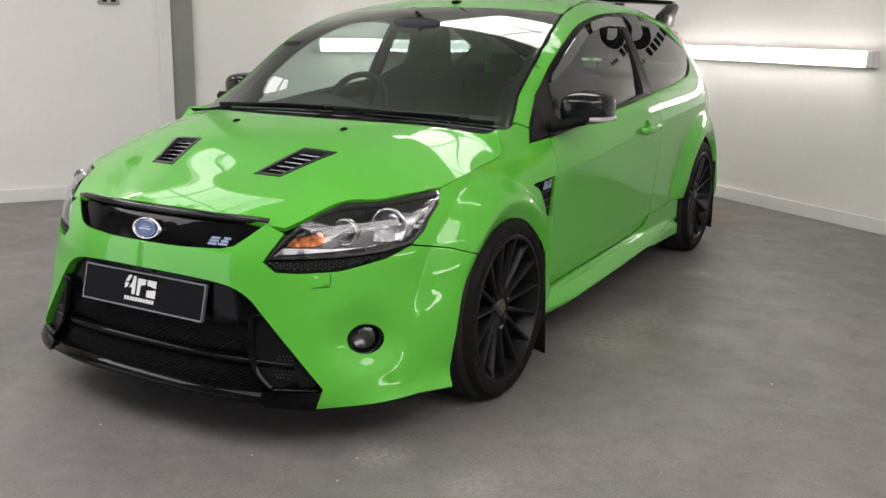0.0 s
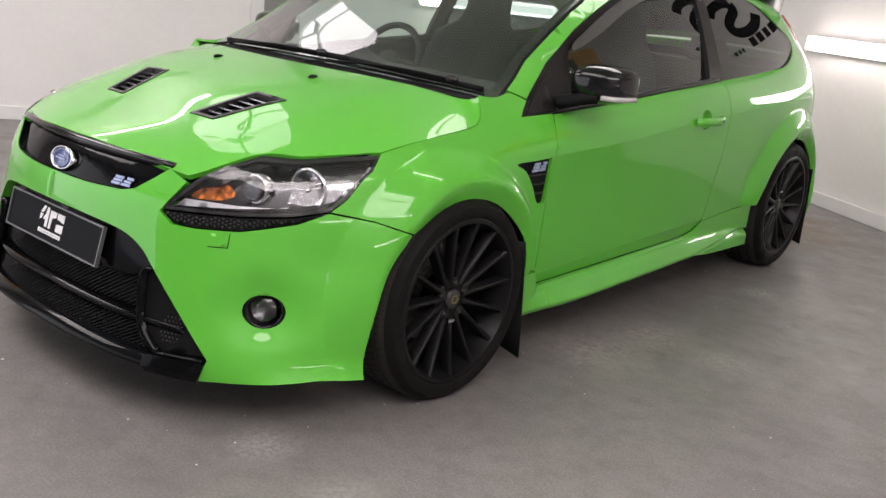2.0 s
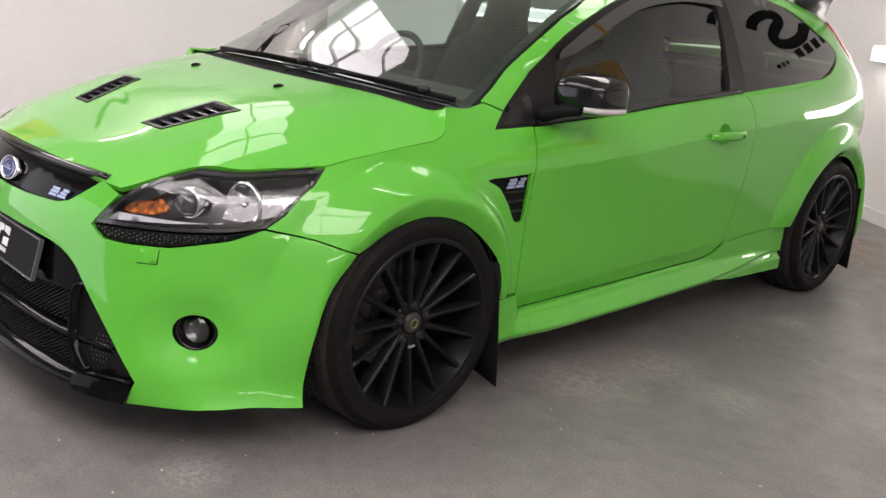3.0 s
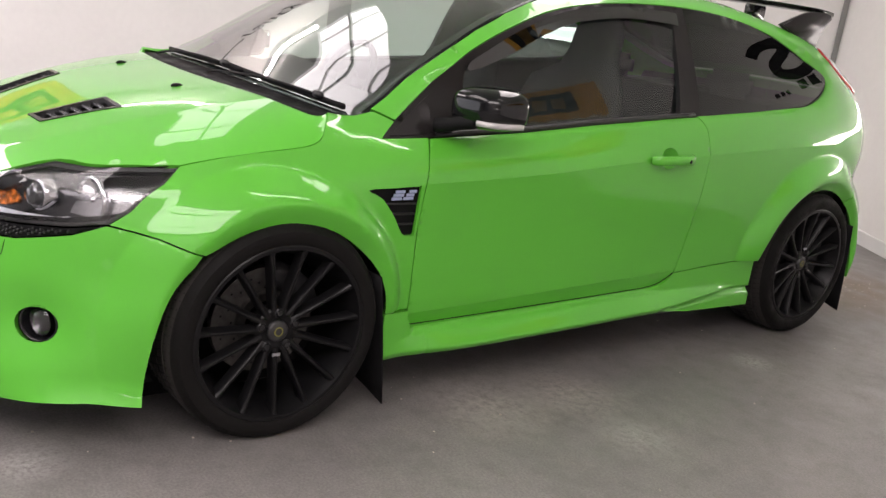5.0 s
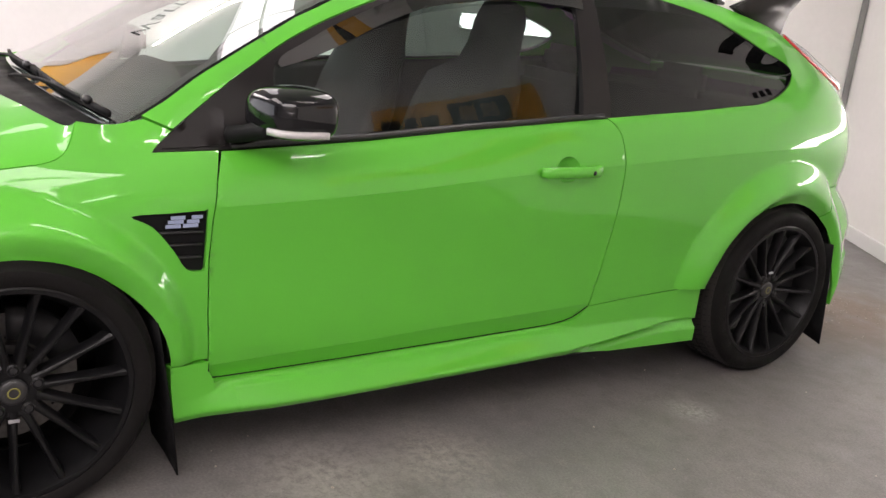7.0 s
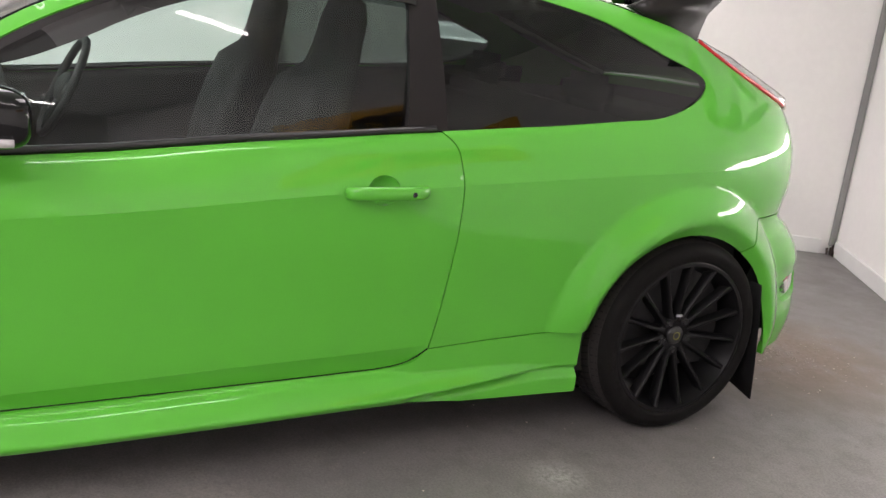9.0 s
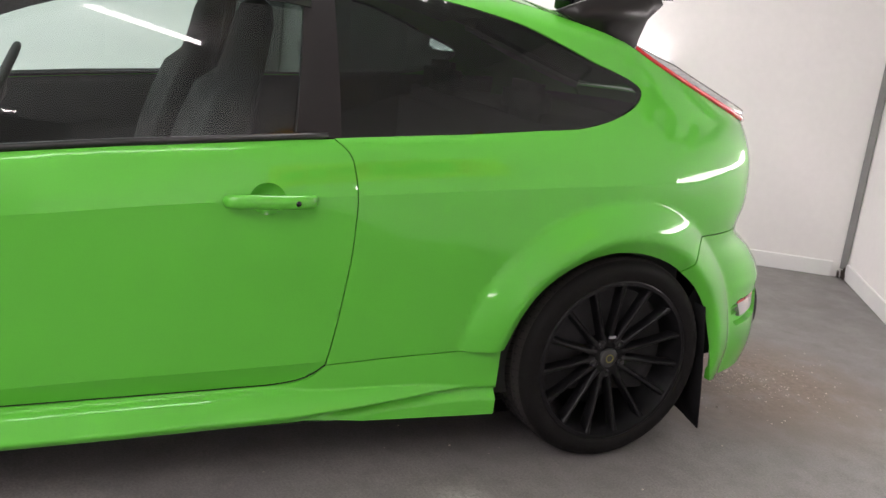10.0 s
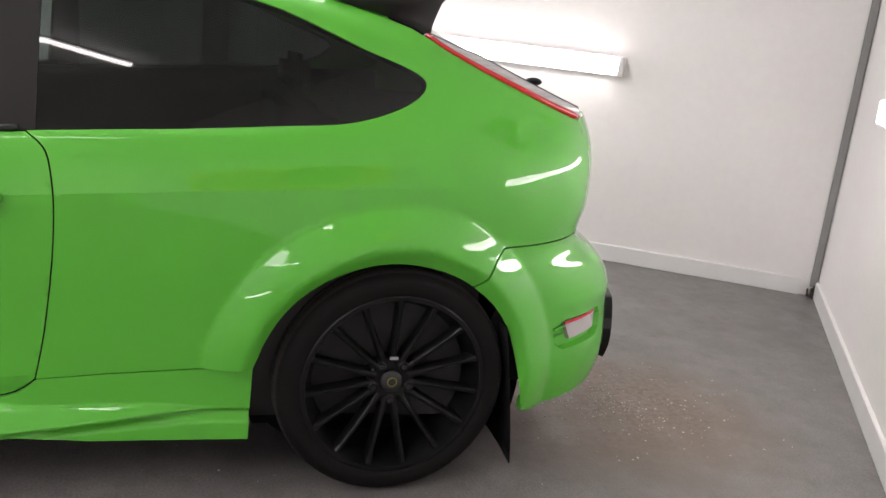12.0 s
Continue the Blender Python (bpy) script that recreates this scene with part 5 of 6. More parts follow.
part("intake_bar", nose_bar(0.288, -0.47, 0.47, -0.024, [(-0.040, -0.022), (0.002, -0.016), (0.010, 0.0), (0.008, 0.008), (-0.040, 0.010)], dz=-0.016), INTAKE_BLACK, car, "gloss black bar across the intake")
part("front_splitter", nose_bar(0.188, -0.52, 0.52, -0.014, [(-0.06, -0.024), (0.012, -0.024), (0.022, -0.016), (0.022, -0.006), (-0.004, 0.012), (-0.06, 0.022)], dz=-0.014), INTAKE_BLACK, car, "gloss black front splitter")


def nose_at(x, z, off):
    """The point of the nose at (x, z), on either side."""
    return around(math.copysign(by_x(abs(x), z)[0] + 1.3, x), z, off)


for s in (1, -1):
    def on_nose(pts):
        return [(by_x(x, z)[0] + 1.3, z) for x, z in pts]
    end = on_nose([(0.455, 0.190), (0.475, 0.198), (0.606, 0.200), (0.612, 0.190), (0.600, 0.152), (0.470, 0.156), (0.458, 0.166)])
    part("splitter_end", patch(end, lambda a, z: around(s * a, z, 0.004 + 0.012 * step(0.20, 0.165, z)), 0.02, flange=0.035), INTAKE_BLACK, car, "gloss black splitter end piece")
    # side duct: a dark pocket panel with round mesh behind an upright blade
    cheek = on_nose([(0.402, 0.404), (0.432, 0.418), (0.496, 0.350), (0.556, 0.278), (0.604, 0.212), (0.484, 0.206), (0.451, 0.236), (0.422, 0.270), (0.410, 0.333)])
    duct = part("duct_panel", patch(cheek, lambda a, z: around(s * a, z, -0.022), 0.02, flange=0.02), MATT_BLACK, car, "black duct panel with round mesh")
    path = [nose_at(s * x, z, -0.010) for x, z in curve2([(0.432, 0.421), (0.404, 0.409), (0.407, 0.333), (0.420, 0.272), (0.450, 0.234), (0.484, 0.204)], 4)]
    part("duct_blade", sweep(path, [(-0.0035, -0.040), (0.0035, -0.040), (0.0035, 0.012), (-0.0035, 0.012)], up=(0, -1, 0)), INTAKE_BLACK, car, "black air duct blade")
    bm = bmesh.new()
    for i in range(-3, 4):
        for j in range(-3, 4):
            if math.hypot(i + 0.5 * (j % 2), j) < 3.4:
                p = nose_at(s * (0.505 + 0.0105 * (i + 0.5 * (j % 2))), 0.268 + 0.0105 * j, -0.021)
                ball(bm, p, 0.0038, 0.003, 0.0038, 6)
    part("duct_mesh", bm, SATIN_BLACK, duct)
    path = [nose_at(s * x, 0.203, -0.004) for x in (0.480, 0.515, 0.55, 0.585, 0.606)]
    part("duct_sill", sweep(path, [(-0.03 * s, -0.003), (0.006 * s, -0.003), (0.006 * s, 0.003), (-0.03 * s, 0.003)]), INTAKE_BLACK, car, "black duct sill")
upper = [(by_x(x, z)[0] + 1.3, z) for x, z in [(0.13, 0.521), (0.25, 0.513), (0.33, 0.499), (0.385, 0.475), (0.428, 0.430), (0.402, 0.405), (0.400, 0.388), (0.2, 0.384)]]
part("intake_panel", patch([(0.0, 0.523)] + upper + [(0.0, 0.384)] + [(-a, z) for a, z in upper[::-1]], lambda a, z: around(a, z, -0.026), 0.03, flange=0.01), INTAKE_BLACK, car, "smooth black panel behind the number plate")


def mesh_bars(z0, z1, a_max, pitch, off):
    """A diamond mesh between two heights: two sets of slanted thin bars."""
    bm = bmesh.new()
    h = z1 - z0
    r = 0.0021
    lean = h * 1.5
    a = -a_max - lean
    while a < a_max + lean:
        for way in (1, -1):
            pts = []
            for k in range(7):
                t = k / 6
                aa = a + (lean * t if way > 0 else lean * (1 - t))
                if abs(aa) < a_max * (1.0 - 0.0 * t):
                    pts.append(around(aa, z0 + h * t, off))
            if len(pts) < 2:
                continue
            prev = None
            for p in pts:
                ring = [bm.verts.new(p + Vector(d)) for d in ((r, 0, 0), (0, -r, r), (-r, 0, 0), (0, r, -r))]
                if prev:
                    for j in range(4):
                        bm.faces.new((prev[j], prev[(j + 1) % 4], ring[(j + 1) % 4], ring[j]))
                prev = ring
        a += pitch
    return bm


part("grille_mesh", mesh_bars(0.300, 0.388, 0.43, 0.0165, -0.040), MESH_BLACK, car, "black diamond wire mesh")
part("grille_mesh", mesh_bars(0.190, 0.270, 0.455, 0.0165, -0.036), MESH_BLACK, car, "black diamond wire mesh")

# number plate panel
plate_m = Matrix.Translation(Vector((-0.006, -0.832, 0.441))) @ Matrix.Rotation(radians(-14), 4, "X")


def on_plate(name, x0, x1, z0, z1, y0, y1, mat, label="", bevel=0.0, par=None):
    bm = bmesh.new()
    box(bm, x0, x1, y0, y1, z0, z1, bevel)
    o = part(name, bm, mat, par or car, label, smooth=False)
    o.matrix_local = plate_m
    return o


plate = on_plate("number_plate", -0.258, 0.258, -0.0565, 0.0565, 0.0, 0.008, PLATE_BLACK, "black show plate with white shapes and a silver rim", 0.002)
plate.matrix_local = plate_m
for nm, x0, x1, z0, z1 in (("rim", -0.2600, 0.2600, 0.0530, 0.0580), ("rim", -0.2600, 0.2600, -0.0580, -0.0530), ("rim", -0.2600, -0.2555, -0.0528, 0.0528), ("rim", 0.2555, 0.2600, -0.0528, 0.0528)):
    bm = bmesh.new()
    box(bm, x0, x1, -0.0035, 0.008, z0, z1)
    part(nm, bm, material("plate_rim_grey", (0.16, 0.16, 0.165), 0.3, 0.5) if "plate_rim_grey" not in bpy.data.materials else bpy.data.materials["plate_rim_grey"], plate, smooth=False)


def plate_shape(pts, nm="white_shape"):
    bm = bmesh.new()
    a = [bm.verts.new((x + 0.014, -0.0008, z)) for x, z in pts]
    b = [bm.verts.new((x + 0.014, 0.002, z)) for x, z in pts]
    bm.faces.new(a)
    n = len(pts)
    for i in range(n):
        bm.faces.new((a[i], a[(i + 1) % n], b[(i + 1) % n], b[i]))
    bmesh.ops.recalc_face_normals(bm, faces=bm.faces[:])
    part(nm, bm, WHITE_PRINT, plate, smooth=False)


plate_shape([(-0.092, 0.022), (-0.078, 0.043), (-0.064, 0.043), (-0.078, 0.022)])
plate_shape([(-0.092, 0.000), (-0.092, 0.018), (-0.076, 0.018), (-0.082, 0.004)])
plate_shape([(-0.058, 0.042), (-0.046, 0.042), (-0.046, -0.016), (-0.060, -0.016), (-0.060, 0.004), (-0.074, 0.004), (-0.062, 0.020)])
plate_shape([(-0.038, 0.037), (-0.002, 0.037), (-0.004, 0.020), (-0.024, 0.016), (-0.026, -0.017), (-0.038, -0.017)])
plate_shape([(0.004, 0.037), (0.042, 0.037), (0.042, 0.014), (0.004, 0.020)])
plate_shape([(0.004, 0.004), (0.042, 0.008), (0.042, -0.017), (0.004, -0.017)])
for i in range(11):
    x = -0.088 + 0.0118 * i
    plate_shape([(x, -0.036), (x + 0.0085, -0.036), (x + 0.0085, -0.024), (x, -0.024)], "white_bar")

# rear bumper and tail
rear_line = qy([(3.047, 0.237)]) + qy([p for p in ARCH_R if p[0] > 2.862 and p[1] < 0.605][::-1][1:]) + qy([(2.8565, 0.6105), (2.907, 0.665), (2.952, 0.712)]) + \
    [(3.08, 0.712), (3.25, 0.714), (3.4, 0.714), (3.598, 0.714), (3.598, 0.30), (3.2, 0.275), (3.08, 0.262)] + qy([(3.358, 0.247), (3.24, 0.233), (3.15, 0.226), (3.09, 0.228)])


POCKET = qy([(3.148, 0.464), (3.20, 0.485), (3.35, 0.495), (3.368, 0.470), (3.365, 0.425), (3.345, 0.405), (3.193, 0.394), (3.16, 0.415)])


POCKET_FLOOR = shrink(POCKET, 0.007)


def rear_skin(q, z):
    off = 0.004 * math.exp(-((z - 0.530) / 0.022) ** 2) * step(0.02, 0.10, q - POCKET[0][0] + 0.06)
    if inside((q, z), POCKET):
        off -= 0.022 * min(1.0, rim_distance((q, z), POCKET) / 0.007)
    return skin(q, z, off)


REFLECTOR = qy([(3.200, 0.476), (3.345, 0.488), (3.342, 0.432), (3.228, 0.420)])
both("rear_bumper", PAINT, panel(rear_line, 0.001), rear_skin, "green rear bumper", gap=0.0085, flange=0.02, folds=[POCKET + POCKET[:1], POCKET_FLOOR + POCKET_FLOOR[:1]])
for s in (1, -1):
    m = s < 0
    ref = part("rear_reflector", patch(REFLECTOR, lambda q, z: skin(q, z, -0.008), 0.03, flange=0.018, mirror=m), CLEAR_LENS, car, "clear and red reflector let into the rear bumper")
    part("red_edge", patch([REFLECTOR[0], REFLECTOR[1], (REFLECTOR[1][0] + 0.002, REFLECTOR[1][1] - 0.008), (REFLECTOR[0][0] + 0.002, REFLECTOR[0][1] - 0.008)], lambda q, z: skin(q, z, -0.006), 0.03, flange=0.004, mirror=m), RED_LENS, ref)
    for dz in (0.0, 0.024):
        fin = qy([(3.166, 0.432 + dz), (3.206, 0.440 + dz), (3.206, 0.434 + dz), (3.166, 0.426 + dz)])
        part("pocket_fin", patch(fin, lambda q, z: skin(q, z, -0.010), 0.02, flange=0.014, mirror=m), PAINT, car, "green fin in the reflector pocket")
    part("diffuser", patch(curve2([(3.17, 0.275), (3.145, 0.34), (3.15, 0.42), (3.19, 0.465)], 4) + [(3.30, 0.475), (3.598, 0.475), (3.598, 0.265), (3.3, 0.262)], lambda q, z: skin(q, z, 0.026), 0.03, flange=0.045, mirror=m), GLOSS_BLACK, car, "gloss black rear diffuser")
    line = [Vector((s * p.x, p.y, p.z)) for p in (rail(v) for v in np.linspace(2.700, 3.228, 26))]
    bm = bmesh.new()
    rings = []
    for i, p in enumerate(line):
        t = i / 25
        w = (0.30 + 0.70 * min(1, t / 0.25)) * min(1, (1 - t) / 0.10 + 0.15) ** 0.5
        reach, swell = Vector((-s * 0.048, 0.060, 0.014)) * w, Vector((s * 0.35, 0.55, 0.75)) * 0.014 * w
        ring = [p + Vector((0, 0.002, 0.001)) + reach * k / 6 + swell * math.sin(math.pi * k / 6) for k in range(7)] + [p + reach * 0.9 + Vector((-s * 0.02, -0.02, -0.03)), p + Vector((-s * 0.02, 0.0, -0.02))]
        rings.append([bm.verts.new(q) for q in ring])
    for a, b in zip(rings, rings[1:]):
        for k in range(9):
            bm.faces.new((a[k], a[(k + 1) % 9], b[(k + 1) % 9], b[k]))
    bm.faces.new(rings[0])
    bm.faces.new(rings[-1][::-1])
    bmesh.ops.recalc_face_normals(bm, faces=bm.faces[:])
    tl = part("tail_light", sharpen(bm, 60), LENS_GREY, car, "tall clear tail light with a red edge")
    bm = sweep([p + Vector((-s * 0.004, 0.009, 0.0015)) for p in line], lambda t: ring_section(0.0066 + 0.0050 * t))
    part("red_edge", bm, RED_LENS, tl)
    bm = sweep([p + Vector((-s * 0.029, 0.048, 0.0190)) * (0.30 + 0.70 * min(1, k / 6.25)) for k, p in enumerate(line[:-2])], ring_section(0.0028))
    part("dark_seam", bm, MATT_BLACK, tl)
    bm = bmesh.new()
    ball(bm, line[-1] + Vector((-s * 0.010, 0.004, -0.002)), 0.012, 0.016, 0.006, 10)
    part("end_tip", bm, MATT_BLACK, tl)
    part("tail_lining", patch([(2.75, 0.32), (2.75, 0.60), (2.92, 0.72), (2.92, 1.03), (3.598, 1.03), (3.598, 0.32)], lambda q, z: skin(q, z, -0.030), 0.05, flange=0, mirror=m), MATT_BLACK, car, "black inner tail panel")



def grid_top(v0, v1, nv, u0=-1.0, u1=1.0, nu=24, lift=0.0):
    bm = bmesh.new()
    rows = []
    for i in range(nv + 1):
        v = v0 + (v1 - v0) * i / nv
        row = []
        for j in range(nu + 1):
            p = top(u0 + (u1 - u0) * j / nu, v)
            row.append(bm.verts.new(p + Vector((0, 0, lift))))
        rows.append(row)
    for a, b in zip(rows, rows[1:]):
        for j in range(nu):
            bm.faces.new((a[j], a[j + 1], b[j + 1], b[j]))
    bmesh.ops.recalc_face_normals(bm, faces=bm.faces[:])
    bm.normal_update()
    if sum(f.normal.z for f in bm.faces) < 0:
        bmesh.ops.reverse_faces(bm, faces=bm.faces[:])
    return bm


V_TOP = 1.11
part("windscreen", grid_top(0.240, V_TOP, 18, -0.985, 0.985), SCREEN_GLASS, car, "raked clear windscreen with a black edge")


def band(name, pts_in, pts_out, mat, label):
    bm = bmesh.new()
    a = [bm.verts.new(p) for p in pts_in]
    b = [bm.verts.new(p) for p in pts_out]
    for i in range(len(a) - 1):
        bm.faces.new((a[i], a[i + 1], b[i + 1], b[i]))
    bmesh.ops.recalc_face_normals(bm, faces=bm.faces[:])
    bm.normal_update()
    if sum(f.normal.z for f in bm.faces) < 0:
        bmesh.ops.reverse_faces(bm, faces=bm.faces[:])
    bmesh.ops.solidify(bm, geom=bm.faces[:], thickness=0.004)
    return part(name, bm, mat, car, label)


vs_ = [0.240 + (V_TOP - 0.240) * i / 24 for i in range(25)]
down = Vector((0, 0, -0.003))
for s in (1, -1):
    band("windscreen_border", [top(s * 0.935, v) + down for v in vs_], [top(s * 0.997, v) + down for v in vs_], GLOSS_BLACK, "black windscreen border")
band("windscreen_border", [top(u, V_TOP) + down for u in np.linspace(-0.99, 0.99, 25)], [top(u, V_TOP - 0.04) + down for u in np.linspace(-0.99, 0.99, 25)], GLOSS_BLACK, "black windscreen border")
band("windscreen_border", [top(u, 0.240) + down for u in np.linspace(-0.99, 0.99, 25)], [top(u, 0.285) + down for u in np.linspace(-0.99, 0.99, 25)], GLOSS_BLACK, "black windscreen border")
part("roof", grid_top(V_TOP + 0.004, 2.60, 40), PAINT, car, "green roof")
part("tailgate", grid_top(2.604, 3.236, 18), GLOSS_BLACK, car, "black glazed tailgate")
tl_ = [by_y(3.235, 1.0645), (3.08, 1.0), (3.12, 0.86), (3.10, 0.78), (3.08, 0.715), (3.598, 0.715), (3.598, 1.075), (3.3, 1.072)]
both("tailgate_panel", PAINT, panel(tl_), skin, "green lower tailgate", gap=0.035)

# scuttle at the foot of the windscreen, wipers, aerial
cow = [Vector((x, y + 0.012, bonnet_z(x, y) - 0.018)) for x, y in [(-a, b) for a, b in rear_edge[::-1]] + rear_edge[1:]]
bm = bmesh.new()
lo = [bm.verts.new(p) for p in cow]
hi = []
for p in cow:
    u = p.x / cow[-1].x
    q = top(0.99 * u, 0.243)
    hi.append(bm.verts.new(q + Vector((0, 0, -0.006))))
for i in range(len(lo) - 1):
    bm.faces.new((lo[i], lo[i + 1], hi[i + 1], hi[i]))
bmesh.ops.recalc_face_normals(bm, faces=bm.faces[:])
bmesh.ops.solidify(bm, geom=bm.faces[:], thickness=0.01)
part("scuttle", bm, MATT_BLACK, car, "black plastic scuttle panel")

def on_screen(u, v, up):
    return top(u, v) + Vector((0, -0.6, 0.8)).normalized() * up


for us, vs2, lab in (((0.92, 0.62, 0.30, -0.02), (0.262, 0.262, 0.266, 0.272), "a"), ((0.16, -0.20, -0.52, -0.84), (0.268, 0.264, 0.260, 0.258), "b")):
    line = [on_screen(u, v, 0.014) for u, v in curve2(list(zip(us, vs2)), 5)]
    blade = part("wiper", sweep(line, [(-0.004, -0.010), (0.004, -0.010), (0.007, 0.0), (0.004, 0.007), (-0.006, 0.007)]), MATT_BLACK, car, "black windscreen wiper")
    arm = [on_screen(us[3] - 0.05, 0.215, 0.010), on_screen((us[2] + us[3]) / 2, 0.235, 0.022), on_screen(us[2] * 0.6 + us[1] * 0.4, 0.256, 0.026), on_screen((us[0] + us[1]) / 2, 0.262, 0.024)]
    part("wiper_arm", sweep([Vector(p) for p in curve2([tuple(a) for a in arm], 4)], [(-0.005, -0.004), (0.005, -0.004), (0.004, 0.004), (-0.004, 0.004)]), MATT_BLACK, blade)
    p = on_screen((us[0] + us[1]) / 2, 0.262, 0.024)
    bm = bmesh.new()
    box(bm, p.x - 0.022, p.x + 0.022, p.y - 0.010, p.y + 0.010, p.z - 0.008, p.z + 0.012, 0.004)
    part("wiper_joint", bm, SATIN_BLACK, blade)
bm = bmesh.new()
p = top(0.0, 1.22)
box(bm, -0.014, 0.014, -0.03, 0.03, -0.004, 0.012, 0.004)
for v in bm.verts:
    v.co += p
aer = part("roof_aerial", bm, MATT_BLACK, car, "short black roof aerial")
part("rod", sweep([p + Vector((0, 0, 0.01)), p + Vector((0, 0.04, 0.06)), p + Vector((0, 0.10, 0.13))], lambda t: ring_section(0.006 - 0.003 * t, 6)), MATT_BLACK, aer)

# door mirrors
for s in (1, -1):
    far_x, far_y = (0.045, 0.05) if s < 0 else (0.0, 0.0)
    bm = bmesh.new()
    ball(bm, (0, 0, 0), 1, 1, 1, 28)
    for v in bm.verts:
        x, y, z = v.co
        k = lambda t, n: math.copysign(abs(t) ** n, t)
        x, y, z = k(x, 0.62), k(y, 0.50), k(z, 0.60)
        z *= 1 - 0.16 * max(0, -y) - 0.10 * max(0, x)
        v.co = Vector((s * (0.905 + 0.092 * x) + far_x, far_y + 0.612 + 0.086 * y + 0.02 * (x - 0.2), 0.974 + 0.066 * z + 0.004 * x))
    mir = part("door_mirror", bm, GLOSS_BLACK, car, "gloss black door mirror with an indicator strip")
    bm = sweep([Vector((s * x + far_x, y + far_y, 0.936)) for x, y in curve2([(0.938, 0.537), (0.968, 0.549), (0.987, 0.572), (0.997, 0.61), (0.996, 0.665)], 5)], [(-0.012 * s, -0.008), (0.005 * s, -0.008), (0.007 * s, 0.0), (0.005 * s, 0.008), (-0.012 * s, 0.009)])
    part("indicator", bm, LENS_GREY, mir, "clear mirror indicator")
    bm = sweep([Vector((s * p[0], p[1], p[2])) for p in curve2([(0.790, 0.515, 0.903), (0.825, 0.530, 0.910), (0.86, 0.55, 0.924), (0.90, 0.575, 0.935)], 4)], lambda t: [(a * (1 + 0.3 * t), b) for a, b in ((-0.034, -0.020), (0.034, -0.020), (0.040, 0.0), (0.030, 0.020), (-0.030, 0.020), (-0.040, 0.0))])
    part("arm", bm, MATT_BLACK, mir)
    bm = bmesh.new()
    box(bm, 0.838, 0.962, 0.688, 0.694, 0.948, 1.022, 0.003)
    for v in bm.verts:
        v.co.x = v.co.x * s + far_x
        v.co.y += far_y
    bmesh.ops.recalc_face_normals(bm, faces=bm.faces[:])
    part("mirror_glass", bm, CHROME, mir)

# door handles
for s in (1, -1):
    line = [skin(y, z, o) for y, z, o in curve2([(1.440, 0.808, 0.004), (1.455, 0.809, 0.024), (1.50, 0.811, 0.034), (1.56, 0.813, 0.036), (1.620, 0.8155, 0.034), (1.654, 0.8165, 0.022), (1.664, 0.817, 0.004)], 4)]
    bm = sweep([Vector((s * p.x, p.y, p.z)) for p in line], lambda t: [(0.009 * math.cos(k * math.pi / 5) * s, 0.0185 * (1 - 0.2 * abs(2 * t - 1) ** 3) * math.sin(k * math.pi / 5)) for k in range(10)])
    part("handle", bm, PAINT, doors[0 if s > 0 else 1], "green door handle")
    bm = loop_tube(skin(1.612, 0.8145, 0.0425) * 1, (1, 0, 0.1), [(0.0, 0.003), (0.006, 0.003), (0.0075, 0.0), (0.0075, -0.004)], 14)
    for v in bm.verts:
        v.co.x *= s
    bmesh.ops.recalc_face_normals(bm, faces=bm.faces[:])
    part("keyhole", bm, GLOSS_BLACK, doors[0 if s > 0 else 1], "black keyhole")
    part("handle_cup", patch(CUP, lambda q, z: skin(q, z, -0.030 * max(0.0, 1 - ((q - 1.545) / 0.0465) ** 2 - ((z - 0.815) / 0.0405) ** 2) ** 0.7 - 0.0005), 0.012, flange=0.0, mirror=s < 0), PAINT, doors[0 if s > 0 else 1], "hollow behind the handle")

# roof spoiler on end fins
for s in (1, -1):
    bm = bmesh.new()
    base = [(2.43, 1.350), (2.51, 1.386), (2.59, 1.416), (2.66, 1.427), (2.735, 1.430), (2.785, 1.424), (2.800, 1.406), (2.775, 1.380), (2.752, 1.355), (2.735, 1.300), (2.728, 1.250), (2.64, 1.275), (2.53, 1.315)]
    lo = [bm.verts.new((s * (0.575 + 0.03 * (z - 1.25) / 0.18), y, z)) for y, z in base]
    hi = [bm.verts.new((s * (0.612 + 0.012 * (z - 1.25) / 0.18), y, z)) for y, z in base]
    bm.faces.new(lo)
    bm.faces.new(hi)
    for i in range(len(base)):
        j = (i + 1) % len(base)
        bm.faces.new((lo[i], lo[j], hi[j], hi[i]))
    bmesh.ops.recalc_face_normals(bm, faces=bm.faces[:])
    bmesh.ops.bevel(bm, geom=bm.edges[:], offset=0.003, segments=2, affect="EDGES")
    part("spoiler_fin", bm, SPOILER_BLACK, car, "satin black spoiler end fin")
bm = sweep([Vector((x, 2.76 + 0.03 * (x / 0.6) ** 2 - 0.02, 1.432 + 0.018 * (1 - (x / 0.6) ** 2))) for x in np.linspace(-0.60, 0.60, 21)], [(-0.085, -0.010), (0.0, -0.014), (0.085, 0.004), (0.09, 0.012), (0.0, 0.010), (-0.080, 0.004)])
part("spoiler_blade", bm, GLOSS_BLACK, car, "gloss black roof spoiler blade")
for x in (-0.3, 0.3):
    bm = bmesh.new()
    box(bm, x - 0.012, x + 0.012, 2.60, 2.74, 1.36, 1.43, 0.004)
    part("spoiler_stay", bm, GLOSS_BLACK, car, "gloss black spoiler stay")

bm = bmesh.new()
ball(bm, (0.0, 3.318, 1.119), 0.03, 0.03, 0.014, 12)
part("rear_wiper", bm, MATT_BLACK, car, "black rear wiper knuckle")

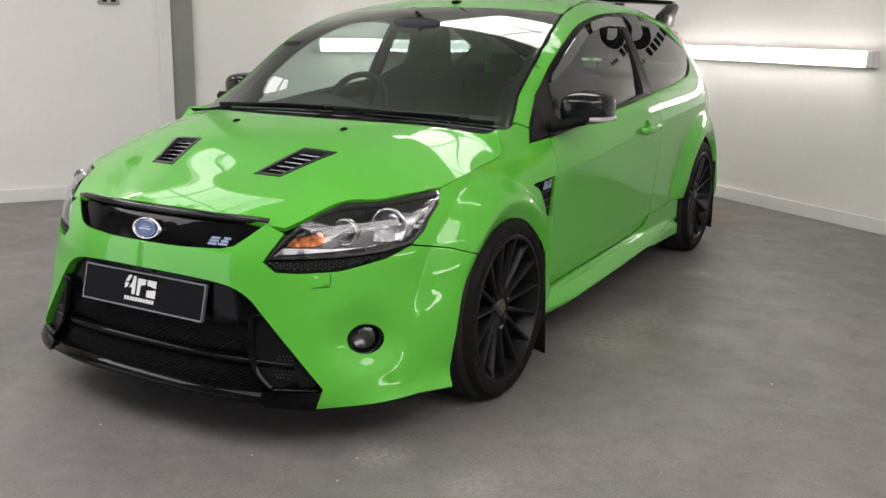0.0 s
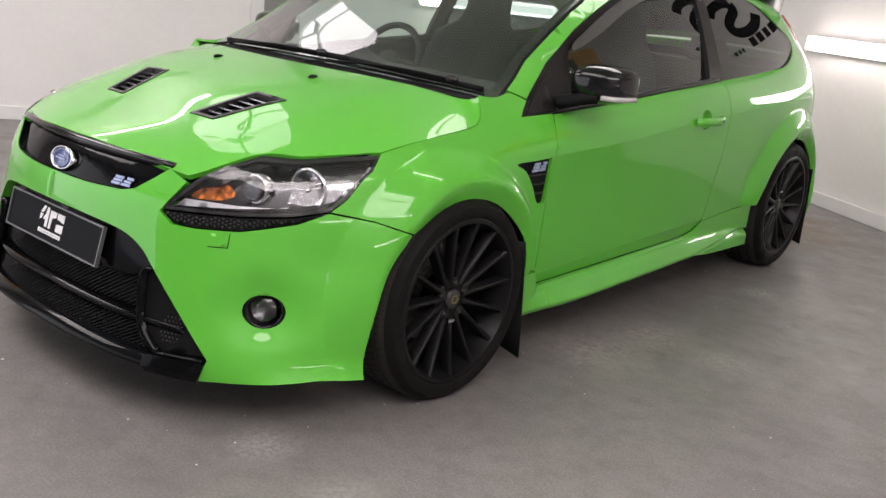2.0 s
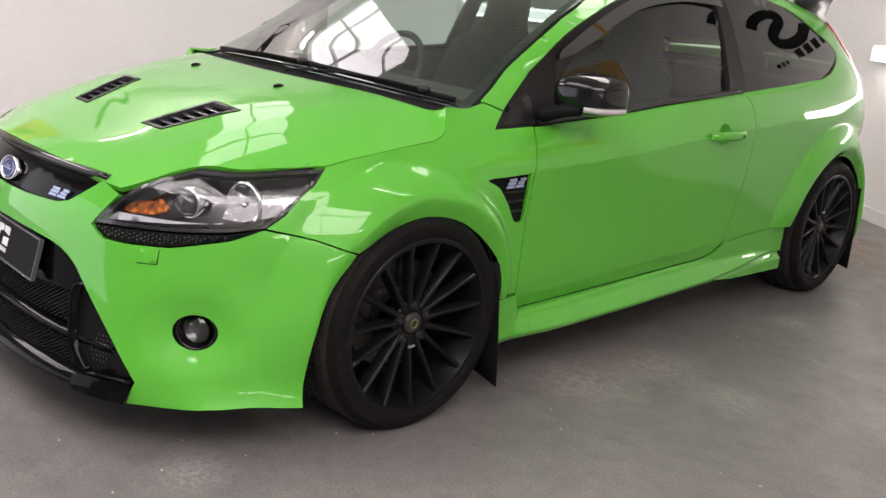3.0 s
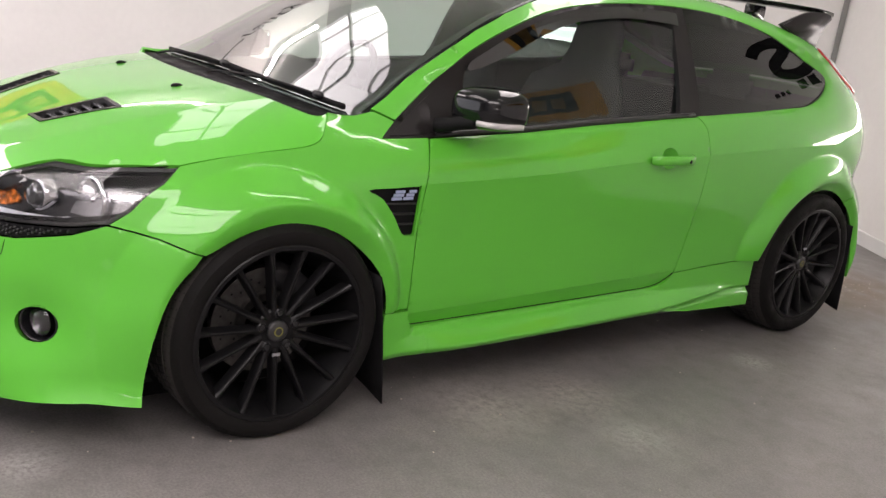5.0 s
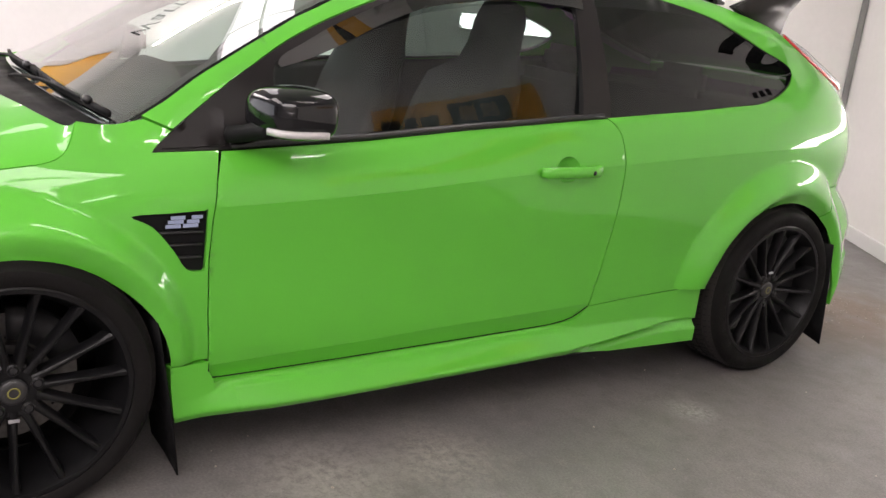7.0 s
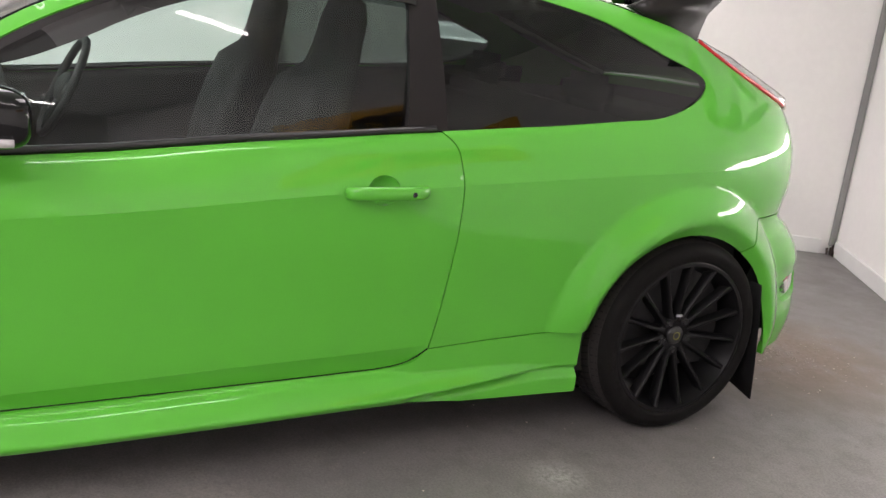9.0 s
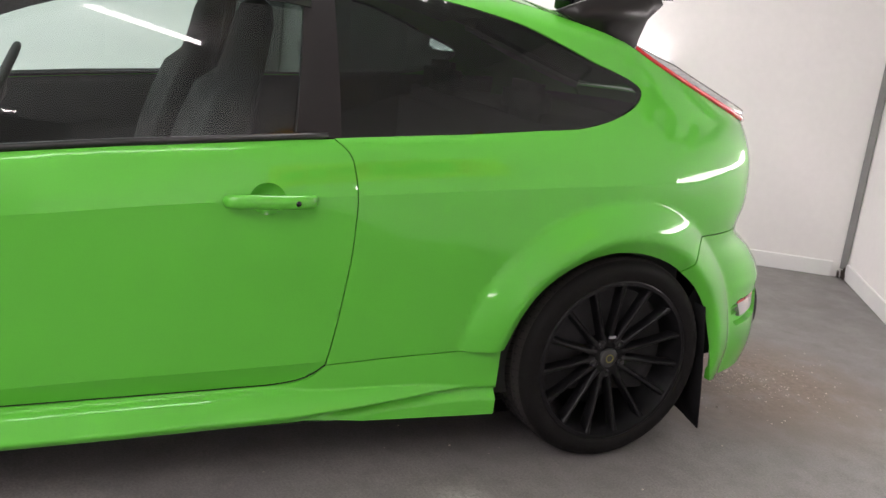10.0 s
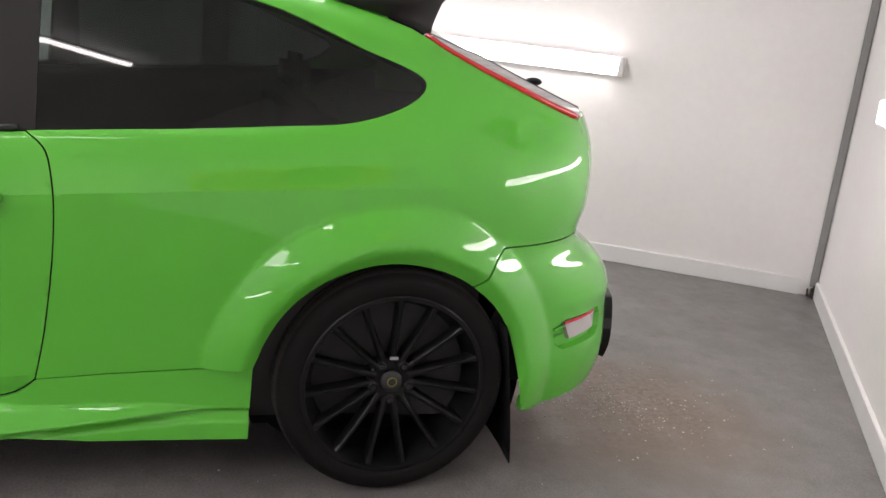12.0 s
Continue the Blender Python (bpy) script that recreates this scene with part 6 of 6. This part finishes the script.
# ---- wheels ----
def make_wheel(parent, place, s, spin, R):
    """An alloy of fifteen spokes on a tyre that sits flat on the floor; s is the side, spin turns it."""
    m = Matrix.Translation(place) @ Matrix.Rotation(spin, 4, "X")
    if s < 0:
        m = m @ Matrix.Rotation(math.pi, 4, "Z")
    rimp = [(0.258, 0.108), (0.2625, 0.105), (0.2635, 0.096), (0.254, 0.092), (0.247, 0.086), (0.243, 0.066), (0.236, 0.060), (0.224, 0.02), (0.218, -0.06), (0.246, -0.095), (0.254, -0.10), (0.250, -0.102), (0.211, -0.06), (0.216, 0.02), (0.233, 0.070), (0.240, 0.090), (0.248, 0.1075)]
    wheel = part("wheel", sharpen(lathe(rimp, 72, "x", True)), WHEEL_BLACK, parent, "satin black fifteen-spoke alloy wheel")
    wheel.matrix_local = m
    prof = [(0.256, 0.100), (0.263, 0.106), (0.271, 0.1095), (0.289, 0.112), (0.300, 0.110), (R - 0.020, 0.105), (R - 0.0125, 0.097), (R - 0.0065, 0.087), (R - 0.0025, 0.075),
            (R, 0.056), (R - 0.006, 0.054), (R - 0.006, 0.048), (R, 0.046), (R, 0.004), (R - 0.006, 0.002), (R - 0.006, -0.004), (R, -0.006), (R, -0.046), (R - 0.006, -0.048), (R - 0.006, -0.054), (R, -0.056),
            (R, -0.088), (R - 0.003, -0.102), (0.319, -0.116), (0.304, -0.122), (0.27, -0.120), (0.252, -0.100)]

    def settle(bm):
        """Presses the lowest part of the tyre flat on the floor."""
        down = -math.cos(spin)
        for v in bm.verts:
            if v.co.z * down > place.z - 0.0005:
                v.co.z = (place.z - 0.0005) * down
        return bm
    tyre = part("tyre", sharpen(settle(lathe(prof, 96, "x")), 40), RUBBER, wheel, "black low-profile tyre")
    tyre.data.materials.append(TREAD_RUBBER)
    for p in tyre.data.polygons:
        if math.hypot(p.center.y, p.center.z) > R - 0.0095:
            p.material_index = 1
    bm = bmesh.new()
    for i in range(84):
        a = 2 * math.pi * i / 84
        g = box(bm, 0.058, 0.084, -0.0022, 0.0022, R - 0.014, R + 0.0004)
        t = Matrix.Rotation(a, 4, "X")
        for v in g:
            if v.co.x > 0.08:
                v.co.z -= 0.0054
            v.co.y += (v.co.x - 0.06) * 0.18
            v.co = t @ v.co
        g = box(bm, -0.086, 0.044, -0.0022, 0.0022, R - 0.010, R + 0.0005)
        for v in g:
            v.co.y += (v.co.x - 0.04) * 0.35
            v.co = t @ v.co
    settle(bm)
    sipes = part("tread", bm, material("sipe_black", (0.003, 0.003, 0.003), 0.9) if "sipe_black" not in bpy.data.materials else bpy.data.materials["sipe_black"], tyre, smooth=False)
    tagged(sipes, kind="stuff")
    me = None
    for i in range(15):
        bm = bmesh.new()
        a = 2 * math.pi * i / 15
        secs = []
        for r, w, x0, x1 in ((0.050, 0.0100, 0.040, 0.074), (0.085, 0.0078, 0.044, 0.077), (0.15, 0.0066, 0.052, 0.086), (0.210, 0.0068, 0.060, 0.095), (0.246, 0.0095, 0.066, 0.102)):
            secs.append([bm.verts.new((x, y, -r)) for x, y in ((x0, -w * 1.4), (x1 - 0.004, -w), (x1, -w * 0.45), (x1, w * 0.45), (x1 - 0.004, w), (x0, w * 1.4))])
        if me is None:
            for p, q in zip(secs, secs[1:]):
                for j in range(6):
                    bm.faces.new((p[j], p[(j + 1) % 6], q[(j + 1) % 6], q[j]))
            bmesh.ops.recalc_face_normals(bm, faces=bm.faces[:])
            sp = part("spoke", sharpen(bm, 40), WHEEL_BLACK, wheel)
            me = sp.data
        else:
            bm.free()
            sp = new("spoke", me)
            sp.parent = wheel
        sp.matrix_local = Matrix.Rotation(a, 4, "X")
    part("hub", sharpen(lathe([(0.0, 0.072), (0.030, 0.072), (0.033, 0.068), (0.036, 0.069), (0.062, 0.069), (0.068, 0.064), (0.072, 0.031), (0.0, 0.031)], 40)), WHEEL_BLACK, wheel)
    part("centre_cap", lathe([(0.0, 0.0805), (0.018, 0.080), (0.027, 0.078), (0.031, 0.075), (0.032, 0.070)], 32), material("cap_grey", (0.022, 0.022, 0.023), 0.4) if "cap_grey" not in bpy.data.materials else bpy.data.materials["cap_grey"], wheel)
    part("cap_mark", lathe([(0.0105, 0.080), (0.011, 0.0812), (0.0140, 0.0810), (0.0145, 0.0798)], 24), material("yellow_mark", (0.17, 0.16, 0.03), 0.4) if "yellow_mark" not in bpy.data.materials else bpy.data.materials["yellow_mark"], wheel)
    nut = None
    for i in range(5):
        a = 2 * math.pi * i / 5
        if nut is None:
            o = part("lug_nut", sharpen(lathe([(0.0, 0.0785), (0.008, 0.0785), (0.0095, 0.076), (0.0095, 0.070), (0.0125, 0.0765), (0.0145, 0.075), (0.0150, 0.066)], 12)), SATIN_BLACK, wheel)
            nut = o.data
        else:
            o = new("lug_nut", nut)
            o.parent = wheel
        o.matrix_local = Matrix.Rotation(a, 4, "X") @ Matrix.Translation((0, 0, 0.054))
    bm = bmesh.new()
    box(bm, 0.074, 0.0785, -0.012, 0.012, -0.074, -0.066)
    part("wheel_badge", bm, SILVER, wheel, smooth=False)
    return wheel


for y, spin, wx, hz, tyre_r in ((-0.005, 0.0, 0.778, 0.3165, 0.324), (2.654, math.pi, 0.766, 0.3275, 0.329)):
    for s in (1, -1):
        make_wheel(car, Vector((s * wx, y, hz)), s, spin, tyre_r)
        disc_r = 0.158 if y < 1 else 0.142
        bm = sharpen(lathe([(0.06, 0.012), (0.062, 0.030), (0.085, 0.030), (0.087, 0.013), (disc_r, 0.013), (disc_r + 0.001, 0.0), (disc_r, -0.013), (0.06, -0.013)], 56))
        for v in bm.verts:
            v.co.x = s * (v.co.x + wx - 0.035)
            v.co.y += y
            v.co.z += hz
        bmesh.ops.recalc_face_normals(bm, faces=bm.faces[:])
        dsc = part("brake_disc", bm, STEEL, car, "grey steel brake disc")
        bm = bmesh.new()
        for k in range(36):
            a = 2 * math.pi * k / 36
            r = disc_r * (0.62 + 0.11 * (k % 3))
            ball(bm, (s * (wx - 0.0218), y + r * math.cos(a), hz + r * math.sin(a)), 0.0006, 0.0035, 0.0035, 6)
        tagged(part("drilling", bm, SIGN_BLACK, dsc), kind="stuff")
        bm = bmesh.new()
        n = 9
        a0 = radians(20) if y < 1 else radians(-30)
        prev = None
        for k in range(n):
            a = a0 + radians(70) * k / (n - 1)
            ring = []
            for r, x in ((disc_r + 0.016, -0.045), (disc_r + 0.016, 0.030), (disc_r - 0.06, 0.034), (disc_r - 0.06, -0.045)):
                ring.append(bm.verts.new((s * (wx - 0.035 + x), y + r * math.cos(a), hz + r * math.sin(a))))
            if prev:
                for j in range(4):
                    bm.faces.new((prev[j], prev[(j + 1) % 4], ring[(j + 1) % 4], ring[j]))
            else:
                bm.faces.new(ring)
            prev = ring
        bm.faces.new(prev[::-1])
        bmesh.ops.recalc_face_normals(bm, faces=bm.faces[:])
        part("brake_caliper", bm, CAST, car, "dark cast brake caliper")

# mud flaps
for y0, zlow, ztop, yt in ((0.352, 0.035, 0.46, 0.312), (3.010, 0.070, 0.50, 2.965)):
    for s in (1, -1):
        bm = bmesh.new()
        rows = []
        for k in range(7):
            t = k / 6
            z = zlow + (ztop - zlow) * t
            y = y0 + 0.024 * (1 - t) ** 2 + (yt - y0) * t * t
            xo = 0.868 + 0.008 * t
            xi = 0.70 + 0.0 * t
            zi = z + 0.045 * (1 - t)
            rows.append([bm.verts.new((s * xi, y - 0.018, zi)), bm.verts.new((s * (xi + xo) / 2, y - 0.006, (z + zi) / 2)), bm.verts.new((s * xo, y, z))])
        for a, b in zip(rows, rows[1:]):
            for j in range(2):
                bm.faces.new((a[j], a[j + 1], b[j + 1], b[j]))
        bmesh.ops.recalc_face_normals(bm, faces=bm.faces[:])
        bmesh.ops.solidify(bm, geom=bm.faces[:], thickness=0.004)
        part("mud_flap", bm, MATT_BLACK, car, "black plastic mud flap")

# wheel housings and underside
for y, r, zc in ((-0.02, 0.39, 0.29), (2.65, 0.395, 0.32)):
    for s in (1, -1):
        bm = bmesh.new()
        prev = None
        for k in range(33):
            a = radians(-35 + 250 * k / 32)
            ring = [bm.verts.new((s * x, y + r * math.cos(a), max(0.20, zc + r * math.sin(a)))) for x in (0.50, 0.70, 0.815)]
            if prev:
                for j in range(2):
                    bm.faces.new((prev[j], prev[j + 1], ring[j + 1], ring[j]))
            prev = ring
        g = bmesh.ops.create_circle(bm, cap_ends=True, segments=32, radius=r, matrix=Matrix.Translation((s * 0.50, y, zc)) @ Matrix.Rotation(math.pi / 2, 4, "Y"))
        part("wheel_housing", bm, MATT_BLACK, car, "black wheel housing")
bm = bmesh.new()
box(bm, -0.80, 0.80, 0.38, 2.25, 0.165, 0.21)
box(bm, -0.50, 0.50, -0.70, 0.40, 0.16, 0.22)
box(bm, -0.50, 0.50, 2.2, 3.35, 0.20, 0.28)
part("underbody", bm, MATT_BLACK, car, "black underbody", smooth=False)

# ---- cabin ----
def blockpart(name, mat, boxes, label="", bevel=0.02):
    bm = bmesh.new()
    for b in boxes:
        box(bm, *b, bevel)
    return part(name, bm, mat, car, label)


def inner_wall(s):
    """The dark trim inside door and quarter, up to the belt."""
    bm = bmesh.new()
    rows = []
    for y in np.linspace(0.36, 2.9, 30):
        belt = spline([(0.3, 0.845), (0.5, 0.855), (0.867, 0.882), (1.188, 0.915), (1.6, 0.952), (2.08, 0.985), (2.35, 1.01), (2.9, 1.05)], y)
        rows.append([bm.verts.new((s * (min(side_x(y, z), 0.86) - d), y, z)) for z, d in ((0.20, 0.06), (0.5, 0.055), (0.75, 0.07), (belt - 0.03, 0.06), (belt, 0.035), (belt, 0.012))])
    for a, b in zip(rows, rows[1:]):
        for j in range(5):
            bm.faces.new((a[j], a[j + 1], b[j + 1], b[j]))
    bmesh.ops.recalc_face_normals(bm, faces=bm.faces[:])
    part("door_card", bm, CABIN, car, "black door and side trim")


for s in (1, -1):
    inner_wall(s)
bm = bmesh.new()
rows = []
for x in np.linspace(-0.70, 0.70, 29):
    k = 1 - (abs(x) / 0.72) ** 3
    hood = 0.055 * math.exp(-((x + 0.36) / 0.14) ** 2)
    rows.append([bm.verts.new((x, y, z)) for y, z in ((0.30 - 0.14 * k + 0.02, 0.885), (0.45, 0.905), (0.62, 0.915 + hood), (0.70, 0.895 + hood), (0.73, 0.82), (0.70, 0.60), (0.62, 0.40))])
for a, b in zip(rows, rows[1:]):
    for j in range(6):
        bm.faces.new((a[j], a[j + 1], b[j + 1], b[j]))
bmesh.ops.recalc_face_normals(bm, faces=bm.faces[:])
part("dashboard", bm, CABIN, car, "black padded dashboard")
blockpart("cabin_floor", CABIN, [(-0.74, 0.74, 0.5, 2.9, 0.215, 0.26), (-0.12, 0.12, 0.6, 1.6, 0.26, 0.52)], "black cabin floor and tunnel", 0.01)
blockpart("bulkhead", CABIN, [(-0.72, 0.72, 0.36, 0.42, 0.22, 0.86)], "black bulkhead", 0.01)
part("headlining", grid_top(1.06, 2.58, 20, -0.97, 0.97, 12, -0.045), HEADLINING, car, "grey headlining")


def seat(x):
    """A bucket seat: cushion, shaped back and head part."""
    bm = bmesh.new()
    box(bm, x - 0.25, x + 0.25, 0.98, 1.46, 0.40, 0.56, 0.05)
    st = part("front_seat", bm, CLOTH, car, "black bucket seat")
    bm = bmesh.new()
    secs = []
    for z, y, w, t in ((0.50, 1.40, 0.23, 0.10), (0.62, 1.43, 0.27, 0.13), (0.78, 1.47, 0.28, 0.14), (0.92, 1.51, 0.27, 0.13), (1.02, 1.54, 0.24, 0.11), (1.08, 1.555, 0.15, 0.09), (1.14, 1.57, 0.125, 0.085), (1.22, 1.585, 0.12, 0.08), (1.27, 1.592, 0.10, 0.06), (1.285, 1.595, 0.05, 0.03)):
        ring = []
        for k in range(16):
            a = 2 * math.pi * k / 16
            c, s_ = math.cos(a), math.sin(a)
            xx = math.copysign(abs(c) ** 0.7, c) * w
            yy = math.copysign(abs(s_) ** 0.8, s_) * t * 0.62 - (0.05 * (abs(xx) / w) ** 2 if z < 1.04 else 0)
            ring.append(bm.verts.new((x + xx, y + yy, z)))
        secs.append(ring)
    for p, q in zip(secs, secs[1:]):
        for j in range(16):
            bm.faces.new((p[j], p[(j + 1) % 16], q[(j + 1) % 16], q[j]))
    bm.faces.new(secs[-1])
    bmesh.ops.recalc_face_normals(bm, faces=bm.faces[:])
    part("backrest", bm, CLOTH, st)


seat(0.37)
seat(-0.37)
blockpart("rear_seat", CLOTH, [(-0.62, 0.62, 2.05, 2.5, 0.42, 0.60), (-0.64, 0.64, 2.42, 2.56, 0.55, 1.0)], "black rear bench seat", 0.05)
for x in (-0.36, 0.36):
    blockpart("headrest", CLOTH, [(x - 0.12, x + 0.12, 2.46, 2.55, 1.0, 1.12)], "black rear headrest", 0.03)
blockpart("parcel_shelf", CABIN, [(-0.66, 0.66, 2.55, 3.2, 0.95, 0.98)], "black parcel shelf", 0.008)
bm = lathe([(0.172 + 0.015 * math.cos(2 * math.pi * k / 8), 0.014 * math.sin(2 * math.pi * k / 8)) for k in range(8)], 36, "y", True)
wheel_m = Matrix.Translation((-0.37, 0.89, 0.885)) @ Matrix.Rotation(radians(-24), 4, "X")
steer = part("steering_wheel", bm, CABIN, car, "black three-spoke steering wheel")
steer.matrix_local = wheel_m
bm = bmesh.new()
ball(bm, (0, 0.005, 0), 0.065, 0.03, 0.055, 14)
part("airbag", bm, CABIN, steer)
for a in (0, 180, 270):
    bm = bmesh.new()
    box(bm, 0.05, 0.172, -0.006, 0.008, -0.018, 0.018, 0.004, Matrix.Rotation(radians(-a), 4, "Y"))
    part("spoke", bm, CABIN, steer)
bm = bmesh.new()
ball(bm, (0, 0, 0), 1, 1, 1, 20)
for v in bm.verts:
    x, y, z = v.co
    v.co = Vector((0.125 * math.copysign(abs(x) ** 0.7, x), 0.82 + 0.022 * y, 1.275 + 0.036 * math.copysign(abs(z) ** 0.7, z)))
irm = part("interior_mirror", bm, SATIN_BLACK, car, "black interior mirror")
part("stem", sweep([Vector((0, 0.83, 1.29)), Vector((0, 0.82, 1.33)), top(0, 0.93) + Vector((0, 0.01, -0.01))], ring_section(0.010, 8)), SATIN_BLACK, irm)
for s in (1, -1):
    bm = bmesh.new()
    prev = None
    for k in range(14):
        v = 0.40 + (V_TOP - 0.36) * k / 13
        p = rail(v)
        ring = [bm.verts.new(q) for q in (Vector((s * (p.x - 0.012), p.y + 0.01, p.z - 0.012)), Vector((s * (p.x - 0.055), p.y + 0.02, p.z - 0.012)), Vector((s * (p.x - 0.03), p.y + 0.06, p.z - 0.045)))]
        if prev:
            for j in range(3):
                bm.faces.new((prev[j], prev[(j + 1) % 3], ring[(j + 1) % 3], ring[j]))
        prev = ring
    bmesh.ops.recalc_face_normals(bm, faces=bm.faces[:])
    part("pillar_trim", bm, CABIN, car, "black windscreen pillar trim")
